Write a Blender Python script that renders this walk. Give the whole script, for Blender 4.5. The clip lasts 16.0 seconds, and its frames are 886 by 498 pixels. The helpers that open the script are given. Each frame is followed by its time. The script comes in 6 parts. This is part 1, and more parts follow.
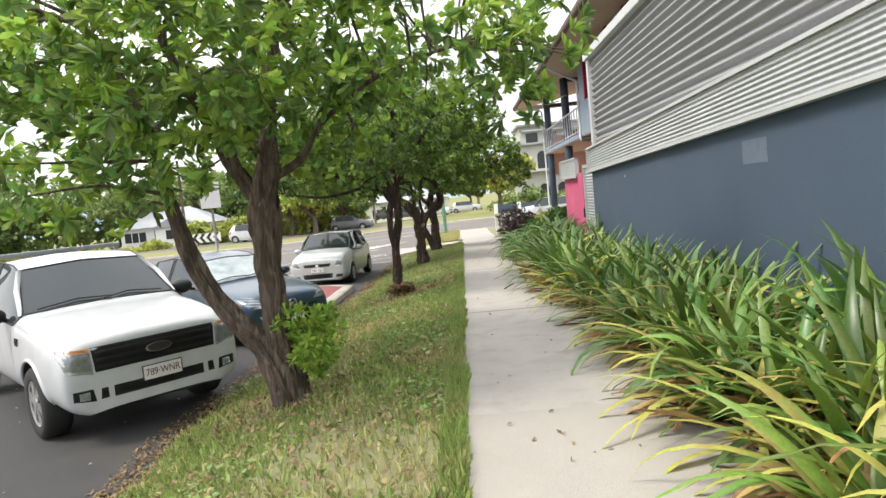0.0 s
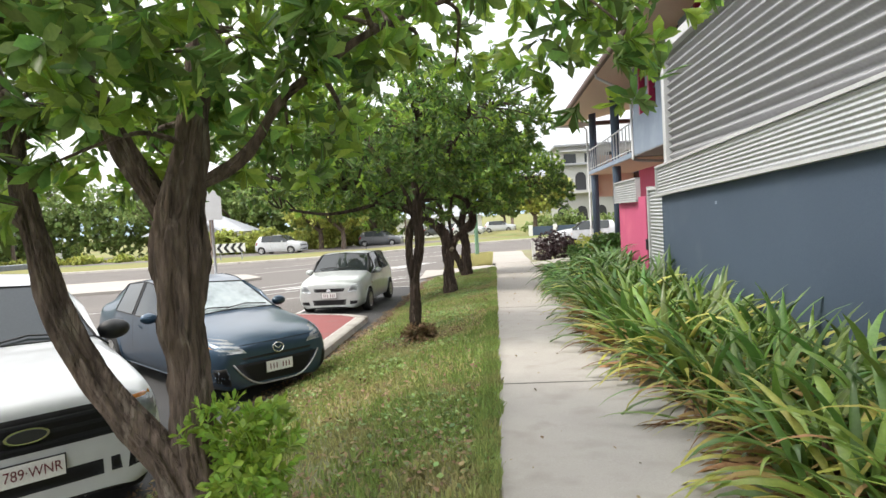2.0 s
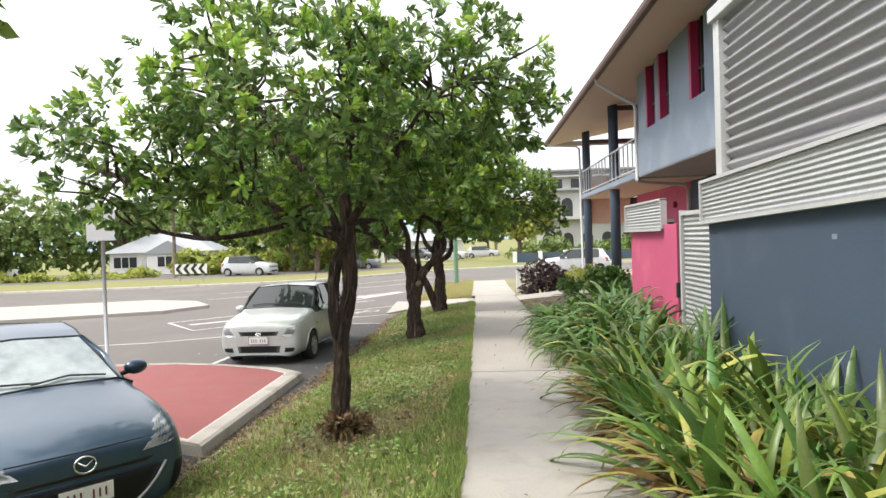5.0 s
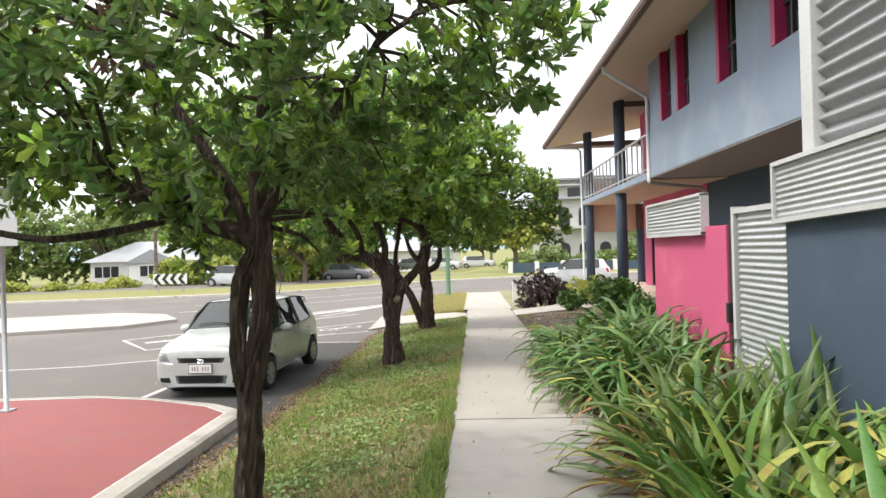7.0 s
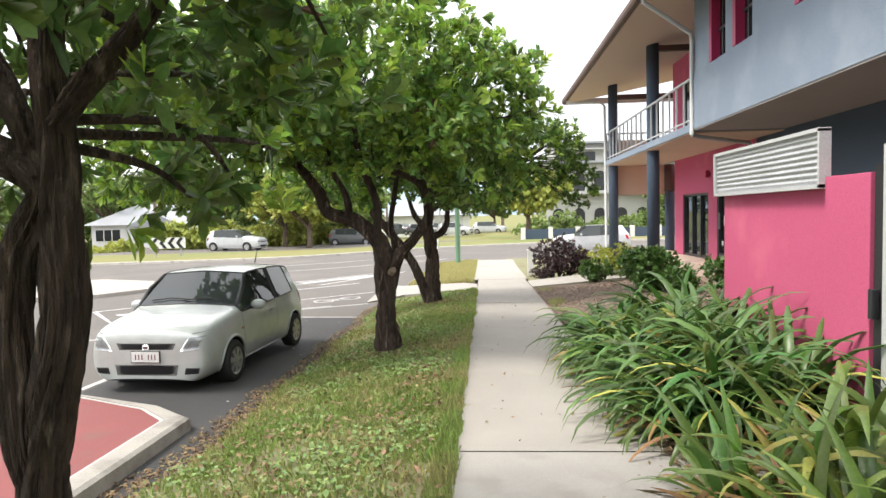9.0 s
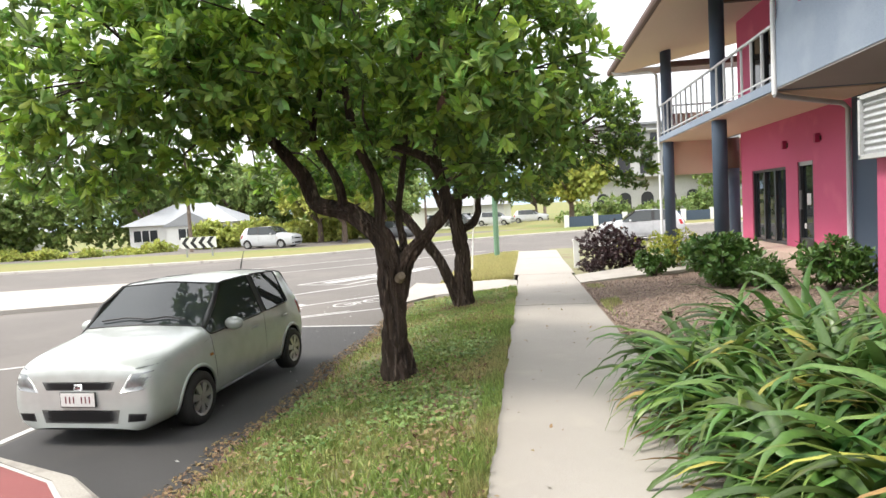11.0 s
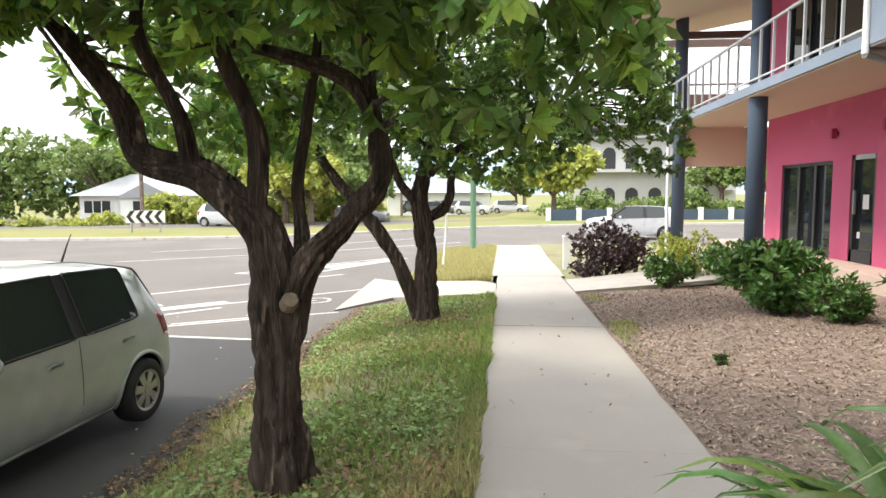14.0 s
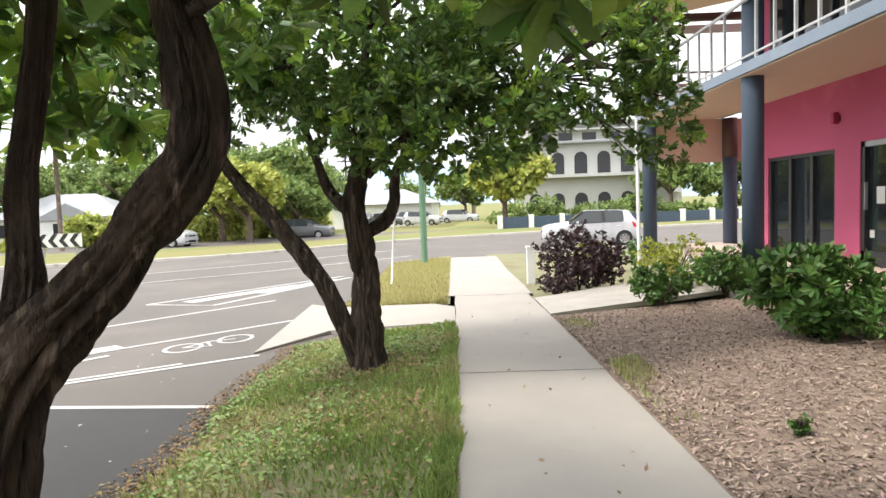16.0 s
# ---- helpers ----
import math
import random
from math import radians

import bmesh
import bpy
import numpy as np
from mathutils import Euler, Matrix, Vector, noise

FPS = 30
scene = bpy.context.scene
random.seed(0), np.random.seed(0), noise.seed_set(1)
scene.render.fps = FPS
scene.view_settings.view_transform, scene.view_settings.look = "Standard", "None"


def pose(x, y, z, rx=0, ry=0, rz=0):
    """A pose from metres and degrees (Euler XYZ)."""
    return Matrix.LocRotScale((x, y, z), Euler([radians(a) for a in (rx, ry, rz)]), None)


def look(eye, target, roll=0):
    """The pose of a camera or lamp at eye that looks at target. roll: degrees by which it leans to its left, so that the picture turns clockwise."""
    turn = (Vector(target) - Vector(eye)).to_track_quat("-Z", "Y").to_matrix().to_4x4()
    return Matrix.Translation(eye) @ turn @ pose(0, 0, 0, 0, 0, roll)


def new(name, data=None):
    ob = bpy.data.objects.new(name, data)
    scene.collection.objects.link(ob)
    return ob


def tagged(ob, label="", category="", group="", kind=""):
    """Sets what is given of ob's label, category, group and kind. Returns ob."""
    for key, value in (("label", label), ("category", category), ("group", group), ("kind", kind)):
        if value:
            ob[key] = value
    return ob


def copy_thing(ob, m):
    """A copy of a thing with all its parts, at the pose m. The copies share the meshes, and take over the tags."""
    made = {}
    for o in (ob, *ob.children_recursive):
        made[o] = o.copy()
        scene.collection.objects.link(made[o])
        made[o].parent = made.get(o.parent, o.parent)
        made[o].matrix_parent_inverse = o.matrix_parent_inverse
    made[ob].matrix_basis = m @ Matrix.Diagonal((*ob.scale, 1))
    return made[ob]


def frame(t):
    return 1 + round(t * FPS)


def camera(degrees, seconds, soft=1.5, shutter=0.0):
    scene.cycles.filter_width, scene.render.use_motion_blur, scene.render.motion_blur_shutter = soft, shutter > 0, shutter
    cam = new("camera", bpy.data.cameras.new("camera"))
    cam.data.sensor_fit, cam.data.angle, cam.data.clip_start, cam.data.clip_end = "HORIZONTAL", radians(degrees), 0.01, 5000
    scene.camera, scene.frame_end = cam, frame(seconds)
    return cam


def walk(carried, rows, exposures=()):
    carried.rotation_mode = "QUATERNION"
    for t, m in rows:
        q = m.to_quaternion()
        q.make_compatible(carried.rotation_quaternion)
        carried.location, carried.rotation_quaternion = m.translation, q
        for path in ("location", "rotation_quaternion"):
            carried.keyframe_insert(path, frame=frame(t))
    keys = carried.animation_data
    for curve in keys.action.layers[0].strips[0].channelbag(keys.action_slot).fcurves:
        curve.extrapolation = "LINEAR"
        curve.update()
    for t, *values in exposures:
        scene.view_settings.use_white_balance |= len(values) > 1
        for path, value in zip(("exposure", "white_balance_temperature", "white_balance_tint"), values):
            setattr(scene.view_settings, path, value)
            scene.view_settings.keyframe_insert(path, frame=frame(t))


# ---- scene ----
import collections
cam = camera(68.8, 16.0)
METRES, EYE, TILT, LEAN, TURN = 17.8, 1.5, -5.8, 0.0, 2.0
ROWS = [
    (0.0, 0.0, 0.0, 0.0, 0.12, 1.22, 5.54),
    (0.5, -0.0009, 0.0359, 0.0032, -0.54, -0.0, 4.84),
    (1.0, 0.0005, 0.0678, 0.0074, -0.91, 2.82, 3.4),
    (1.5, 0.0039, 0.1022, 0.0127, -1.73, 0.47, 2.78),
    (2.0, 0.0014, 0.1321, 0.017, 2.81, 2.96, 2.96),
    (2.5, 0.0047, 0.1661, 0.0214, 3.36, 4.43, 3.42),
    (3.0, 0.0038, 0.1947, 0.0236, 1.64, 2.93, 2.02),
    (3.5, 0.0037, 0.2285, 0.0281, 2.0, 3.62, 1.38),
    (4.0, 0.0086, 0.256, 0.0331, 4.55, 1.46, 0.16),
    (4.5, 0.0123, 0.287, 0.0361, 1.66, 4.4, 1.81),
    (7.0, 0.025, 0.438, 0.0481, 0.87, 5.84, 1.56),
    (7.5, 0.0257, 0.4674, 0.0496, 2.58, 7.13, 0.67),
    (8.0, 0.0263, 0.4993, 0.0517, 4.28, 4.1, 1.88),
    (8.5, 0.0261, 0.5289, 0.0544, 1.37, 2.99, 0.94),
    (11.0, 0.036, 0.6802, 0.0669, 5.61, 2.1, 2.61),
    (11.5, 0.0383, 0.7117, 0.0699, 4.94, 2.26, 3.46),
    (12.0, 0.0367, 0.7422, 0.0714, 1.77, 2.07, 4.45),
    (12.5, 0.0369, 0.7749, 0.0735, 1.06, 5.6, 1.6),
    (13.0, 0.0373, 0.8023, 0.0757, 2.81, 1.93, 0.66),
    (13.5, 0.0343, 0.8358, 0.0773, 1.47, -0.25, -0.47),
    (14.0, 0.034, 0.8648, 0.0795, 3.45, 0.92, -0.21),
    (14.5, 0.0283, 0.8987, 0.0814, 2.97, 1.86, 2.86),
    (15.0, 0.0273, 0.9286, 0.0829, 1.65, 2.46, 2.71),
    (15.5, 0.0287, 0.962, 0.0857, 0.95, 2.68, 2.89),
    (16.0, 0.0302, 0.992, 0.089, -0.91, 1.8, 2.13),
]
walk(cam, [(t, pose(0, 0, EYE, TILT, LEAN, TURN) @ pose(METRES * x, METRES * y, METRES * z, 90 + pitch, roll, yaw)) for t, x, y, z, yaw, pitch, roll in ROWS],
     [(0.0, 0.55), (1.5, 0.58), (4.5, 0.56), (8.5, 0.66), (11.0, 0.75), (12.5, 0.92), (13.5, 0.9), (14.5, 0.8), (16.0, 0.7)])

# ---- world, sun ----
world = bpy.data.worlds.new("world")
scene.world = world
world.use_nodes = True
wn, wl = world.node_tree.nodes, world.node_tree.links
wn.clear()
sky = wn.new("ShaderNodeTexSky")
sky.sky_type, sky.sun_disc = "NISHITA", False
sky.sun_elevation, sky.sun_rotation = radians(52), radians(-60)
cloud_co = wn.new("ShaderNodeTexCoord")
cloud = wn.new("ShaderNodeTexNoise")
cloud.inputs["Scale"].default_value, cloud.inputs["Detail"].default_value = 2.2, 6
cloud_ramp = wn.new("ShaderNodeValToRGB")
cloud_ramp.color_ramp.elements[0].position, cloud_ramp.color_ramp.elements[0].color = 0.25, (8.6, 9.1, 10.2, 1)
cloud_ramp.color_ramp.elements[1].position, cloud_ramp.color_ramp.elements[1].color = 0.62, (13.6, 13.5, 13.2, 1)
sky_mix = wn.new("ShaderNodeMix")
sky_mix.data_type = "RGBA"
sky_mix.inputs[0].default_value = 0.86
back = wn.new("ShaderNodeBackground")
back.inputs["Strength"].default_value = 0.115
sky_out = wn.new("ShaderNodeOutputWorld")
wl.new(cloud_co.outputs["Generated"], cloud.inputs["Vector"])
wl.new(cloud.outputs["Fac"], cloud_ramp.inputs["Fac"])
wl.new(sky.outputs["Color"], sky_mix.inputs[6])
wl.new(cloud_ramp.outputs["Color"], sky_mix.inputs[7])
height_of = wn.new("ShaderNodeSeparateXYZ")
overcast = wn.new("ShaderNodeMapRange")
overcast.inputs["From Min"].default_value, overcast.inputs["From Max"].default_value = 0.0, 1.0
overcast.inputs["To Min"].default_value, overcast.inputs["To Max"].default_value = 0.68, 1.55
sky_scale = wn.new("ShaderNodeVectorMath")
sky_scale.operation = "SCALE"
wl.new(cloud_co.outputs["Generated"], height_of.inputs["Vector"])
wl.new(height_of.outputs["Z"], overcast.inputs["Value"])
wl.new(sky_mix.outputs[2], sky_scale.inputs[0])
wl.new(overcast.outputs["Result"], sky_scale.inputs["Scale"])
wl.new(sky_scale.outputs["Vector"], back.inputs["Color"])
wl.new(back.outputs["Background"], sky_out.inputs["Surface"])

sun = new("sun", bpy.data.lights.new("sun", "SUN"))
sun.data.energy, sun.data.angle, sun.data.color = 2.2, radians(14), (1, 0.93, 0.82)
sun.matrix_world = look((-20, 10, 29), (0, 16, 0))


# ---- materials ----
def mat(name, a, b=None, scale=6.0, rough=0.7, bump=0.0, bump_scale=40.0, metal=0.0, fine=60.0, random_by="", spread=0.25,
        coat=0.0, translucent=0.0, bump_depth=0.02, dirt=None, dirt_scale=1.3, dirt_low=0.55, stretch=(1, 1, 1), spec=0.5):
    """Two colours mixed by coarse and fine noise, optional dirt, bump and variation per object or island."""
    m = bpy.data.materials.new(name)
    m.use_nodes = True
    n, l = m.node_tree.nodes, m.node_tree.links
    p = n["Principled BSDF"]
    p.inputs["Roughness"].default_value, p.inputs["Metallic"].default_value = rough, metal
    p.inputs["Coat Weight"].default_value = coat
    p.inputs["Coat Roughness"].default_value = 0.05
    p.inputs["Specular IOR Level"].default_value = spec
    b = b or tuple(v * 0.8 for v in a)
    co = n.new("ShaderNodeTexCoord")
    mp = n.new("ShaderNodeMapping")
    mp.inputs["Scale"].default_value = stretch
    l.new(co.outputs["Object"], mp.inputs["Vector"])

    def noise_at(s, detail):
        t = n.new("ShaderNodeTexNoise")
        t.inputs["Scale"].default_value, t.inputs["Detail"].default_value = s, detail
        l.new(mp.outputs["Vector"], t.inputs["Vector"])
        return t.outputs["Fac"]

    def mixed(fac, c, d):
        x = n.new("ShaderNodeMix")
        x.data_type = "RGBA"
        l.new(fac, x.inputs[0])
        for i, v in ((6, c), (7, d)):
            if isinstance(v, tuple):
                x.inputs[i].default_value = (*v, 1)
            else:
                l.new(v, x.inputs[i])
        return x.outputs[2]

    def steep(fac, low, high):
        r = n.new("ShaderNodeMapRange")
        r.inputs["From Min"].default_value, r.inputs["From Max"].default_value = low, high
        l.new(fac, r.inputs["Value"])
        return r.outputs["Result"]

    coarse, grain = noise_at(scale, 4), noise_at(fine, 3)
    colour = mixed(steep(coarse, 0.3, 0.7), a, b)
    dark = mixed(steep(grain, 0.35, 0.7), tuple(v * 1.08 for v in a), tuple(v * 0.82 for v in b))
    half = n.new("ShaderNodeMix")
    half.data_type = "RGBA"
    half.inputs[0].default_value = 0.4
    l.new(colour, half.inputs[6])
    l.new(dark, half.inputs[7])
    colour = half.outputs[2]
    if dirt:
        colour = mixed(steep(noise_at(dirt_scale, 7), dirt_low, dirt_low + 0.2), colour, dirt)
    if random_by:
        if random_by == "object":
            rnd = n.new("ShaderNodeObjectInfo").outputs["Random"]
        else:
            rnd = n.new("ShaderNodeNewGeometry").outputs["Random Per Island"]
        hs = n.new("ShaderNodeHueSaturation")
        for key, low, high in (("Value", 1 - spread, 1 + spread), ("Hue", 0.5 - spread * 0.06, 0.5 + spread * 0.06)):
            r = n.new("ShaderNodeMapRange")
            r.inputs["To Min"].default_value, r.inputs["To Max"].default_value = low, high
            if key == "Hue":
                w = n.new("ShaderNodeMath")
                w.operation = "FRACT"
                k = n.new("ShaderNodeMath")
                k.operation = "MULTIPLY"
                k.inputs[1].default_value = 7.31
                l.new(rnd, k.inputs[0])
                l.new(k.outputs[0], w.inputs[0])
                l.new(w.outputs[0], r.inputs["Value"])
            else:
                l.new(rnd, r.inputs["Value"])
            l.new(r.outputs["Result"], hs.inputs[key])
        l.new(colour, hs.inputs["Color"])
        colour = hs.outputs["Color"]
    l.new(colour, p.inputs["Base Color"])
    if bump:
        bp = n.new("ShaderNodeBump")
        bp.inputs["Strength"].default_value, bp.inputs["Distance"].default_value = min(1, bump), bump_depth
        l.new(noise_at(bump_scale, 5), bp.inputs["Height"])
        l.new(bp.outputs["Normal"], p.inputs["Normal"])
    if translucent:
        tr = n.new("ShaderNodeBsdfTranslucent")
        l.new(colour, tr.inputs["Color"])
        ms = n.new("ShaderNodeMixShader")
        ms.inputs[0].default_value = translucent
        l.new(p.outputs[0], ms.inputs[1])
        l.new(tr.outputs[0], ms.inputs[2])
        l.new(ms.outputs[0], n["Material Output"].inputs["Surface"])
    return m


def glass_mat(name, tint=(0.03, 0.035, 0.04), rough=0.03):
    """Dark tinted car or building glass: a glossy dark body."""
    m = mat(name, tint, tint, rough=rough, coat=0.0, spec=0.5)
    return m


M = {}
M["asphalt"] = mat("asphalt", (0.12, 0.107, 0.098), (0.14, 0.126, 0.115), 0.4, 0.9, 0.35, 160, fine=220, dirt=(0.165, 0.147, 0.132), dirt_scale=0.3, dirt_low=0.52)
M["asphalt_dark"] = mat("dark_parking_asphalt", (0.046, 0.045, 0.047), (0.064, 0.062, 0.062), 0.9, 0.9, 0.4, 160, fine=220, dirt=(0.075, 0.07, 0.066), dirt_scale=0.6, dirt_low=0.54)
M["concrete"] = mat("concrete_path", (0.37, 0.342, 0.308), (0.32, 0.295, 0.266), 1.1, 0.9, 0.25, 130, fine=190, dirt=(0.37, 0.34, 0.3), dirt_scale=2.6, dirt_low=0.56)
M["concrete_old"] = mat("concrete_old", (0.41, 0.385, 0.35), (0.34, 0.315, 0.29), 1.6, 0.92, 0.3, 150, fine=120, dirt=(0.32, 0.295, 0.265), dirt_scale=3.5, dirt_low=0.52)
M["kerb"] = mat("kerb_concrete", (0.42, 0.39, 0.35), (0.32, 0.3, 0.27), 3, 0.92, 0.3, 90, dirt=(0.2, 0.18, 0.16), dirt_scale=2.2)
M["red_surface"] = mat("red_coated_surface", (0.26, 0.078, 0.076), (0.22, 0.067, 0.066), 2.4, 0.85, 0.2, 170, fine=140, dirt=(0.21, 0.085, 0.078), dirt_scale=3)
M["line"] = mat("road_paint", (0.52, 0.51, 0.49), (0.42, 0.41, 0.4), 5, 0.75, 0.1, 120, dirt=(0.3, 0.29, 0.28), dirt_scale=7, dirt_low=0.58)
M["soil"] = mat("verge_soil", (0.22, 0.2, 0.115), (0.18, 0.19, 0.085), 2.2, 0.95, 0.5, 60, dirt=(0.17, 0.13, 0.08), dirt_scale=1.4)
M["grass_far"] = mat("far_grass", (0.17, 0.175, 0.05), (0.21, 0.18, 0.065), 0.25, 0.95, 0.3, 30, fine=3, dirt=(0.12, 0.17, 0.04), dirt_scale=0.12, dirt_low=0.5)
M["grass"] = mat("grass_blade", (0.24, 0.35, 0.09), (0.32, 0.4, 0.125), 0.9, 0.6, random_by="island", spread=0.35, translucent=0.3, dirt=(0.43, 0.39, 0.18), dirt_scale=1.1, dirt_low=0.48)
M["grass_dry"] = mat("dry_grass_blade", (0.55, 0.49, 0.23), (0.45, 0.44, 0.17), 0.9, 0.7, random_by="island", spread=0.3, translucent=0.3)
M["mulch"] = mat("bark_mulch", (0.27, 0.2, 0.16), (0.16, 0.115, 0.09), 3, 0.95, 0.8, 45, fine=35, dirt=(0.33, 0.25, 0.19), dirt_scale=9, dirt_low=0.5)
M["chip"] = mat("mulch_chip", (0.36, 0.28, 0.23), (0.24, 0.18, 0.14), 8, 0.9, random_by="island", spread=0.6)
M["litter"] = mat("fallen_leaf", (0.27, 0.2, 0.1), (0.2, 0.12, 0.07), 5, 0.8, random_by="island", spread=0.5, translucent=0.15)
M["bark"] = mat("tree_bark", (0.11, 0.075, 0.058), (0.018, 0.013, 0.011), 9, 0.95, 1.0, 20, fine=34, bump_depth=0.12, dirt=(0.33, 0.25, 0.195), dirt_scale=19, dirt_low=0.58, stretch=(1, 1, 0.2))
M["bark_pale"] = mat("grey_tree_bark", (0.2, 0.148, 0.115), (0.045, 0.033, 0.027), 13, 0.95, 1.0, 20, fine=34, bump_depth=0.09, dirt=(0.3, 0.25, 0.2), dirt_scale=14, dirt_low=0.56, stretch=(1, 1, 0.2))
M["leaf"] = mat("tree_leaf", (0.16, 0.25, 0.062), (0.105, 0.18, 0.05), 0.9, 0.36, random_by="island", spread=0.5, translucent=0.5)
M["leaf_fresh"] = mat("fresh_tree_leaf", (0.2, 0.315, 0.075), (0.14, 0.24, 0.06), 0.9, 0.36, random_by="island", spread=0.5, translucent=0.52)
M["leaf_new"] = mat("young_tree_leaf", (0.36, 0.51, 0.085), (0.26, 0.41, 0.07), 0.9, 0.38, random_by="island", spread=0.35, translucent=0.55)
M["leaf_dead"] = mat("withered_leaf", (0.2, 0.115, 0.085), (0.14, 0.085, 0.06), 3, 0.8, random_by="island", spread=0.3, translucent=0.2)
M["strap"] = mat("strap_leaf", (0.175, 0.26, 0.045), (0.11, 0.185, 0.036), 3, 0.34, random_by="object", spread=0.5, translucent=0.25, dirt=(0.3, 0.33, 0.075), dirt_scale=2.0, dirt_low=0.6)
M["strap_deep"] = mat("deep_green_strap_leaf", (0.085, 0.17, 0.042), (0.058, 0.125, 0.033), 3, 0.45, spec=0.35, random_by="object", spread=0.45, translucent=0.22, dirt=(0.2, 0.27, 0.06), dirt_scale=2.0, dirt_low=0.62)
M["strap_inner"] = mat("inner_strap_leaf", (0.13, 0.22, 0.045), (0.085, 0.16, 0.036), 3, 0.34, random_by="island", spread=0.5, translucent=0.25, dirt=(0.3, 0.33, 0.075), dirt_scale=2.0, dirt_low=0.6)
M["strap_yellow"] = mat("yellowed_strap_leaf", (0.5, 0.46, 0.1), (0.32, 0.36, 0.08), 3, 0.5, random_by="object", spread=0.3, translucent=0.3, dirt=(0.36, 0.22, 0.09), dirt_scale=5)
M["strap_dry"] = mat("withered_strap_leaf", (0.38, 0.25, 0.1), (0.28, 0.16, 0.07), 6, 0.75, random_by="object", spread=0.4, translucent=0.2, dirt=(0.42, 0.36, 0.09), dirt_scale=3)
M["strap_skirt"] = mat("dead_strap_leaf", (0.33, 0.215, 0.09), (0.22, 0.125, 0.06), 6, 0.8, random_by="island", spread=0.5, translucent=0.2, dirt=(0.4, 0.33, 0.1), dirt_scale=3)
M["shrub_green"] = mat("shrub_leaf", (0.1, 0.2, 0.04), (0.07, 0.145, 0.035), 4, 0.4, random_by="island", spread=0.35, translucent=0.25)
M["shrub_yellow"] = mat("golden_shrub_leaf", (0.42, 0.42, 0.06), (0.27, 0.34, 0.055), 4, 0.45, random_by="island", spread=0.3, translucent=0.3)
M["shrub_purple"] = mat("purple_shrub_leaf", (0.06, 0.028, 0.032), (0.035, 0.02, 0.022), 4, 0.4, random_by="island", spread=0.4, translucent=0.15)
# far green foliage, its colour lightened to include distance haze
M["far_leaf"] = mat("far_foliage", (0.25, 0.33, 0.1), (0.17, 0.25, 0.08), 0.15, 0.6, random_by="island", spread=0.4, translucent=0.25, fine=2)
M["far_leaf_yellow"] = mat("far_yellow_foliage", (0.42, 0.44, 0.1), (0.3, 0.36, 0.085), 0.3, 0.6, random_by="island", spread=0.35, translucent=0.3, fine=2)
M["render_blue"] = mat("blue_grey_render", (0.062, 0.09, 0.135), (0.054, 0.079, 0.119), 0.8, 0.75, 0.12, 150, fine=90, dirt=(0.08, 0.108, 0.152), dirt_scale=1.2, dirt_low=0.6)
M["render_light"] = mat("pale_blue_render", (0.235, 0.285, 0.36), (0.2, 0.245, 0.315), 0.7, 0.8, 0.15, 150, fine=70, dirt=(0.28, 0.33, 0.4), dirt_scale=0.9, dirt_low=0.55)
M["render_pink"] = mat("pink_render", (0.56, 0.098, 0.205), (0.5, 0.083, 0.18), 0.7, 0.75, 0.12, 150, fine=80, dirt=(0.65, 0.15, 0.24), dirt_scale=1.0, dirt_low=0.58)
M["magenta"] = mat("magenta_frame", (0.4, 0.025, 0.1), (0.34, 0.02, 0.085), 3, 0.5)
M["peach"] = mat("peach_soffit", (0.66, 0.51, 0.39), (0.62, 0.48, 0.36), 0.6, 0.85, 0.05, 90)
M["taupe"] = mat("taupe_soffit", (0.33, 0.3, 0.285), (0.29, 0.265, 0.25), 0.7, 0.85, 0.05, 90)
M["beige"] = mat("beige_plinth", (0.56, 0.43, 0.36), (0.48, 0.37, 0.31), 1.2, 0.85, 0.15, 90, dirt=(0.4, 0.3, 0.25))
M["zinc"] = mat("zinc_sheet", (0.55, 0.56, 0.58), (0.47, 0.48, 0.5), 1.5, 0.42, metal=0.55, fine=30)
M["zinc_dark"] = mat("grey_screen_sheet", (0.34, 0.34, 0.355), (0.3, 0.3, 0.315), 1.5, 0.5, metal=0.35, fine=30)
M["white_trim"] = mat("white_painted_metal", (0.54, 0.545, 0.55), (0.47, 0.475, 0.48), 4, 0.5)
M["white_paint"] = mat("white_paint", (0.76, 0.76, 0.74), (0.68, 0.68, 0.66), 3, 0.6)
M["clover"] = mat("clover_leaf", (0.18, 0.29, 0.085), (0.26, 0.35, 0.12), 1.2, 0.55, random_by="island", spread=0.4, translucent=0.25)
M["villa_render"] = mat("grey_white_villa_render", (0.52, 0.52, 0.51), (0.44, 0.44, 0.43), 0.4, 0.8, fine=8)
M["steel"] = mat("galvanised_steel", (0.42, 0.43, 0.44), (0.34, 0.35, 0.36), 7, 0.45, metal=0.6)
M["dark_metal"] = mat("dark_frame_metal", (0.03, 0.032, 0.036), (0.025, 0.026, 0.03), 5, 0.4)
M["dark_brown"] = mat("brown_beam", (0.12, 0.07, 0.055), (0.09, 0.055, 0.045), 4, 0.7)
M["glass"] = glass_mat("window_glass", (0.02, 0.025, 0.03))
M["roof"] = mat("grey_metal_roof", (0.34, 0.35, 0.37), (0.28, 0.29, 0.31), 1, 0.5, metal=0.3)
# wooded hills coloured pale blue: the haze of distance is in the base colour
M["hill"] = mat("haze_tinted_hill", (0.33, 0.42, 0.52), (0.3, 0.39, 0.48), 0.004, 1.0, fine=0.02)
M["green_pole"] = mat("green_painted_pole", (0.17, 0.31, 0.2), (0.14, 0.26, 0.17), 5, 0.6)
M["black"] = mat("black_plastic", (0.018, 0.018, 0.02), (0.014, 0.014, 0.016), 9, 0.5, 0.05, 200)


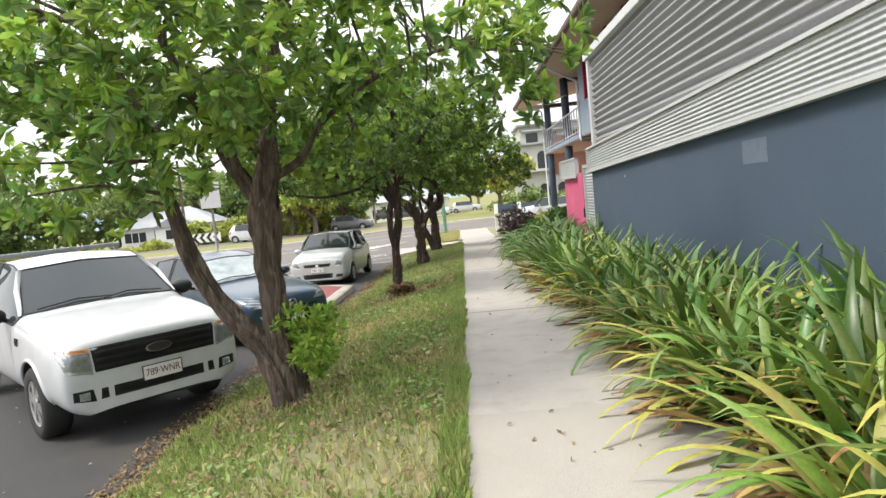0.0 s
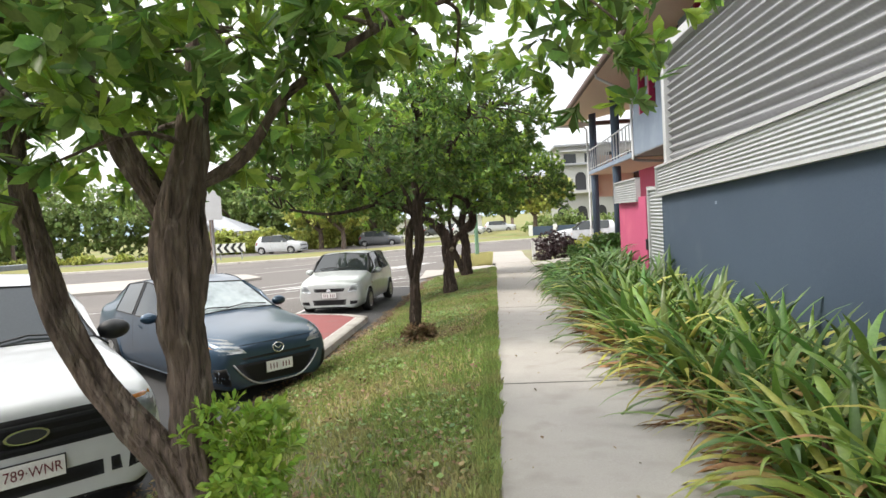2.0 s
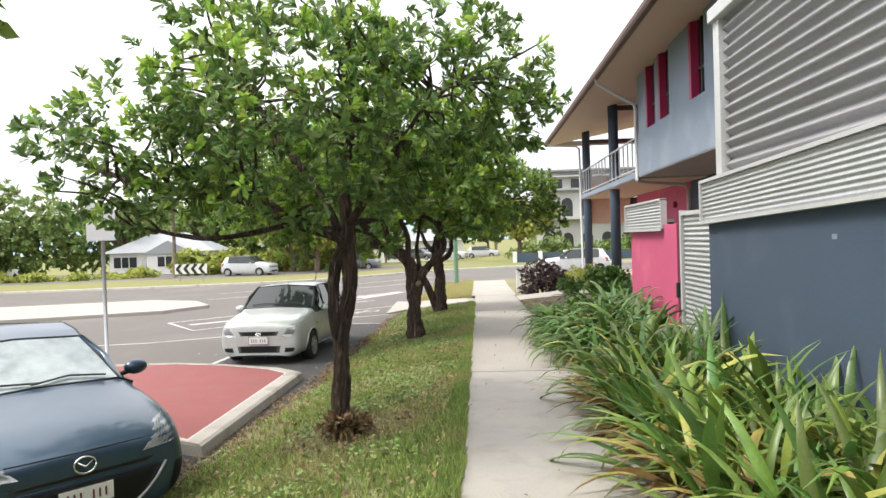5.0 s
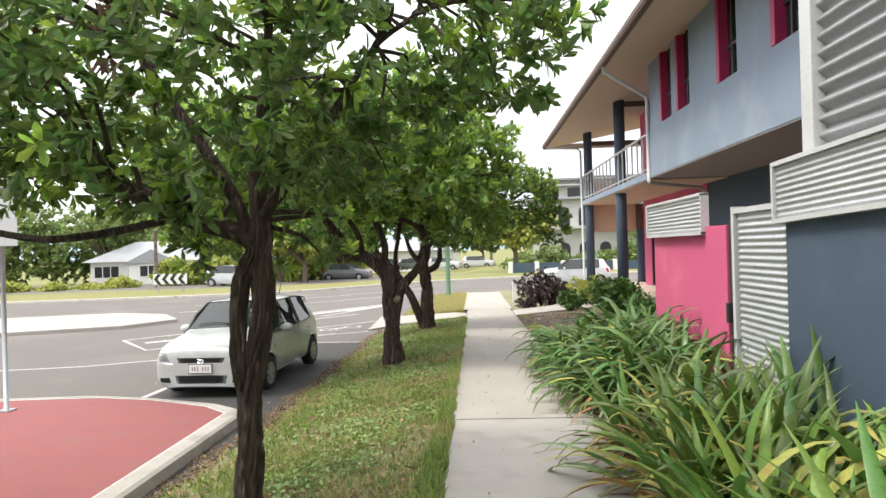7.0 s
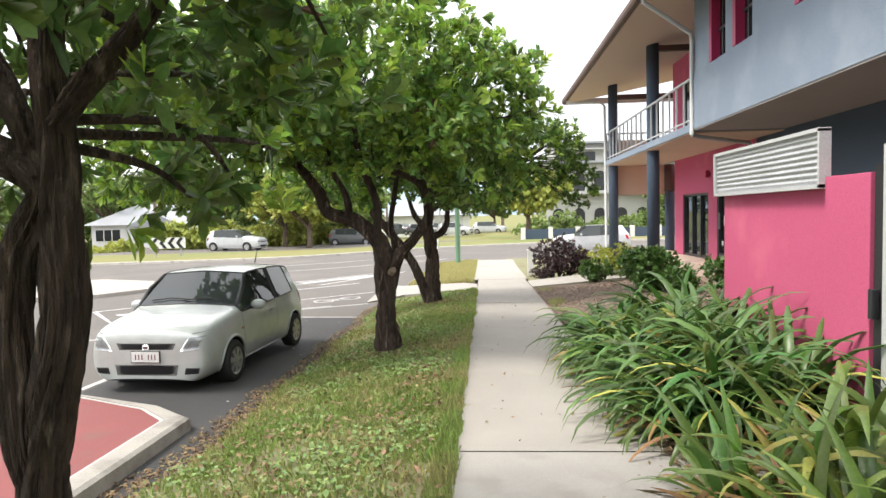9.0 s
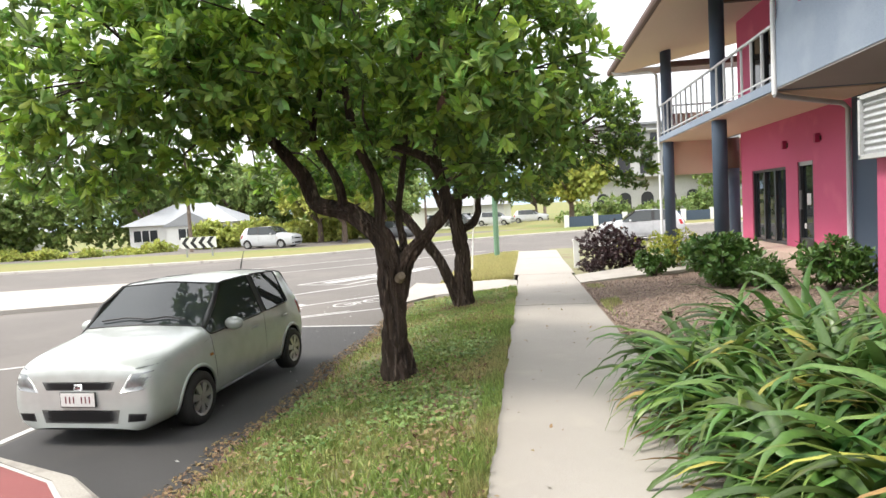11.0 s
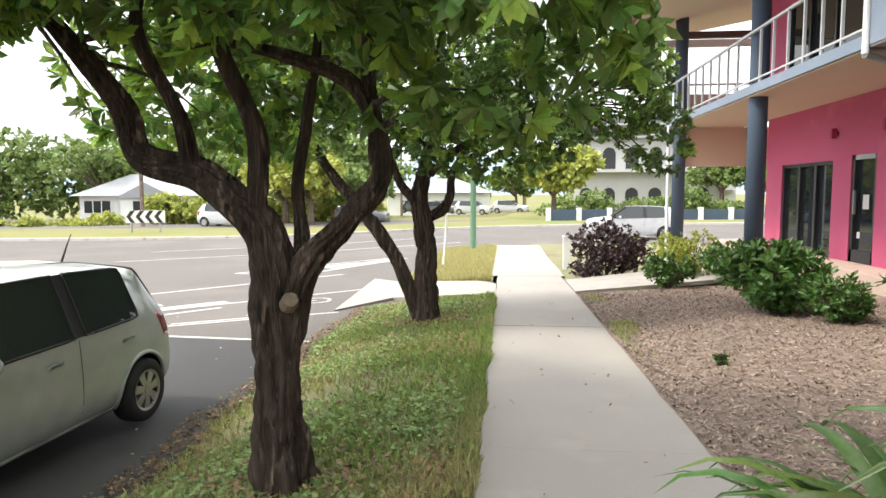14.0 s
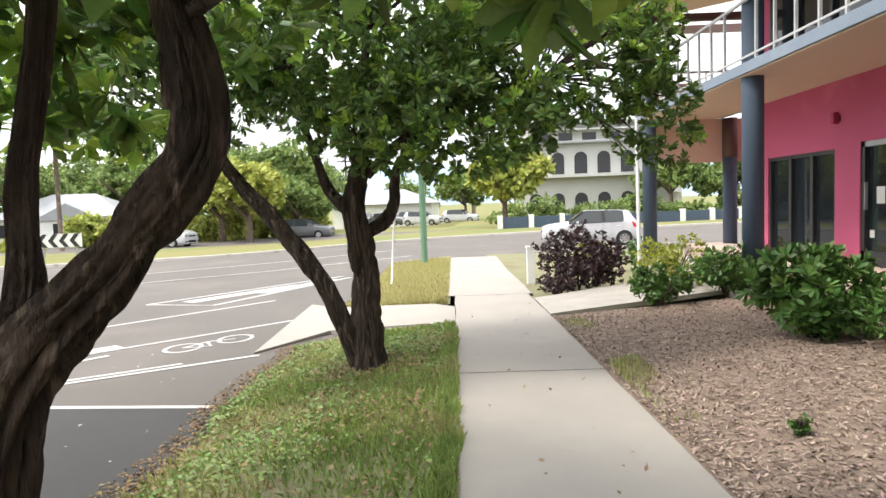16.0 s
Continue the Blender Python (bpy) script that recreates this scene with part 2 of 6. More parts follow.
# ---- building helpers ----
def finish(name, bm, material, parent=None, label="", smooth=False):
    me = bpy.data.meshes.new(name)
    bm.to_mesh(me)
    bm.free()
    for x in material if isinstance(material, (list, tuple)) else [material]:
        me.materials.append(x)
    if smooth:
        for p in me.polygons:
            p.use_smooth = True
    ob = new(name, me)
    ob.parent = parent
    if label:
        tagged(ob, label)
    return ob


def part(name, bm, material, parent, label="", smooth=False):
    return finish(name, bm, material, parent, label, smooth)


def thing(name, label, category, m=None, group="", kind=""):
    ob = new(name)
    ob.empty_display_size = 0.1
    ob.matrix_world = m or Matrix()
    return tagged(ob, label, category, group, kind)


def box(bm, x0, x1, y0, y1, z0, z1, bevel=0.0):
    vs = [bm.verts.new((x, y, z)) for x in (x0, x1) for y in (y0, y1) for z in (z0, z1)]
    fs = [bm.faces.new([vs[i] for i in q]) for q in ((0, 1, 3, 2), (4, 6, 7, 5), (0, 4, 5, 1), (2, 3, 7, 6), (0, 2, 6, 4), (1, 5, 7, 3))]
    if bevel:
        edges = list({e for f in fs for e in f.edges})
        bmesh.ops.bevel(bm, geom=edges, offset=bevel, segments=2, affect="EDGES", profile=0.6)
    return bm


def boxed(*a, bevel=0.0):
    bm = bmesh.new()
    box(bm, *a, bevel=bevel)
    bmesh.ops.recalc_face_normals(bm, faces=bm.faces)
    return bm


def tube(bm, points, radii, sides=10, cap=True, wob=0.0, seed=0):
    """A swept tube along points."""
    pts = [Vector(p) for p in points]
    rings = []
    ref = Vector((0.31, 0.95, 0.05)).normalized()
    for i, p in enumerate(pts):
        d = (pts[min(i + 1, len(pts) - 1)] - pts[max(i - 1, 0)]).normalized()
        u = d.cross(ref)
        if u.length < 0.05:
            u = d.cross(Vector((1, 0, 0)))
        u.normalize()
        v = d.cross(u)
        r = radii[i] if isinstance(radii, (list, tuple)) else radii
        ring = []
        for k in range(sides):
            a = 2 * math.pi * k / sides
            q = 1.0
            if wob:
                q += wob * noise.noise(Vector((math.cos(a) * 1.7 + seed, math.sin(a) * 1.7, (p.z + p.x) * 2.1 + seed * 3.7)))
                q += wob * 0.55 * (0.5 - abs(noise.noise(Vector((math.cos(a) * 3.4 + seed, math.sin(a) * 3.4, p.z * 0.9 + seed)))) * 2)
                q -= wob * 1.15 * max(0, 0.2 - abs(noise.noise(Vector((math.cos(a) * 3.2 + seed, math.sin(a) * 3.2, p.z * 2.4 + p.x + seed * 2.3))))) * 2.2
                q += wob * 0.3 * noise.noise(Vector((math.cos(a) * 7.5 + seed, math.sin(a) * 7.5, (p.z + p.x) * 9 + seed)))
                q += wob * 0.5 * noise.noise(Vector((math.cos(a) * 5 + seed, math.sin(a) * 5, (p.z + p.y) * 5 + seed)))
            ring.append(bm.verts.new(p + (u * math.cos(a) + v * math.sin(a)) * r * q))
        rings.append(ring)
    for a, b in zip(rings, rings[1:]):
        for k in range(sides):
            bm.faces.new((a[k], a[(k + 1) % sides], b[(k + 1) % sides], b[k]))
    if cap:
        bm.faces.new(rings[0])
        bm.faces.new(rings[-1][::-1])
    return bm


def smooth_line(points, radii, n):
    """Catmull-Rom points and radii between the given ones."""
    out_p, out_r = [], []
    P = [Vector(p) for p in points]
    for i in range(len(P) - 1):
        a, b, c, d = P[max(i - 1, 0)], P[i], P[i + 1], P[min(i + 2, len(P) - 1)]
        for k in range(n):
            t = k / n
            out_p.append(0.5 * ((2 * b) + (c - a) * t + (2 * a - 5 * b + 4 * c - d) * t * t + (3 * b - a - 3 * c + d) * t ** 3))
            out_r.append(radii[i] + (radii[i + 1] - radii[i]) * t)
    out_p.append(P[-1])
    out_r.append(radii[-1])
    return out_p, out_r


def mesh_arrays(name, verts, faces, material, parent=None, kind="", smooth=False):
    """A mesh from numpy arrays of vertices and equal-sided faces."""
    me = bpy.data.meshes.new(name)
    me.vertices.add(len(verts))
    me.vertices.foreach_set("co", np.asarray(verts, dtype=np.float32).ravel())
    k = faces.shape[1]
    me.loops.add(faces.size)
    me.loops.foreach_set("vertex_index", faces.astype(np.int32).ravel())
    me.polygons.add(len(faces))
    me.polygons.foreach_set("loop_start", np.arange(0, faces.size, k, dtype=np.int32))
    me.polygons.foreach_set("loop_total", np.full(len(faces), k, dtype=np.int32))
    if smooth:
        me.polygons.foreach_set("use_smooth", np.ones(len(faces), dtype=bool))
    me.materials.append(material)
    me.update(calc_edges=True)
    me.validate()
    ob = new(name, me)
    ob.parent = parent
    if kind:
        ob["kind"] = kind
    return ob


# ---- levels of the ground ----
def path_z(y):
    return 0.03 - 0.024 * (min(max(y, 4), 38) - 4)


def road_z(y):
    return -0.45 - 0.013 * min(max(y, -10), 38)


def road_edge(y):
    return -2.85 + 0.33 * min(1, max(0, (y - 12) / 5)) + 0.05 * math.sin(y * 1.7) + 0.03 * math.sin(y * 4.1)


PATH_L, PATH_R, LAST = -0.1, 1.42, 27.4


def verge_z(x, y):
    e = road_edge(y)
    s = min(1, max(0, (PATH_L - x) / (PATH_L - e)))
    return path_z(y) + (road_z(y) - path_z(y)) * s ** 1.7 - 0.015


def bed_z(x, y):
    s = min(1, max(0, (x - PATH_R) / 4.2))
    up = min(1, max(0, (y - 15) / 4))
    return path_z(y) - 0.02 + up * s * 0.28


def sheet(name, f, xs, ys, material, parent=None, smooth=True):
    """A height-field over the rows ys; xs(y) gives the row's x values."""
    rows = [[(x, y, f(x, y)) for x in xs(y)] for y in ys]
    k = len(rows[0])
    verts = np.array([v for r in rows for v in r])
    faces = np.array([(j * k + i, j * k + i + 1, (j + 1) * k + i + 1, (j + 1) * k + i) for j in range(len(rows) - 1) for i in range(k - 1)])
    return mesh_arrays(name, verts, faces, material, parent, smooth=smooth)


def steps(a, b, n):
    return [a + (b - a) * i / n for i in range(n + 1)]


# ---- ground ----
ground = sheet("ground", lambda x, y: -1.06 - 0.028 * max(0, min(y, 120) - 50) * (1 if x < 0 else 0.3), lambda y: [-900, -300, -120, -60, -30, -15, -5, 5, 15, 30, 60, 120, 300, 900],
               [-900, -300, -100, -40, -10, 10, 30, 50, 60, 80, 120, 300, 900, 2000], M["grass_far"])
tagged(ground, "dry green grass ground reaching to the horizon", "ground", kind="structure")
road = sheet("road", lambda x, y: road_z(y), lambda y: [-140, -60, -30, -15, -8, -5, -2.2, 0, 4, 20, 60, 140], steps(-30, 38, 34) + [42, 50, 60, 72], M["asphalt"])
# the near part to the right of the road's edge lies below the verge
tagged(road, "worn grey asphalt road with white markings", "road", kind="structure")
verge = sheet("verge", verge_z, lambda y: [road_edge(y) - 0.25 + (PATH_L + 0.02 - road_edge(y) + 0.25) * k / 14 for k in range(15)], steps(-14, LAST + 0.3, 90), M["soil"])
tagged(verge, "sloping grass verge between asphalt and footpath", "grass verge", kind="structure")
bed = sheet("garden_bed", bed_z, lambda y: [PATH_R - 0.02 + 6.9 * k / 24 for k in range(25)], steps(-14, 28.0, 80), M["mulch"])
tagged(bed, "brown bark mulch garden bed beside the footpath", "garden bed", kind="structure")
corner_lawn = sheet("corner_lawn", lambda x, y: path_z(y) - 0.05, lambda y: [1.2, 3, 6, 10, 16, 30], steps(28, 44.0, 20), M["soil"])
tagged(corner_lawn, "patchy lawn at the street corner", "lawn", kind="structure")


def far_verge_z(x, y):
    s = min(1, max(0, (-0.35 - x) / 2.2))
    return path_z(y) - 0.02 + (road_z(y) - path_z(y)) * s ** 1.5


north_verge = sheet("north_verge", far_verge_z, lambda y: [-0.2 - min(2.4 + (0 if y > 33 else (33 - y) * 0.18), 0.35 + (y - 29.9) * 1.6) * k / 8 * (1 if y < 40 else max(0.15, (44 - y) / 4)) for k in range(9)], steps(29.9, 43.5, 28), M["soil"])
tagged(north_verge, "yellowing grass verge beyond the driveway", "grass verge", kind="structure")

# footpath: slabs with recessed joints
footpath = thing("footpath", "pale concrete footpath with thin dark joints", "footpath", kind="structure")
JOINTS = [-14, -9.2, -4.4, -0.6, 4.24, 8.56, 11.6, 14.64, 19.7, 24.3, 27.4, 31.0, 34.6, 38.4, 42.5]
for i, (a, b) in enumerate(zip(JOINTS, JOINTS[1:])):
    bm = bmesh.new()
    n = 10
    wide = 0.18 if a > 30 else 0
    for j in range(n):
        ya, yb = a + 0.006 + (b - a - 0.012) * j / n, a + 0.006 + (b - a - 0.012) * (j + 1) / n
        wob = [0.02 * noise.noise(Vector((3.1, y * 1.9, 0.5))) for y in (ya, yb)]
        wor = [0.02 * noise.noise(Vector((7.7, y * 1.9, 0.5))) for y in (ya, yb)]
        shape = []
        for (y, w, r) in ((ya, wob[0], wor[0]), (yb, wob[1], wor[1])):
            z = path_z(y) + (0.004 if i % 2 else 0)
            shape.append([bm.verts.new(v) for v in ((PATH_L - wide + w, y, z - 0.1), (PATH_L - wide + w, y, z - 0.008), (PATH_L - wide + w + 0.012, y, z), (PATH_R + wide * 0.5 + r - 0.012, y, z), (PATH_R + wide * 0.5 + r, y, z - 0.008), (PATH_R + wide * 0.5 + r, y, z - 0.1))])
        for k in range(5):
            bm.faces.new((shape[0][k], shape[1][k], shape[1][k + 1], shape[0][k + 1]))
    bmesh.ops.remove_doubles(bm, verts=bm.verts, dist=0.0005)
    bmesh.ops.recalc_face_normals(bm, faces=bm.faces)
    part("slab", bm, M["concrete"] if a < 4.2 or a > 14 else M["concrete_old"], footpath)
joint_bed = sheet("joint_bed", lambda x, y: path_z(y) - 0.03, lambda y: [PATH_L + 0.03, PATH_R - 0.03], steps(-14, 42, 60), M["black"], footpath)


def flat_poly(name, pts, material, parent=None, lift=0.0, thick=0.08):
    """A slab from corner points (x, y, z)."""
    bm = bmesh.new()
    top = [bm.verts.new((x, y, z + lift)) for x, y, z in pts]
    low = [bm.verts.new((x, y, z + lift - thick)) for x, y, z in pts]
    bm.faces.new(top)
    bm.faces.new(low[::-1])
    for i in range(len(pts)):
        j = (i + 1) % len(pts)
        bm.faces.new((top[i], low[i], low[j], top[j]))
    bmesh.ops.recalc_face_normals(bm, faces=bm.faces)
    return finish(name, bm, material, parent)


driveway = flat_poly("driveway", [(-3.05, 27.0, road_z(27) + 0.03), (-2.2, 28.4, road_z(28) + 0.06), (-0.6, 27.65, path_z(27.7) - 0.01), (-0.11, 27.45, path_z(27.5)), (-0.11, 29.4, path_z(29.4)),
                                   (-0.5, 29.9, path_z(29.9)), (-2.6, 31.2, road_z(31) + 0.05), (-3.3, 32.0, road_z(32) + 0.02)], M["concrete"])
tagged(driveway, "pale concrete driveway crossing the verge", "driveway", kind="structure")
entry_walk = flat_poly("entry_walk", [(1.44, 28.15, path_z(28)), (6.0, 29.4, -0.3), (6.0, 31.9, -0.3), (1.44, 30.3, path_z(30.3))], M["concrete_old"])
tagged(entry_walk, "concrete walkway leading to the building", "walkway", kind="structure")

gate_slab = flat_poly("gate_slab", [(1.43, 13.55, path_z(13.5) - 0.004), (2.75, 13.5, path_z(13.5)), (2.75, 14.6, path_z(14.6)), (1.43, 14.62, path_z(14.6) - 0.004)], M["concrete_old"], thick=0.1)
tagged(gate_slab, "small concrete slab between footpath and gate", "paving", kind="structure")

# red kerbed island
RED = [(-3.12, 12.5), (-3.16, 16.3), (-3.6, 16.72), (-4.6, 17.2), (-5.6, 17.45), (-7.0, 17.35), (-7.75, 16.9), (-7.5, 16.3), (-4.6, 13.3)]
island = thing("kerb_island", "red coated traffic island with concrete kerb", "traffic island")
flat_poly("red_surface", [(x, y, road_z(y) + 0.135) for x, y in RED], M["red_surface"], island, thick=0.13)
cx, cy = -4.6, 15.9
ring_in, ring_out = RED, [(x + (0.22 if x > -3.3 else 0.12 * (1 if x > cx else -1)), y + 0.13 * (1 if y > cy else -1)) for x, y in RED]
for i in range(len(RED)):
    j = (i + 1) % len(RED)
    bm = bmesh.new()
    a0, a1, b0, b1 = Vector(ring_in[i]), Vector(ring_in[j]), Vector(ring_out[i]), Vector(ring_out[j])
    rows = [(a0, a1, 0.05), (a0, a1, 0.15), (a0.lerp(b0, 0.75), a1.lerp(b1, 0.75), 0.145), (a0.lerp(b0, 0.93), a1.lerp(b1, 0.93), 0.12), (b0, b1, -0.05)]
    vs = [[bm.verts.new((p.x, p.y, road_z(p.y) + z)) for p in (p0, p1)] for p0, p1, z in rows]
    for r, s in zip(vs, vs[1:]):
        bm.faces.new((r[0], r[1], s[1], s[0]))
    bmesh.ops.recalc_face_normals(bm, faces=bm.faces)
    part("kerb_stone", bm, M["kerb"], island)


for i in range(len(RED)):
    j = (i + 1) % len(RED)
    a0, a1 = Vector(RED[i]), Vector(RED[j])
    b0, b1 = [p.lerp(Vector((cx, cy)), 0.03) for p in (a0, a1)]
    bm = bmesh.new()
    bm.faces.new([bm.verts.new((p.x, p.y, road_z(p.y) + 0.139)) for p in (a0, a1, b1, b0)])
    bmesh.ops.recalc_face_normals(bm, faces=bm.faces)
    part("edge_line", bm, M["line"], island, "worn white painted edge line")


def road_line(name, pts, width, parent):
    bm = bmesh.new()
    P = [Vector(p) for p in pts]
    prev = None
    for i, p in enumerate(P):
        d = (P[min(i + 1, len(P) - 1)] - P[max(i - 1, 0)]).normalized()
        n = Vector((-d.y, d.x)) * width / 2
        row = [bm.verts.new((q.x, q.y, road_z(q.y) + 0.008)) for q in (p - n, p + n)]
        if prev:
            bm.faces.new((prev[0], row[0], row[1], prev[1]))
        prev = row
    bmesh.ops.recalc_face_normals(bm, faces=bm.faces)
    return part(name, bm, M["line"], parent)


bay = sheet("parking_bay", lambda x, y: road_z(y) + 0.004, lambda y: [min(-5.1 - 3.2 * min(1, max(0, (13.5 - y) / 2)), -2.3 - 0.1) + (-2.3 - min(-5.1 - 3.2 * min(1, max(0, (13.5 - y) / 2)), -2.4)) * k / 4 for k in range(5)], steps(-14, 24.5, 77), M["asphalt_dark"])
tagged(bay, "darker asphalt parking bays beside the verge", "parking bay", kind="structure")

markings = thing("road_markings", "worn white painted lines on the asphalt", "road marking", kind="structure")
for pts, w in (
    ([(-2.7, 24.4), (-6.4, 24.7)], 0.1), ([(-2.95, 26.9), (-6.5, 24.6)], 0.1), ([(-2.2, 31.0), (-7.5, 25.5)], 0.1), ([(-3.9, 26.5), (-5.4, 25.5)], 0.09),
    ([(-5.2, 17.9), (-5.05, 24.5)], 0.1), ([(-8.2, 21.3), (-6.25, 22.4), (-5.6, 24)], 0.1), ([(-24, 17.2), (-13, 20.3), (-8.2, 21.3)], 0.1),
    ([(-9.9, 25.9), (-8.1, 23.7), (-5.3, 27.2)], 0.12), ([(-9.9, 25.9), (-4.4, 33)], 0.12), ([(-8.9, 25.2), (-6.6, 27.4)], 0.3), ([(-7.8, 25.4), (-5.5, 27.9)], 0.3),
    ([(-7.5, 33.0), (-5.7, 32.5), (-3.4, 38.2)], 0.14), ([(-7.5, 33.0), (-3.7, 38.6)], 0.14), ([(-6.6, 33.2), (-4.6, 36.4)], 0.5), ([(-5.2, 34.6), (-3.9, 37.8)], 0.4),
    ([(-13, 36), (-7, 41), (-2, 46)], 0.12), ([(-14, 40), (-8, 44.5), (-3, 50)], 0.12), ([(4, 47.5), (9, 50)], 0.3), ([(4.5, 50), (10, 52.2)], 0.3), ([(3, 45.8), (12, 49.5)], 0.12),
):
    road_line("line", pts, w, markings)
for cx, cy in ((-4.35, 27.6), (-3.75, 28.25)):
    road_line("bicycle_wheel", [(cx + 0.26 * math.cos(a), cy + 0.34 * math.sin(a)) for a in [2 * math.pi * k / 14 for k in range(15)]], 0.07, markings)
for pts in ([(-4.35, 27.6), (-4.15, 28.05), (-3.75, 28.25)], [(-4.15, 28.05), (-3.95, 27.7), (-4.35, 27.6)]):
    road_line("bicycle_frame", pts, 0.06, markings)

# pale splitter island in the middle of the road
splitter = flat_poly("splitter_island", [(x, y, road_z(y) + 0.12) for x, y in ((-40, 22), (-22, 25.2), (-15.8, 27.3), (-11.8, 29.2), (-10.9, 31.4), (-12.6, 34.0), (-15.2, 35.2), (-21, 33.2), (-40, 31))], M["concrete"], thick=0.14)
tagged(splitter, "low pale concrete splitter island in the road", "traffic island", kind="structure")

# far side: raised grass with pale kerb along a bending line
FAR = [(-140, 36), (-60, 41.5), (-27, 45.2), (-14, 48), (-9, 51.5), (-4, 57), (4, 61.5), (14, 64.5), (40, 69), (140, 76)]
fp, _ = smooth_line([(x, y, 0) for x, y in FAR], [0] * len(FAR), 6)
bm = bmesh.new()
prev = None
for p in fp:
    row = [bm.verts.new(v) for v in ((p.x, p.y - 0.25, -0.96), (p.x, p.y - 0.2, -0.82), (p.x, p.y + 0.1, -0.8))]
    if prev:
        for k in range(2):
            bm.faces.new((prev[k], row[k], row[k + 1], prev[k + 1]))
    prev = row
bmesh.ops.recalc_face_normals(bm, faces=bm.faces)
tagged(finish("far_kerb", bm, M["kerb"]), "pale concrete kerb along the far side of the road", "kerb", kind="structure")
rows = [(p.x, p.y) for p in fp]
vv, ff = [], []
for x, y in rows:
    vv += [(x, y + 0.1, -0.8), (x, y + 4, -0.78), (x, y + 12, -0.95), (x * 1.02, y + 30, -1.3 if x < 0 else -0.9), (x * 1.1, y + 70, -1.9 if x < 0 else -1.1)]
for j in range(len(rows) - 1):
    for i in range(4):
        ff.append((j * 5 + i, j * 5 + i + 1, j * 5 + 6 + i, j * 5 + 5 + i))
tagged(mesh_arrays("far_verge", np.array(vv), np.array(ff), M["grass_far"], smooth=True), "dry yellow-green grass beyond the far kerb", "grass verge", kind="structure")

# hills on the horizon, distance haze painted into their pale blue
bm = bmesh.new()
prev = None
for i in range(70):
    x = -1500 + 3000 * i / 69
    h = 60 + 130 * max(0, noise.noise(Vector((x * 0.0016 + 4.2, 0.3, 0)))) + 70 * math.exp(-((x + 110) / 260) ** 2) + 10 * noise.noise(Vector((x * 0.012, 2, 0)))
    row = [bm.verts.new((x, 1900, -5)), bm.verts.new((x, 1980, h * 0.6)), bm.verts.new((x, 2050, h))]
    if prev:
        for k in range(2):
            bm.faces.new((prev[k], row[k], row[k + 1], prev[k + 1]))
    prev = row
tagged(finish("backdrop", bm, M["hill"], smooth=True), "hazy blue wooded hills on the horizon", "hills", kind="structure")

# ---- building with corrugated screen ----
def corrugated(name, y0, y1, z0, z1, x, pitch, depth, material, parent, run="y"):
    """Sheet in the plane x with waves stacked in z (run along y)."""
    bm = bmesh.new()
    n = max(2, int((z1 - z0) / pitch * 8))
    cols = [[bm.verts.new((x + depth * 0.5 * math.cos(2 * math.pi * (z0 + (z1 - z0) * k / n) / pitch), y, z0 + (z1 - z0) * k / n)) for k in range(n + 1)] for y in (y0, y1)]
    for k in range(n):
        bm.faces.new((cols[0][k], cols[1][k], cols[1][k + 1], cols[0][k + 1]))
    return part(name, bm, material, parent, smooth=True)


WALL = 2.67
screen = thing("screened_carport", "blue rendered wall below grey corrugated metal screens", "building", kind="structure")
part("wall_blue", boxed(WALL, WALL + 0.2, -14, 13.15, -0.6, 1.74), M["render_blue"], screen)
part("band_back", boxed(WALL - 0.03, WALL + 0.1, -14, 13.2, 1.715, 2.17), M["zinc"], screen)
corrugated("corrugated_band", -14, 13.18, 1.73, 2.15, WALL - 0.055, 0.048, 0.014, M["zinc"], screen)
for nm, z0, z1 in (("band_trim", 1.695, 1.73), ("band_trim", 2.15, 2.185)):
    part(nm, boxed(WALL - 0.085, WALL + 0.02, -14, 13.21, z0, z1), M["white_trim"], screen)
part("band_trim", boxed(WALL - 0.083, WALL + 0.02, 13.185, 13.215, 1.70, 2.18), M["white_trim"], screen)
for a, b in ((-14, -9.0), (-9.0, -3.0), (-3.0, 3.0), (3.0, 9.0), (9.0, 12.62)):
    corrugated("screen_sheet", a, b, 2.19, 3.82, WALL + 0.03, 0.118, 0.06, M["zinc_dark"], screen)
part("screen_back", boxed(WALL + 0.1, WALL + 0.16, -14, 12.7, 2.17, 3.84), M["render_blue"], screen)
part("screen_post", boxed(WALL - 0.04, WALL + 0.16, 12.62, 12.78, 2.18, 3.95, bevel=0.006), M["white_trim"], screen)
part("top_trim", boxed(WALL - 0.09, WALL + 0.2, -14, 12.8, 3.82, 3.96, bevel=0.01), M["white_trim"], screen)
part("end_wall", boxed(WALL + 0.2, 6.6, 13.0, 13.15, -0.6, 3.2), M["render_blue"], screen)
part("carport_roof", boxed(WALL + 0.2, 4.72, -14, 12.78, 3.7, 3.8), M["zinc_dark"], screen)

part("paint_patch", boxed(WALL - 0.003, WALL + 0.02, 5.7, 6.2, 1.53, 1.75), mat("faded_blue_patch", (0.13, 0.165, 0.22), (0.085, 0.115, 0.16), 6, 0.75), screen)
part("paint_patch", boxed(WALL - 0.003, WALL + 0.02, 10.55, 10.62, 1.53, 1.57), M["render_light"], screen)

# the wall head and the band rise with the ramp of the ground towards the south
RAMP = Matrix(((1, 0, 0, 0), (0, 1, 0, 0), (0, -0.029, 1, 0.029 * 13.2), (0, 0, 0, 1)))
for ob in screen.children:
    if ob.name.split(".")[0] in ("wall_blue", "band_back", "corrugated_band", "band_trim"):
        ob.data.transform(RAMP)

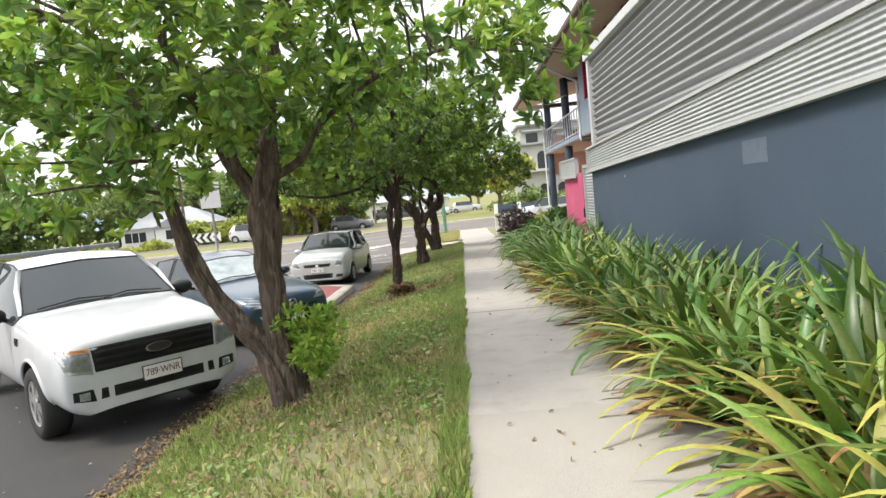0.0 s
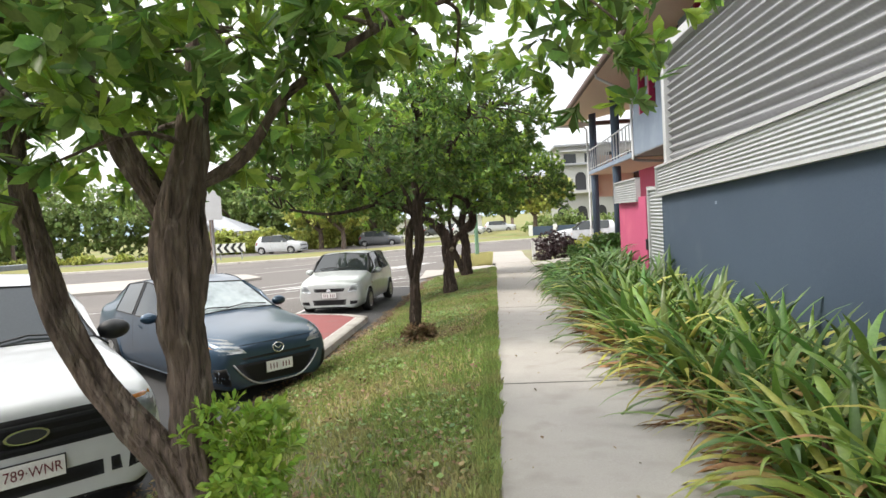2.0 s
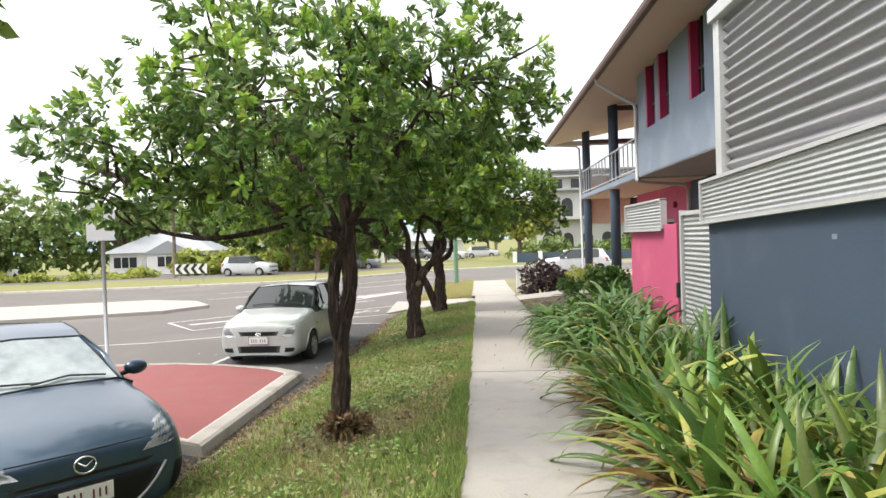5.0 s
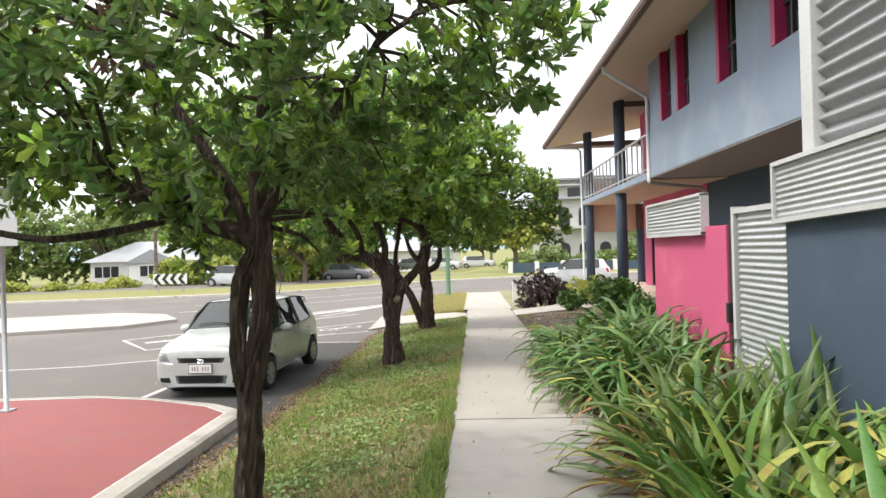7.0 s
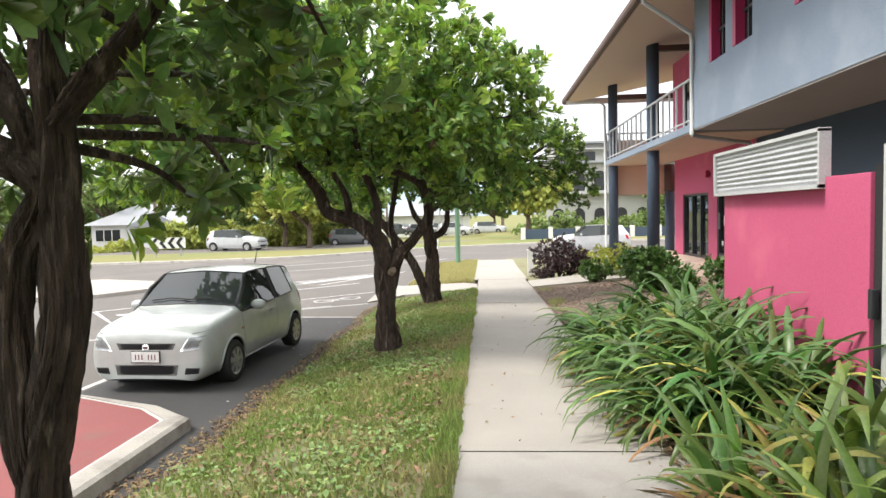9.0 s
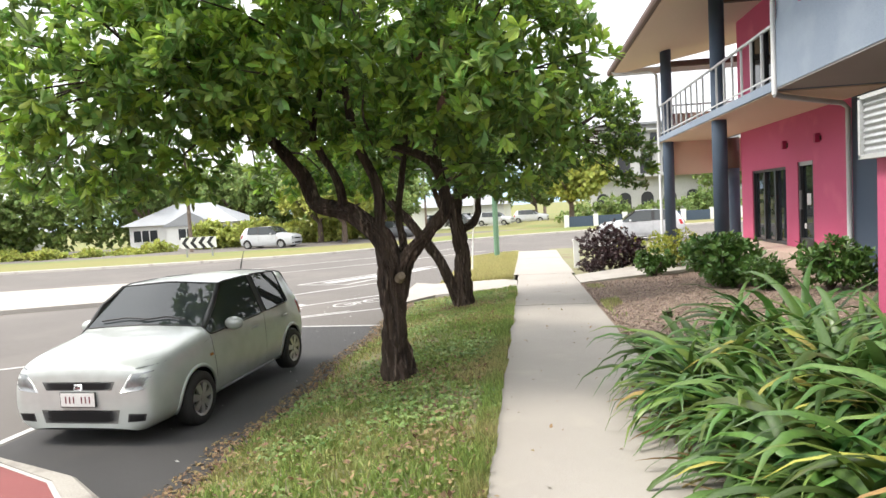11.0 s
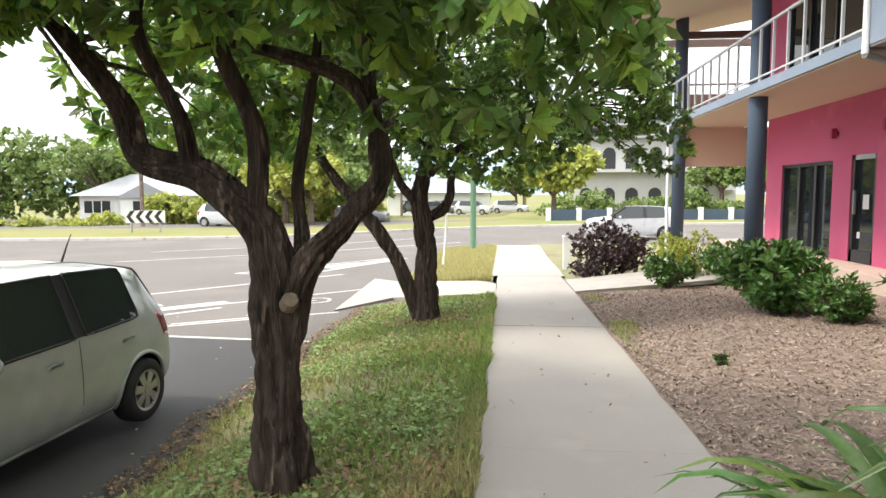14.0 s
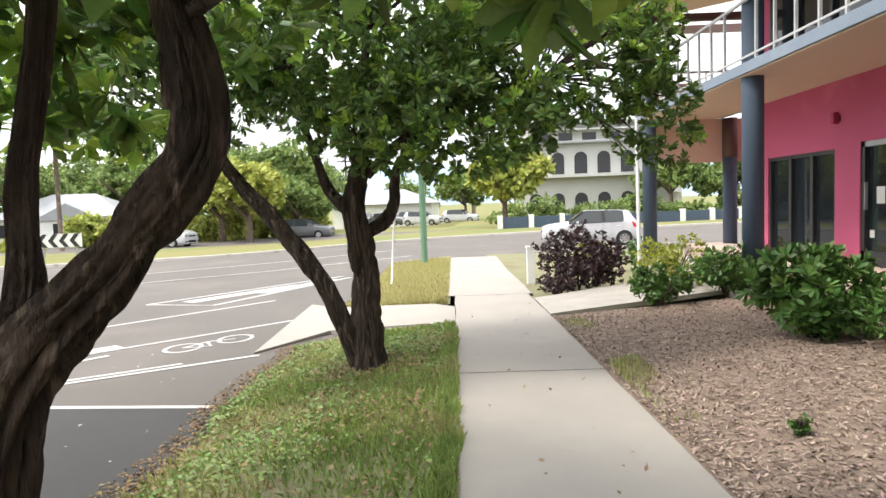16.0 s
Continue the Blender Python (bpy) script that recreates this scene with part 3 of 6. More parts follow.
# gate and pink garden wall
gate = thing("corrugated_gate", "grey corrugated metal gate panel beside blue wall", "gate")
part("gate_back", boxed(2.76, 2.8, 13.28, 14.28, -0.25, 1.84), M["zinc"], gate)
corrugated("sheet", 13.3, 14.26, -0.22, 1.82, 2.74, 0.062, 0.018, M["zinc"], gate)
part("frame_top", boxed(2.71, 2.81, 13.25, 14.31, 1.83, 1.88), M["white_trim"], gate)
part("gate_post", boxed(2.71, 2.82, 14.3, 14.36, -0.3, 1.9), M["white_trim"], gate)
part("gate_stile", boxed(2.74, 2.86, 14.4, 14.5, -0.3, 1.78), M["dark_metal"], gate)
part("latch", boxed(2.68, 2.73, 14.42, 14.47, 0.75, 0.95, bevel=0.008), M["dark_metal"], gate)
garden_wall = thing("garden_wall", "bright pink rendered wall topped with corrugated panel", "wall", kind="structure")
part("wall_panel", boxed(2.78, 2.98, 15.1, 17.33, -0.6, 1.74), M["render_pink"], garden_wall)
part("pier", boxed(2.72, 2.98, 14.52, 15.1, -0.6, 1.73, bevel=0.006), M["render_pink"], garden_wall)
part("panel_back", boxed(2.72, 2.77, 15.14, 17.38, 1.66, 2.1), M["zinc"], garden_wall)
corrugated("corrugated_panel", 15.16, 17.36, 1.67, 2.08, 2.71, 0.048, 0.014, M["zinc"], garden_wall)
for a in ((15.12, 17.4, 1.645, 1.675), (15.12, 17.4, 2.08, 2.11), (15.12, 15.15, 1.65, 2.1), (17.37, 17.4, 1.65, 2.1)):
    part("panel_trim", boxed(2.685, 2.775, *a), M["white_trim"], garden_wall)
part("rear_panel", boxed(3.6, 3.65, 13.2, 15.2, 1.2, 2.0), M["zinc"], garden_wall)

# main two-storey building
main = thing("commercial_building", "two-storey blue and pink rendered building with balcony", "building")
UX, GX = 4.7, 6.6
WINS = [(22.62, 23.42), (21.4, 22.2), (19.0, 19.85), (16.9, 17.7), (14.6, 15.4), (10.0, 11.2), (6.4, 7.6)]
Z0, Z1 = 4.43, 6.12
ys = sorted({-14, 24.42, *[v for w in WINS for v in w]})
for a, b in zip(ys, ys[1:]):
    if (a, b) in WINS:
        part("wall_pier", boxed(UX, UX + 0.2, a, b, 3.25, Z0), M["render_light"], main)
        part("wall_pier", boxed(UX, UX + 0.2, a, b, Z1, 6.5), M["render_light"], main)
        win = part("window", boxed(UX + 0.14, UX + 0.16, a + 0.1, b - 0.02, Z0 + 0.02, Z1), M["glass"], main)
        part("reveal", boxed(UX - 0.03, UX + 0.19, b - 0.14, b - 0.002, Z0 + 0.002, Z1), M["magenta"], win)
        part("reveal", boxed(UX + 0.03, UX + 0.17, a + 0.002, a + 0.06, Z0 + 0.002, Z1), M["magenta"], win)
        part("frame", boxed(UX + 0.1, UX + 0.17, (a + b) / 2 + 0.0, (a + b) / 2 + 0.045, Z0, Z1), M["dark_metal"], win)
        part("frame", boxed(UX + 0.1, UX + 0.172, a + 0.05, b - 0.02, 5.0, 5.05), M["dark_metal"], win)
        part("frame", boxed(UX + 0.1, UX + 0.171, a + 0.05, b - 0.02, Z0 + 0.003, Z0 + 0.05), M["dark_metal"], win)
    else:
        part("wall_pier", boxed(UX, UX + 0.2, a, b, 3.25, 6.5), M["render_light"], main)
part("wall_skirt", boxed(UX - 0.035, UX, -14, 24.42, 3.23, 4.41), M["render_light"], main)
part("end_wall", boxed(UX + 0.002, GX, 24.22, 24.42, 3.25, 6.5), M["render_light"], main)
part("soffit", boxed(UX - 0.02, GX + 0.3, 12.8, 24.4, 3.2, 3.245), M["taupe"], main)
part("wall_blue", boxed(GX, GX + 0.25, 12.9, 25.9, -0.6, 3.3), M["render_blue"], main)
part("blue_window", boxed(GX - 0.02, GX + 0.05, 22.9, 23.7, 0.2, 2.0), M["magenta"], main)
part("blue_window_glass", boxed(GX - 0.03, GX - 0.022, 22.96, 23.62, 0.28, 1.94), M["glass"], main)

part("wall_light", boxed(GX - 0.1, GX, 20.35, 20.47, 2.7, 2.95, bevel=0.015), M["white_trim"], main, "small white wall light")

# pink ground-floor wall with shop window and door
OPEN = [(27.66, 28.5, 0.05, 2.06), (29.2, 31.6, 0.05, 2.0)]
part("wall_pink", boxed(GX, GX + 0.25, 25.9, 27.66, 0.0, 3.26), M["render_pink"], main)
part("wall_pink", boxed(GX, GX + 0.25, 28.5, 29.2, 0.0, 3.26), M["render_pink"], main)
part("wall_pink", boxed(GX, GX + 0.25, 31.6, 32.5, 0.0, 3.26), M["render_pink"], main)
part("wall_pink", boxed(GX, GX + 0.25, 27.66, 28.5, 2.06, 3.26), M["render_pink"], main)
part("wall_pink", boxed(GX, GX + 0.25, 29.2, 31.6, 2.0, 3.26), M["render_pink"], main)
part("side_wall", boxed(GX + 0.25, 16, 32.3, 32.5, 0.0, 6.6), M["render_pink"], main)
part("plinth", boxed(GX - 0.72, GX + 0.28, 25.6, 34.6, -0.75, 0.045, bevel=0.015), M["beige"], main)
part("terrace", boxed(GX - 1.9, GX - 0.72, 28.3, 34.6, -0.8, -0.27, bevel=0.015), M["concrete_old"], main)
shop_window = part("shop_window", boxed(GX + 0.1, GX + 0.115, 29.26, 31.54, 0.1, 1.95), M["glass"], main)
for a, b, c, d in ((29.2, 29.27, 0.05, 2.0), (31.53, 31.6, 0.05, 2.0), (29.95, 30.05, 0.05, 2.0), (30.72, 30.82, 0.05, 2.0)):
    part("mullion", boxed(GX + 0.03, GX + 0.16, a, b, c, d), M["dark_metal"], shop_window)
for c, d in ((0.05, 0.12), (1.93, 2.0)):
    part("rail", boxed(GX + 0.035, GX + 0.155, 29.2, 31.6, c, d), M["dark_metal"], shop_window)
shop_door = part("door", boxed(GX + 0.09, GX + 0.11, 27.74, 28.42, 0.25, 1.98), M["glass"], main)
for a, b, c, d in ((27.66, 27.75, 0.05, 2.06), (28.41, 28.5, 0.05, 2.06), (27.66, 28.5, 1.97, 2.06), (27.66, 28.5, 0.05, 0.28)):
    part("door_frame", boxed(GX + 0.02, GX + 0.15, a, b, c, d), M["steel"] if c > 0.2 else M["dark_metal"], shop_door)
part("notice", boxed(GX + 0.08, GX + 0.088, 28.0, 28.2, 1.05, 1.32), M["white_paint"], shop_door, "white paper notice")
part("notice", boxed(GX + 0.08, GX + 0.088, 28.25, 28.36, 0.5, 0.62), M["white_paint"], shop_door)
part("door_handle", boxed(GX - 0.02, GX + 0.03, 28.34, 28.37, 0.95, 1.4, bevel=0.006), M["steel"], shop_door)
for y in (27.3, 29.1):
    lamp = part("wall_lamp", boxed(GX - 0.12, GX - 0.02, y - 0.05, y + 0.05, 2.42, 2.62, bevel=0.012), M["magenta"], main)
    part("bracket", boxed(GX - 0.03, GX, y - 0.07, y + 0.07, 2.46, 2.56), M["dark_brown"], lamp)

# balcony slab, columns, rails
balcony = part("balcony_slab", boxed(4.62, GX + 0.2, 24.44, 34.45, 3.19, 3.36, bevel=0.008), M["render_light"], main)
part("balcony_soffit", boxed(4.66, GX + 0.0, 24.46, 34.4, 3.165, 3.188), M["peach"], main)
part("upper_wall", boxed(GX - 0.05, GX + 0.2, 24.42, 27.0, 3.36, 6.6), M["render_pink"], main)
part("upper_wall", boxed(GX - 0.05, GX + 0.2, 31.4, 32.5, 3.36, 6.6), M["render_pink"], main)
part("upper_wall", boxed(GX - 0.05, GX + 0.2, 27.0, 31.4, 5.6, 6.6), M["render_pink"], main)
upper_glass = part("balcony_door", boxed(GX + 0.0, GX + 0.02, 27.0, 31.4, 3.4, 5.6), M["glass"], main)
for y in (27.0, 28.1, 29.2, 30.3, 31.33):
    part("mullion", boxed(GX - 0.06, GX + 0.03, y, y + 0.07, 3.37, 5.6), M["dark_metal"], upper_glass)


def round_column(name, x, y, z0, z1, r, parent, material):
    bm = bmesh.new()
    tube(bm, [(x, y, z0), (x, y, z1)], r, 24)
    bmesh.ops.recalc_face_normals(bm, faces=bm.faces)
    ob = part(name, bm, material, parent)
    for p in ob.data.polygons:
        p.use_smooth = len(p.vertices) == 4
    return ob


for x, y, r in ((4.86, 28.5, 0.17), (4.86, 34.1, 0.17)):
    round_column("column", x, y, -0.75, 6.25, r, main, M["render_blue"])
round_column("column", 6.9, 34.2, -0.8, 2.2, 0.17, main, M["render_blue"])
round_column("column_head", 6.9, 34.2, 2.2, 3.17, 0.18, main, M["dark_brown"])
part("bulkhead", boxed(4.95, 12, 34.25, 34.42, 2.1, 3.164), M["peach"], main)
rail = part("balcony_rail", boxed(4.66, 4.71, 24.46, 34.35, 4.33, 4.38, bevel=0.01), M["white_trim"], main, "white metal balcony balustrade")
part("end_rail", boxed(4.72, 8.0, 34.32, 34.37, 4.33, 4.38), M["white_trim"], rail)
for i in range(18):
    y = 24.5 + i * 0.58
    if abs(y - 28.5) > 0.2:
        part("baluster", boxed(4.665, 4.705, y, y + 0.04, 3.36, 4.33), M["white_trim"], rail)
for i in range(7):
    part("baluster", boxed(5.1 + i * 0.42, 5.13 + i * 0.42, 34.33, 34.36, 3.3, 4.33), M["white_trim"], rail)
for z in (3.45,):
    part("low_rail", boxed(4.67, 4.70, 24.46, 34.35, z, z + 0.03), M["white_trim"], rail)
screen_panel = part("timber_screen", boxed(5.0, 7.8, 34.38, 34.42, 3.4, 4.1), M["peach"], main)
part("roof_beam", boxed(4.76, 4.96, 24.4, 35.0, 6.1, 6.28), M["render_blue"], main)
part("cross_beam", boxed(4.86, 9.0, 34.0, 34.16, 5.55, 5.72), M["dark_brown"], main)
part("cross_beam", boxed(4.86, 6.6, 28.42, 28.58, 5.9, 6.05), M["dark_brown"], main)

# roof: soffit, fascia, gutter
EX, EZ = 3.45, 5.82
bm = bmesh.new()
q = [bm.verts.new(v) for v in ((EX, -14, EZ), (9.5, -14, EZ + 1.1), (9.5, 36.3, EZ + 1.1), (EX, 36.3, EZ))]
r = [bm.verts.new(v.co + Vector((0, 0, 0.16))) for v in q]
bm.faces.new(q)
bm.faces.new(r[::-1])
for i in range(4):
    bm.faces.new((q[i], r[i], r[(i + 1) % 4], q[(i + 1) % 4]))
bmesh.ops.recalc_face_normals(bm, faces=bm.faces)
part("roof", bm, M["peach"], main)
bm = bmesh.new()
prof = [(EX - 0.14, EZ + 0.17), (EX - 0.15, EZ + 0.06), (EX - 0.12, EZ - 0.0), (EX - 0.03, EZ - 0.02), (EX + 0.0, EZ + 0.02), (EX + 0.0, EZ + 0.2)]
ends = [[bm.verts.new((x, y, z)) for x, z in prof] for y in (-14, 36.35)]
for k in range(len(prof) - 1):
    bm.faces.new((ends[0][k], ends[1][k], ends[1][k + 1], ends[0][k + 1]))
part("gutter", bm, M["dark_brown"], main, smooth=False)
part("fascia", boxed(EX - 0.1, 9.5, 36.3, 36.36, EZ - 0.03, EZ + 0.2), M["white_trim"], main)
bm = bmesh.new()
tube(bm, [(EX - 0.07, 23.5, EZ + 0.02), (EX - 0.05, 23.5, EZ - 0.12), (UX - 0.1, 24.36, EZ - 0.55), (UX - 0.06, 24.4, EZ - 0.7), (UX - 0.06, 24.4, 3.12)], 0.045, 10)
part("downpipe", bm, M["white_trim"], main, smooth=True)
bm = bmesh.new()
tube(bm, [(UX - 0.06, 24.4, 3.12), (UX + 0.1, 24.45, 3.08), (GX - 0.2, 25.84, 3.06), (GX - 0.08, 25.86, 2.95), (GX - 0.08, 25.86, -0.4)], 0.05, 10)
part("downpipe", bm, M["white_trim"], main, smooth=True)
bm = bmesh.new()
tube(bm, [(EX - 0.07, 35.6, EZ + 0.02), (EX, 35.5, EZ - 0.1), (4.5, 34.5, EZ - 0.3), (4.6, 34.3, EZ - 0.45), (4.62, 34.25, -0.75)], 0.045, 10)
part("downpipe", bm, M["white_trim"], main, smooth=True)
part("building_core", boxed(GX + 0.4, 16, -14, 32.2, -0.7, 6.6), M["render_light"], main)

# ---- vegetation ----
def rng(seed):
    return np.random.default_rng(seed)


def leaf_mesh(name, tips, dirs, length, width, material, parent, seed, per=12, open_=0.9, kind="stuff", droop=0.15, twig=0.08):
    """Rosettes of folded oval leaves at the twig tips."""
    g = rng(seed)
    n = len(tips) * per
    base = np.repeat(tips, per, axis=0)
    axis = np.repeat(dirs, per, axis=0)
    rand = g.normal(size=(n, 3))
    rand -= axis * np.sum(rand * axis, axis=1)[:, None]
    rand /= np.linalg.norm(rand, axis=1)[:, None] + 1e-9
    spread = g.uniform(0.35, 1.0, n)[:, None] * open_
    d = axis * (1 - spread * 0.75) + rand * spread
    d[:, 2] -= droop * g.uniform(0, 1, n)
    d /= np.linalg.norm(d, axis=1)[:, None]
    base = base - axis * (g.uniform(0, 1, n)[:, None] * twig)
    side = np.cross(d, axis + 0.15 * g.normal(size=(n, 3)))
    side /= np.linalg.norm(side, axis=1)[:, None] + 1e-9
    up = np.cross(side, d)
    L = (length * g.uniform(0.65, 1.25, n))[:, None]
    W = (width * g.uniform(0.75, 1.2, n))[:, None]
    curl = g.uniform(-0.12, 0.05, n)[:, None]
    v = np.stack([base, base + d * L * 0.36 + side * W * 0.3 + up * W * 0.12, base + d * L * 0.72 + side * W * 0.5 + up * (W * 0.14 + L * curl * 0.5), base + d * L + up * L * curl,
                  base + d * L * 0.72 - side * W * 0.5 + up * (W * 0.14 + L * curl * 0.5), base + d * L * 0.36 - side * W * 0.3 + up * W * 0.12], axis=1).reshape(-1, 3)
    i = (np.arange(n) * 6)[:, None]
    f = np.concatenate([i + np.array([[0, 1, 2, 3]]), i + np.array([[0, 3, 4, 5]])])
    return mesh_arrays(name, v, f, material, parent, kind)


def lumps(ellipsoids, count, seed, shell=0.45, cut=None):
    """Twig tips spread over clumpy ellipsoids, with gaps; and their outward ways."""
    g = rng(seed)
    vol = np.array([r[0] * r[1] * r[2] for _, r in ellipsoids])
    which = g.choice(len(ellipsoids), size=count * 3, p=vol / vol.sum())
    c = np.array([e[0] for e in ellipsoids])[which]
    r = np.array([e[1] for e in ellipsoids])[which]
    u = g.normal(size=(len(which), 3))
    u /= np.linalg.norm(u, axis=1)[:, None]
    rad = (shell + (1 - shell) * g.uniform(0, 1, len(which)) ** 0.6)[:, None]
    bulge = np.array([1 + 0.22 * noise.noise(Vector(a * 2.3) + Vector((seed, 0, 0))) for a in u])[:, None]
    p = c + u * r * rad * bulge
    gap = np.array([noise.noise(Vector(a) * 1.35 + Vector((seed * 3.1, 1.7, 0))) + 0.5 * noise.noise(Vector(a) * 3.1 + Vector((seed, 5, 0))) for a in p])
    keep = gap > -0.24
    if cut is not None:
        keep &= cut(p)
    p, u = p[keep][:count], u[keep][:count]
    d = u * 0.7 + g.normal(size=u.shape) * 0.45
    d[:, 2] += 0.35
    d /= np.linalg.norm(d, axis=1)[:, None]
    return p, d


def tree(label, base, trunks, ellipsoids, seed, tips=2600, dead=None, bark="bark", leaf=(0.105, 0.04), cut=None, sprout=None, fresh=0.16, sprout_leaf="leaf_new", main_leaf="leaf"):
    """A street tree: limbs given as lines of (x, y, z, radius) from the base, twigs reaching into the crown, leaves in rosettes."""
    x0, y0, z0 = base
    t = thing("street_tree", label, "tree", pose(*base), "street trees")
    g = random.Random(seed)
    bm = bmesh.new()
    ends = []
    for k, line in enumerate(trunks):
        P, Rr = smooth_line([p[:3] for p in line], [p[3] for p in line], 16)
        P = [p + Vector((noise.noise(p * 2.3 + Vector((seed, k, 0))), noise.noise(p * 2.3 + Vector((k, seed, 3))), 0)) * 0.035 for p in P]
        tube(bm, P, Rr, 64, wob=0.4, seed=seed + k)
        for i in range(len(P) // 2, len(P)):
            ends.append((P[i], Rr[i]))
    bmesh.ops.recalc_face_normals(bm, faces=bm.faces)
    part("trunk", bm, M[bark], t, smooth=True)
    local = [((c[0] - x0, c[1] - y0, c[2] - z0), r) for c, r in ellipsoids]
    pts, dirs = lumps(local, tips, seed, cut=(lambda p: cut(p + np.array(base))) if cut else None)
    bm = bmesh.new()
    arr = np.array([e[0] for e in ends])
    for i in range(0, min(len(pts), 130)):
        p = Vector(pts[i])
        d2 = np.sum((arr - pts[i]) ** 2, axis=1) + np.array([g.uniform(0, 0.5) for _ in arr])
        s, r = ends[int(np.argmin(d2))]
        mid = s.lerp(p, 0.5) + Vector((g.uniform(-0.15, 0.15), g.uniform(-0.15, 0.15), g.uniform(-0.02, 0.16)))
        P, Rr = smooth_line([s, mid, p], [min(r, 0.022), 0.013, 0.005], 4)
        tube(bm, P, Rr, 5, cap=False)
    part("twig_framework", bm, M[bark], t, smooth=True)
    g2 = rng(seed + 5)
    pick = g2.uniform(0, 1, len(pts))
    height = pts[:, 2]
    young = pick < fresh + 0.16 * (height > np.median(height))
    crown = leaf_mesh("crown", pts[~young], dirs[~young], leaf[0], leaf[1], M[main_leaf], t, seed + 1)
    leaf_mesh("young_leaves", pts[young], dirs[young], leaf[0] * 0.95, leaf[1], M["leaf_new"], t, seed + 2)
    if dead:
        dl = [((c[0] - x0, c[1] - y0, c[2] - z0), r) for c, r in dead]
        p, d = lumps(dl, 14 if len(dl) == 1 else 26, seed + 9, 0.1)
        d[:, 2] -= 1.2
        leaf_mesh("withered_leaves", p, d / np.linalg.norm(d, axis=1)[:, None], leaf[0], leaf[1], M["leaf_dead"], t, seed + 3, per=5)
    if sprout:
        sl = [((c[0] - x0, c[1] - y0, c[2] - z0), r) for c, r in sprout]
        p, d = lumps(sl, 120, seed + 19, 0.15)
        leaf_mesh("basal_growth", p, d, 0.08, 0.032, M[sprout_leaf], t, seed + 4, per=11)
    return t


def clear_path(p):
    """No twigs in the walking space."""
    return ~((np.abs(p[:, 0]) < 0.75) & (p[:, 2] < 1.95) & (p[:, 1] < 18.25)) & (p[:, 2] > np.where(np.abs(p[:, 1] - 18.7) < 0.6, 1.62, 1.15))


tree("leafy street tree with twin leaning brown trunks", (-1.75, 5.7, -0.22),
     [[(0.05, 0, -0.15, 0.200), (0, 0, 0.15, 0.152), (-0.15, 0.02, 0.5, 0.092), (-0.48, 0.0, 0.95, 0.076), (-0.73, 0, 1.5, 0.072), (-0.88, 0.05, 2.1, 0.060), (-1.1, 0.1, 2.9, 0.040), (-1.5, 0.1, 3.6, 0.024)],
      [(0.1, 0.05, -0.1, 0.160), (0.02, 0.05, 0.4, 0.120), (-0.02, 0.05, 1.0, 0.106), (-0.01, 0.05, 1.7, 0.13), (0.07, 0.1, 2.2, 0.085), (0.15, 0.2, 2.9, 0.048), (0.3, 0.3, 3.8, 0.024)],
      [(0.02, 0.05, 1.75, 0.072), (-0.25, 0, 2.25, 0.056), (-0.5, -0.2, 2.9, 0.036), (-0.7, -0.4, 3.6, 0.020)],
      [(0.05, 0.08, 2.0, 0.04), (0.35, 0.2, 2.2, 0.03), (0.6, 0.3, 2.55, 0.024), (1.1, 0.45, 2.9, 0.017), (1.9, 0.5, 3.15, 0.01)]],
     [((-2.3, 5.8, 3.3), (2.1, 2.2, 1.55)), ((-0.3, 6.3, 3.15), (1.5, 1.6, 0.75)), ((-3.4, 5.6, 2.3), (1.1, 1.3, 0.85)), ((-1.9, 4.7, 2.55), (1.0, 0.8, 0.85)), ((-1.7, 6.95, 2.5), (0.95, 0.7, 0.7)), ((0.75, 6.0, 2.75), (0.6, 0.7, 0.45)), ((0.5, 6.1, 2.35), (0.5, 0.5, 0.3)), ((-2.6, 7.0, 2.4), (1.2, 0.75, 0.7))],
     11, tips=1750, main_leaf="leaf_fresh", fresh=0.45, leaf=(0.15, 0.052), bark="bark_pale", cut=clear_path, sprout=[((-1.42, 5.55, 0.42), (0.3, 0.3, 0.38))])
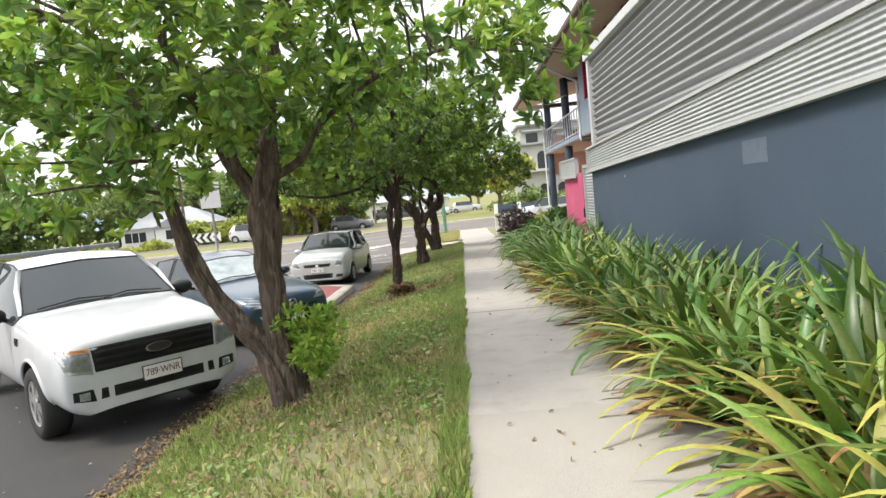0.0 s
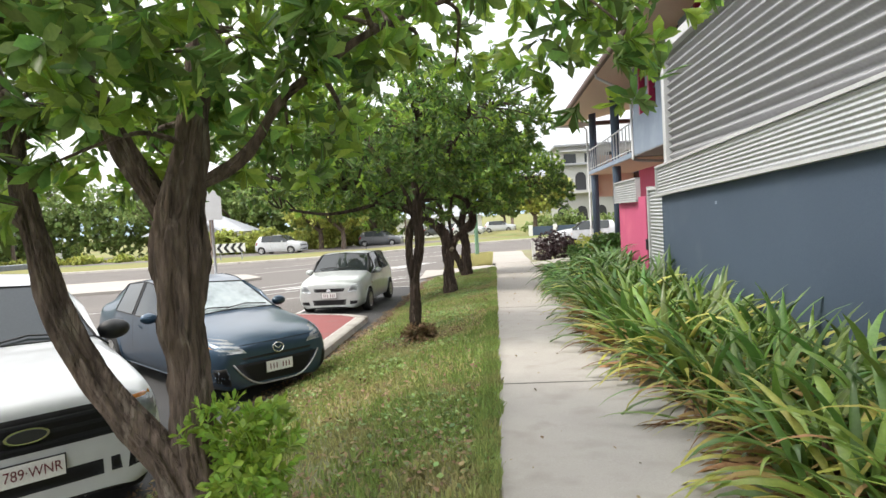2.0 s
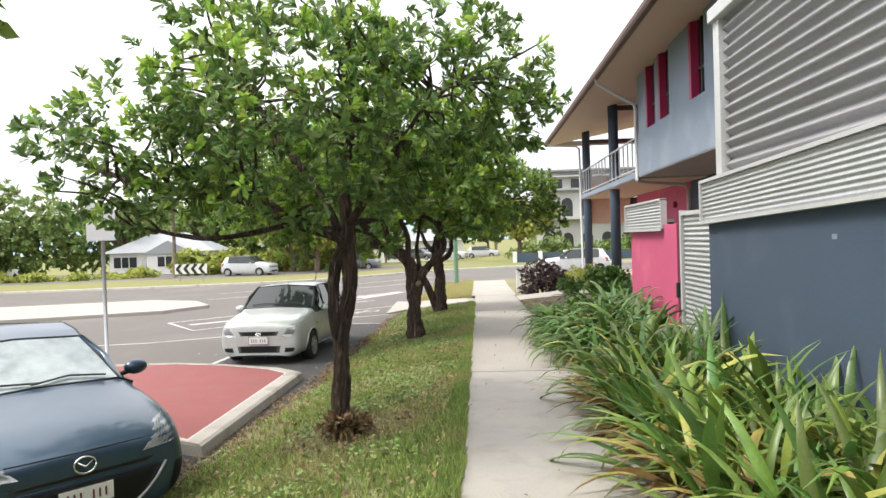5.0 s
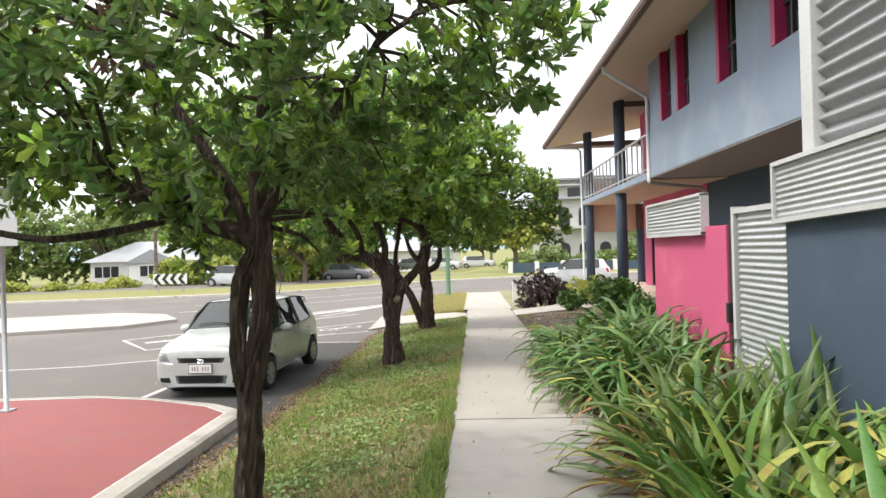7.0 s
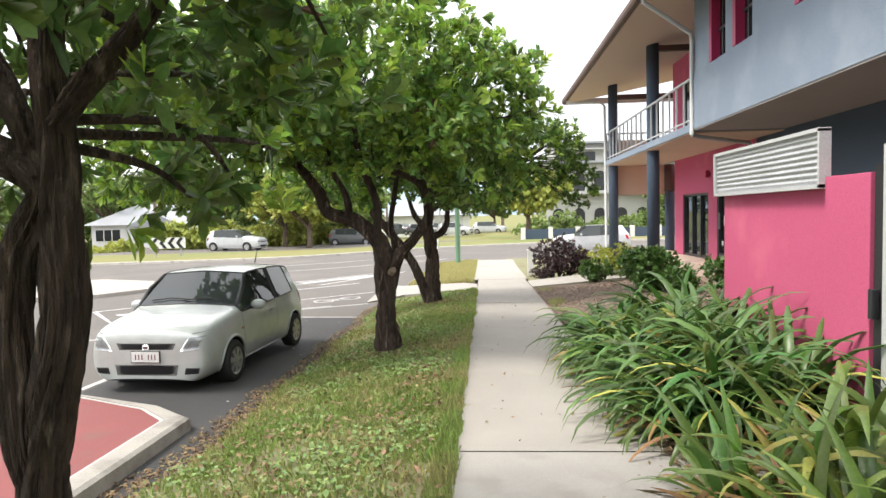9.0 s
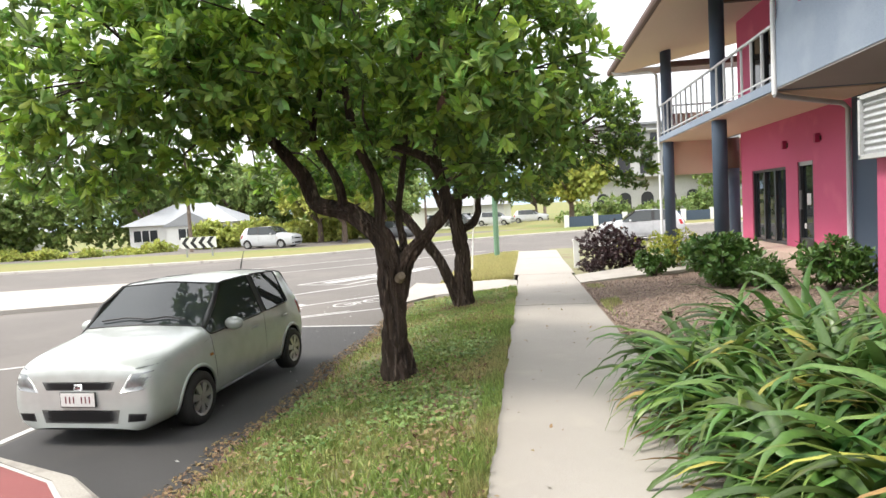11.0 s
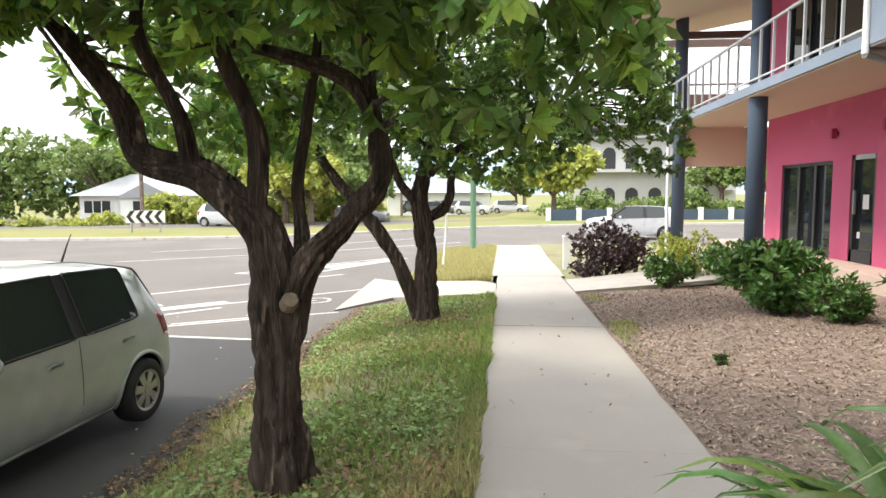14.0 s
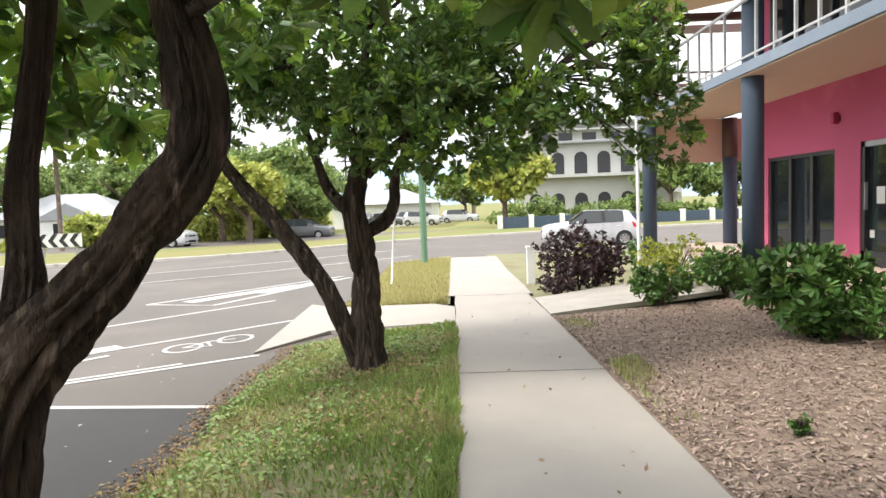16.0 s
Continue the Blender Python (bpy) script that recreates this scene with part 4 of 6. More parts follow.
tree("street tree with slender leaning split trunk", (-1.315, 11.92, -0.3),
     [[(0, 0, -0.12, 0.105), (0.0, 0, 0.25, 0.080), (0.02, 0, 0.8, 0.066), (0.08, 0, 1.2, 0.062), (0.14, 0, 1.6, 0.062), (0.13, 0, 1.95, 0.06), (0.12, 0.05, 2.6, 0.042), (0.2, 0.1, 3.4, 0.025)],
      [(0.02, 0.02, 0.85, 0.045), (-0.03, 0.0, 1.3, 0.048), (0.01, 0.0, 1.7, 0.048), (0.04, 0.02, 1.95, 0.056), (-0.4, 0, 2.15, 0.059), (-1.0, 0, 2.4, 0.049), (-1.7, 0.1, 2.5, 0.035), (-2.5, 0.1, 2.75, 0.017)],
      [(0.12, 0, 1.9, 0.042), (-0.2, 0.1, 2.5, 0.035), (-0.7, 0.2, 3.2, 0.025), (-1.0, 0.2, 3.7, 0.014)],
      [(0.15, 0, 2.1, 0.042), (0.5, 0.1, 2.6, 0.028), (0.9, 0.1, 3.2, 0.017), (1.3, 0.2, 3.5, 0.011)],
      [(-0.5, 0, 2.1, 0.028), (-1.2, -0.1, 2.0, 0.021), (-2.0, 0, 2.15, 0.011)]],
     [((-1.5, 12.0, 2.95), (1.7, 1.9, 1.25)), ((-3.1, 11.8, 2.55), (1.2, 1.2, 0.75)), ((-0.2, 12.2, 3.15), (1.1, 1.2, 0.8)), ((0.4, 12.0, 2.75), (0.75, 0.8, 0.36)), ((-1.3, 12.6, 1.9), (1.2, 0.9, 0.55))],
     23, tips=1900, dead=[((-2.0, 11.7, 2.8), (0.9, 0.6, 0.35)), ((-0.7, 12.9, 2.2), (0.2, 0.2, 0.3))], leaf=(0.11, 0.04), cut=clear_path, sprout=[((-1.25, 11.86, -0.12), (0.26, 0.2, 0.13))], sprout_leaf="litter")
tree("street tree with thick dark forked trunk", (-1.31, 19.22, -0.42),
     [[(0.02, 0, -0.12, 0.198), (0.02, 0, 0.2, 0.150), (0.0, 0, 0.7, 0.133), (0.0, 0, 1.15, 0.138), (-0.05, 0, 1.4, 0.116), (-0.13, 0, 1.65, 0.095), (-0.43, 0.0, 1.87, 0.082), (-0.8, 0.0, 2.0, 0.077), (-0.98, 0.02, 2.36, 0.065), (-1.3, 0, 2.74, 0.052), (-1.8, 0, 3.2, 0.026), (-2.4, 0, 3.5, 0.013)],
      [(0.06, 0, 0.85, 0.09), (0.22, 0.0, 1.36, 0.084), (0.45, 0.0, 1.62, 0.072), (0.66, 0.0, 1.88, 0.059), (0.62, 0.0, 2.15, 0.052), (0.46, 0.0, 2.42, 0.040), (0.1, 0, 2.58, 0.034), (-0.4, -0.1, 2.68, 0.019)],
      [(-0.1, 0, 1.6, 0.065), (-0.1, 0, 2.1, 0.056), (-0.28, -0.05, 2.6, 0.047), (-0.4, -0.1, 3.3, 0.026)],
      [(-0.5, 0, 1.9, 0.047), (-0.55, -0.1, 2.3, 0.043), (-0.75, -0.1, 2.75, 0.039), (-0.6, -0.1, 3.3, 0.022)],
      [(0.15, 0.05, 1.35, 0.043), (0.05, 0.25, 1.8, 0.039), (0.15, 0.3, 2.4, 0.030), (0.2, 0.4, 3.3, 0.015)],
      [(0.63, 0.0, 1.95, 0.052), (0.6, 0.0, 2.5, 0.043), (0.7, -0.05, 3.1, 0.026)]],
     [((-1.5, 19.1, 3.4), (2.0, 2.0, 1.35)), ((0.0, 18.7, 2.95), (1.15, 1.3, 0.95)), ((-3.9, 18.5, 2.95), (1.6, 1.6, 1.35)), ((-2.6, 18.2, 3.1), (1.3, 1.2, 0.9)), ((-2.3, 21.0, 2.45), (1.5, 1.0, 0.85)), ((0.05, 17.45, 2.3), (0.65, 0.5, 0.38)), ((0.0, 18.75, 2.1), (0.8, 0.4, 0.5)), ((-0.5, 18.4, 2.3), (0.6, 0.5, 0.4))],
     37, tips=3800, main_leaf="leaf_fresh", fresh=0.34, dead=[((-2.7, 19, 3.2), (0.35, 0.4, 0.3)), ((-0.45, 17.95, 2.7), (0.22, 0.2, 0.3))], cut=clear_path, leaf=(0.15, 0.056))
forked = [o for o in scene.objects if o.get("label") == "street tree with thick dark forked trunk"][0]
bm = bmesh.new()
tube(bm, [(0.1, -0.06, 1.12), (0.14, -0.13, 1.16), (0.145, -0.15, 1.165)], [0.056, 0.047, 0.042], 26, wob=0.12, seed=4)
part("sawn_stub", bm, mat("sawn_wood", (0.27, 0.215, 0.16), (0.17, 0.13, 0.095), 20, 0.9, 0.3, 60), forked, "pale sawn-off branch stub", smooth=False)
tree("street tree with dark trunk and one low leaning limb", (-1.1, 25.0, -0.55),
     [[(0.03, 0, -0.12, 0.21), (0.02, 0, 0.2, 0.16), (0.0, 0, 0.8, 0.14), (-0.03, 0, 1.35, 0.13), (-0.1, 0, 1.9, 0.115), (0.0, 0, 2.3, 0.1), (0.1, 0, 2.9, 0.06), (0.1, 0, 3.8, 0.03)],
      [(-0.08, 0, 0.05, 0.12), (-0.25, 0, 0.5, 0.1), (-0.55, 0, 1.1, 0.095), (-0.95, 0, 1.65, 0.085), (-1.45, 0.05, 2.25, 0.065), (-1.9, 0.1, 3.0, 0.035)],
      [(-0.02, 0, 1.5, 0.07), (0.25, 0.02, 1.68, 0.065), (0.38, 0.02, 1.9, 0.055), (0.42, 0.02, 2.3, 0.045), (0.9, 0.1, 2.8, 0.03), (1.8, 0.2, 3.1, 0.018)],
      [(-0.1, 0, 1.75, 0.07), (-0.4, 0.05, 2.1, 0.055), (-0.6, 0.1, 2.7, 0.035), (-0.8, 0.1, 3.4, 0.02)],
      [(0.05, 0, 2.2, 0.06), (0.6, 0, 2.65, 0.042), (1.3, 0.1, 3.05, 0.028), (2.1, 0.1, 3.2, 0.012)]],
     [((-1.2, 25.2, 3.4), (1.9, 2.0, 1.35)), ((1.1, 25.2, 2.95), (1.5, 1.4, 0.85)), ((-3.0, 24.2, 2.7), (1.2, 1.3, 0.95)), ((-0.2, 24.5, 2.15), (1.5, 1.1, 0.62)), ((2.3, 25.4, 2.2), (0.55, 0.8, 0.65))],
     53, tips=4200, leaf=(0.115, 0.045), cut=clear_path)


# strap-leaved plants along the wall: each leaf its own part
def strap_mesh(name, length, width, bend, twist, seed):
    g = random.Random(seed)
    bm = bmesh.new()
    n = 8
    p, a = Vector((0, 0, 0)), radians(82)
    prev = None
    sway = g.uniform(-0.25, 0.25)
    for i in range(n + 1):
        t = i / n
        w = width * (0.45 + 0.75 * t * 1.6 if t < 0.35 else 1.0) * max(0.02, (1 - max(0, (t - 0.45) / 0.55) ** 1.7))
        d = Vector((math.cos(a), sway * t * 0.6, math.sin(a)))
        side = Vector((0, 1, 0)) + Vector((-math.sin(a), 0, math.cos(a))) * twist * t
        side.normalize()
        nrm = d.cross(side).normalized()
        row = [bm.verts.new(p - side * w / 2 - nrm * w * 0.18), bm.verts.new(p), bm.verts.new(p + side * w / 2 - nrm * w * 0.18)]
        if prev:
            for k in range(2):
                bm.faces.new((prev[k], prev[k + 1], row[k + 1], row[k]))
        prev = row
        p = p + d.normalized() * length / n
        a -= bend * (0.35 + 1.3 * t) / n
    bmesh.ops.recalc_face_normals(bm, faces=bm.faces)
    me = bpy.data.meshes.new(name)
    bm.to_mesh(me)
    bm.free()
    for q in me.polygons:
        q.use_smooth = True
    return me


g = random.Random(77)
LEAVES = [strap_mesh("strap_leaf", g.uniform(0.8, 1.1), g.uniform(0.048, 0.074), g.uniform(0.9, 2.7), g.uniform(-0.5, 0.5), i) for i in range(12)]
BROAD = [strap_mesh("strap_leaf", g.uniform(0.8, 1.1), g.uniform(0.043, 0.066), g.uniform(1.4, 3.0), g.uniform(-0.5, 0.5), 30 + i) for i in range(10)]
DRY = [strap_mesh("dry_leaf", g.uniform(0.6, 0.95), g.uniform(0.035, 0.055), g.uniform(1.3, 2.6), g.uniform(-1.2, 1.2), 50 + i) for i in range(6)]
SKIRT = [strap_mesh("dead_leaf", g.uniform(0.55, 0.85), g.uniform(0.03, 0.05), g.uniform(0.5, 1.5), g.uniform(-1.5, 1.5), 60 + i) for i in range(6)]
YELLOW = [strap_mesh("yellow_leaf", g.uniform(0.75, 1.05), g.uniform(0.045, 0.07), g.uniform(1.2, 2.5), g.uniform(-0.8, 0.8), 80 + i) for i in range(5)]
for me in YELLOW:
    me.materials.append(M["strap_yellow"])
for me in LEAVES:
    me.materials.append(M["strap"])
for me in BROAD:
    me.materials.append(M["strap_deep"])
for me in DRY:
    me.materials.append(M["strap_dry"])


def leaf_place(g, low, high, radius):
    return (Matrix.Translation((g.uniform(-radius, radius), g.uniform(-radius, radius), g.uniform(-0.02, 0.05))) @ pose(0, 0, 0, 0, 0, g.uniform(0, 360))
            @ pose(0, 0, 0, 0, g.uniform(low, high), 0) @ Matrix.Scale(g.uniform(0.7, 1.08), 4))


def leaf_bunch(name, t, g, meshes, count, low, high, radius, material):
    """Many leaves of one look joined into a single part."""
    verts, faces = [], []
    for _ in range(count):
        me, m = g.choice(meshes), leaf_place(g, low, high, radius)
        k = len(verts)
        verts += [tuple(m @ v.co) for v in me.vertices]
        faces += [[k + i for i in q.vertices] for q in me.polygons]
    return mesh_arrays(name, np.array(verts), np.array(faces), material, t, "stuff", True)


def strap_plant(seed, n_green, n_yellow, n_dry, inner, skirt, label, green=LEAVES):
    g = random.Random(seed)
    t = thing("strap_leaf_plant", label, "plant", None, "border plants")
    for i in range(n_green + n_yellow + n_dry):
        dry, yellow = i >= n_green + n_yellow, n_green <= i < n_green + n_yellow
        ob = new("dry_leaf" if dry else "leaf", g.choice(DRY if dry else YELLOW if yellow else green))
        ob.parent = t
        ob.matrix_basis = leaf_place(g, *((15, 62) if dry else (12, 60) if yellow else (-8, 46)), 0.15)
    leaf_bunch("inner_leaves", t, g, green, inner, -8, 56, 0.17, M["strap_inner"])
    leaf_bunch("dead_leaf_skirt", t, g, SKIRT, skirt, 38, 80, 0.16, M["strap_skirt"])
    return t


PLANTS = [strap_plant(100 + i, 17, 13, 13, 18, 44, "green strap-leaved plant with yellowed and withered drooping leaves") for i in range(4)]
LUSH = [strap_plant(140 + i, 46, 4, 6, 60, 26, "dense glossy green strap-leaved plant with few dry leaves", BROAD) for i in range(3)]
spots = []
y = -1.2
while y < 18.3:
    for x in ((1.64, 2.04, 2.42) if y < 13.8 else (1.68, 2.06, 2.45)):
        yy, xx = y + g.uniform(-0.16, 0.16), x + g.uniform(-0.1, 0.1)
        if 13.6 < yy < 14.75:
            continue
        spots.append((xx, yy))
    y += 0.56
seen = collections.Counter()
for x, y in spots:
    kind = LUSH if y > 14 else PLANTS
    m = Matrix.Translation((x, y, bed_z(x, y))) @ pose(0, 0, 0, 0, -11 if x < 1.85 else -4, 0) @ pose(0, 0, 0, 0, 0, g.uniform(0, 360))
    sc = g.uniform(0.85, 1.1) * (1.0 if x > 2 else 0.92) * (1.16 if y < 9 else 1.24 if y < 13.6 else 1.36)
    i = seen[y > 14]
    seen[y > 14] += 1
    c = kind[i] if i < len(kind) else copy_thing(kind[i % len(kind)], m)
    c.matrix_basis = m @ Matrix.Scale(sc, 4)


def shrub(name, label, x, y, z, rx, ry, h, material, seed, length, width, tips, group=""):
    t = thing(name, label, "shrub", pose(x, y, z), group)
    gg = random.Random(seed)
    bm = bmesh.new()
    for k in range(9):
        a = gg.uniform(0, 6.28)
        e = Vector((math.cos(a) * rx * 0.6, math.sin(a) * ry * 0.6, h * gg.uniform(0.5, 0.8)))
        P, Rr = smooth_line([(gg.uniform(-0.04, 0.04), gg.uniform(-0.04, 0.04), -0.05), e * 0.45 + Vector((0, 0, 0.05)), e], [0.016, 0.011, 0.005], 3)
        tube(bm, P, Rr, 6, cap=False)
    part("stem", bm, M["bark"], t, smooth=True)
    p, d = lumps([((0, 0, h * 0.56), (rx, ry, h * 0.46)), ((rx * 0.3, -ry * 0.2, h * 0.4), (rx * 0.7, ry * 0.7, h * 0.36))], tips, seed, 0.35)
    leaf_mesh("foliage", p, d, length, width, material, t, seed + 1, per=9)
    return t


shrub("purple_shrub", "dense dark purple-leaved shrub beside the footpath", 2.6, 31.7, path_z(31.5) - 0.03, 0.95, 1.05, 1.4, M["shrub_purple"], 201, 0.1, 0.05, 620)
shrub("low_purple_shrub", "low dark red ground-hugging shrub", 1.95, 30.9, path_z(31) - 0.03, 0.5, 0.5, 0.42, M["shrub_purple"], 202, 0.08, 0.035, 160)
shrub("golden_shrub", "yellow-green clipped garden shrub", 4.05, 29.9, -0.42, 0.75, 0.7, 1.02, M["shrub_yellow"], 203, 0.07, 0.03, 420)
shrub("round_shrub", "round dark green leafy shrub in mulch", 3.15, 28.0, bed_z(3.1, 27.9), 0.5, 0.5, 0.66, M["shrub_green"], 204, 0.09, 0.04, 330)
shrub("large_shrub", "large bright green broad-leaved shrub in mulch", 3.85, 24.9, bed_z(3.85, 24.9), 0.66, 0.68, 1.02, M["shrub_green"], 205, 0.15, 0.06, 330)
shrub("green_shrub", "bushy green shrub beside the column", 4.45, 28.6, -0.36, 0.6, 0.6, 0.8, M["shrub_green"], 206, 0.1, 0.04, 330)
shrub("small_shrub", "small grey-green shrub in mulch", 4.25, 24.0, bed_z(4.2, 24), 0.4, 0.4, 0.62, M["shrub_green"], 207, 0.1, 0.035, 170)
shrub("garden_shrub", "leafy green shrub against the terrace", 5.0, 23.2, bed_z(5, 23.2), 0.6, 0.6, 0.85, M["shrub_green"], 208, 0.13, 0.05, 220)
shrub("far_shrub", "round green shrub near the far column", 5.3, 36.0, -0.8, 0.65, 0.65, 0.95, M["shrub_green"], 209, 0.1, 0.04, 260)
shrub("far_shrub", "round yellow-green shrub near the far column", 3.9, 36.2, -0.8, 0.55, 0.55, 0.9, M["shrub_yellow"], 210, 0.09, 0.04, 220)
shrub("seedling", "tiny green seedling in the mulch", 2.25, 22.1, bed_z(2.25, 22.1), 0.09, 0.09, 0.13, M["shrub_green"], 211, 0.05, 0.025, 14)


# grass, litter, mulch chips
def blades(name, pts, height, material, seed, lean=0.5, width=0.006):
    g = rng(seed)
    n = len(pts)
    h = (height * g.uniform(0.45, 1.25, n))[:, None]
    a = g.uniform(0, 2 * np.pi, n)
    s = np.stack([np.cos(a), np.sin(a), np.zeros(n)], 1) * width * g.uniform(0.6, 1.4, n)[:, None]
    b = g.uniform(0, 2 * np.pi, n)
    o = np.stack([np.cos(b), np.sin(b), np.zeros(n)], 1) * (lean * g.uniform(0.1, 1, n))[:, None]
    up = np.array([[0, 0, 1.0]])
    mid = pts + up * h * 0.6 + o * h * 0.35
    tip = pts + up * h * (1 - 0.3 * np.abs(o[:, :1])) + o * h
    v = np.stack([pts - s, pts + s, mid + s * 0.8, tip, mid - s * 0.8], 1).reshape(-1, 3)
    i = (np.arange(n) * 5)[:, None]
    f = i + np.array([[0, 1, 2, 3, 4]])
    return mesh_arrays(name, v, f, material, None, "stuff")


def flakes(name, pts, size, material, seed, flat=0.35, ratio=0.5):
    g = rng(seed)
    n = len(pts)
    d = g.normal(size=(n, 3))
    d[:, 2] *= flat
    d /= np.linalg.norm(d, axis=1)[:, None]
    s = np.cross(d, np.array([[0, 0, 1.0]]) + g.normal(size=(n, 3)) * 0.25)
    s /= np.linalg.norm(s, axis=1)[:, None]
    L = (size * g.uniform(0.5, 1.3, n))[:, None]
    W = L * ratio
    up = np.array([[0, 0, 1.0]])
    c = pts + up * 0.008
    v = np.stack([c - d * L * 0.5, c + s * W * 0.5 + up * 0.004, c + d * L * 0.5, c - s * W * 0.5 + up * 0.004], 1).reshape(-1, 3)
    return mesh_arrays(name, v, (np.arange(n) * 4)[:, None] + np.array([[0, 1, 2, 3]]), material, None, "stuff")


def scatter(x_of, y0, y1, n, zf, seed, density=None):
    g = rng(seed)
    y = y0 + (y1 - y0) * g.uniform(0, 1, n)
    u = g.uniform(0, 1, n)
    x = np.array([x_of(b, a) for a, b in zip(u, y)])
    pts = np.array([(a, b, zf(a, b)) for a, b in zip(x, y)])
    if density:
        keep = np.array([density(p) for p in pts]) > g.uniform(0, 1, n)
        pts = pts[keep]
    return pts


def thick(p):
    q = 0.62 + 0.8 * noise.noise(Vector((p[0] * 0.9, p[1] * 0.6, 2.2)))
    near_tree = min(math.hypot(p[0] - a, p[1] - b) for a, b in ((-1.75, 5.7), (-1.31, 12.05), (-1.36, 19.2), (-1.1, 25)))
    q = 0.25 + (q - 0.3) * 1.6
    return q * min(1, near_tree / 0.9 + 0.1) * min(1, (p[0] - road_edge(p[1]) + 0.05) / 0.35)


verge_x = lambda y, u: road_edge(y) - 0.02 + (PATH_L + 0.005 - road_edge(y)) * u
tagged(blades("verge_grass", scatter(verge_x, 0.5, LAST, 125000, verge_z, 1, thick), 0.075, M["grass"], 2, lean=0.9, width=0.007), "short green grass on the verge", "grass", kind="stuff")
tagged(blades("dry_verge_grass", scatter(verge_x, 0.5, LAST, 45000, verge_z, 3, lambda p: (0.5 if p[1] < 13 else 0.12) + 0.9 * noise.noise(Vector((p[0] * 0.7, p[1] * 0.5, 8.1)))), 0.07, M["grass_dry"], 4, lean=0.9), "dry straw-coloured grass on the verge", "grass", kind="stuff")
tagged(flakes("clover", scatter(verge_x, 0.5, LAST, 60000, lambda x, y: verge_z(x, y) + 0.035 + 0.05 * abs(noise.noise(Vector((x * 4, y * 4, 1)))), 31, lambda p: (0.25 if p[1] > 12 else 0.0) + (1.6 if p[1] > 12 else 0.7) * noise.noise(Vector((p[0] * 1.1, p[1] * 0.8, 9.7)))), 0.046, M["clover"], 32, flat=0.5, ratio=0.8), "low clover and broadleaf weeds on the verge", "weeds", kind="stuff")
edge_x = lambda y, u: PATH_L - 0.16 + 0.17 * u + 0.04 * noise.noise(Vector((3.0, y * 2.1, 0.4)))
tagged(blades("edge_grass", scatter(edge_x, 0.5, LAST, 16000, verge_z, 5), 0.11, M["grass"], 6), "longer grass along the footpath edge", "grass", kind="stuff")
tagged(blades("north_grass", scatter(lambda y, u: -0.25 - min(2.2, 0.15 + (y - 29.9) * 1.5) * u, 30.0, 42, 30000, far_verge_z, 7), 0.12, M["grass_dry"], 8, width=0.009), "yellow-green grass beyond the driveway", "grass", kind="stuff")
tagged(blades("bed_weeds", scatter(lambda y, u: 1.5 + 0.35 * u, 22.5, 27.5, 2500, bed_z, 9, lambda p: noise.noise(Vector((p[0], p[1] * 0.8, 4))) * 3), 0.07, M["grass"], 10), "weeds along the mulch bed edge", "weeds", kind="stuff")


tagged(flakes("leaf_litter", scatter(verge_x, 1, LAST, 22000, lambda x, y: verge_z(x, y) + 0.045, 11, lambda p: 0.25 + 0.9 * max(0, noise.noise(Vector((p[0], p[1] * 0.8, 5)))) + (0.7 if min(math.hypot(p[0] - a, p[1] - b) for a, b in ((-1.75, 5.7), (-1.31, 12.05), (-1.36, 19.2), (-1.1, 25))) < 0.7 else 0)), 0.06, M["litter"], 12), "brown fallen leaves on the grass", "leaf litter", kind="stuff")
tagged(flakes("gutter_litter", scatter(lambda y, u: road_edge(y) - 0.28 + 0.4 * u ** 0.7, 4, 27.5, 9500, lambda x, y: max(road_z(y) + 0.004, verge_z(x, y)), 13), 0.05, M["litter"], 14), "dead leaves and grit along the road edge", "leaf litter", kind="stuff")
tagged(flakes("mulch_chips", scatter(lambda y, u: PATH_R + 0.03 + 4.0 * u ** 1.3, 13, 28, 42000, lambda x, y: bed_z(x, y) + 0.004, 15), 0.055, M["chip"], 16, ratio=0.3), "loose bark chips on the garden bed", "mulch", kind="stuff")
tagged(flakes("bed_litter", scatter(lambda y, u: PATH_R - 0.05 + 0.75 * u, 0, 19, 11000, lambda x, y: bed_z(x, y) + 0.02, 17), 0.09, M["litter"], 18, ratio=0.3), "dry leaf debris under the border plants", "leaf litter", kind="stuff")
tagged(flakes("road_grit", scatter(lambda y, u: -2.6 - 4.5 * u, 4, 30, 130, lambda x, y: road_z(y) + 0.003, 41), 0.04, M["line"], 42, ratio=0.6), "small pale scraps on the asphalt", "litter", kind="stuff")
tagged(flakes("path_litter", scatter(lambda y, u: PATH_L + 0.05 + 1.4 * u, 1, 30, 160, lambda x, y: path_z(y) + 0.004, 19), 0.045, M["litter"], 20), "a few dry leaves on the footpath", "leaf litter", kind="stuff")

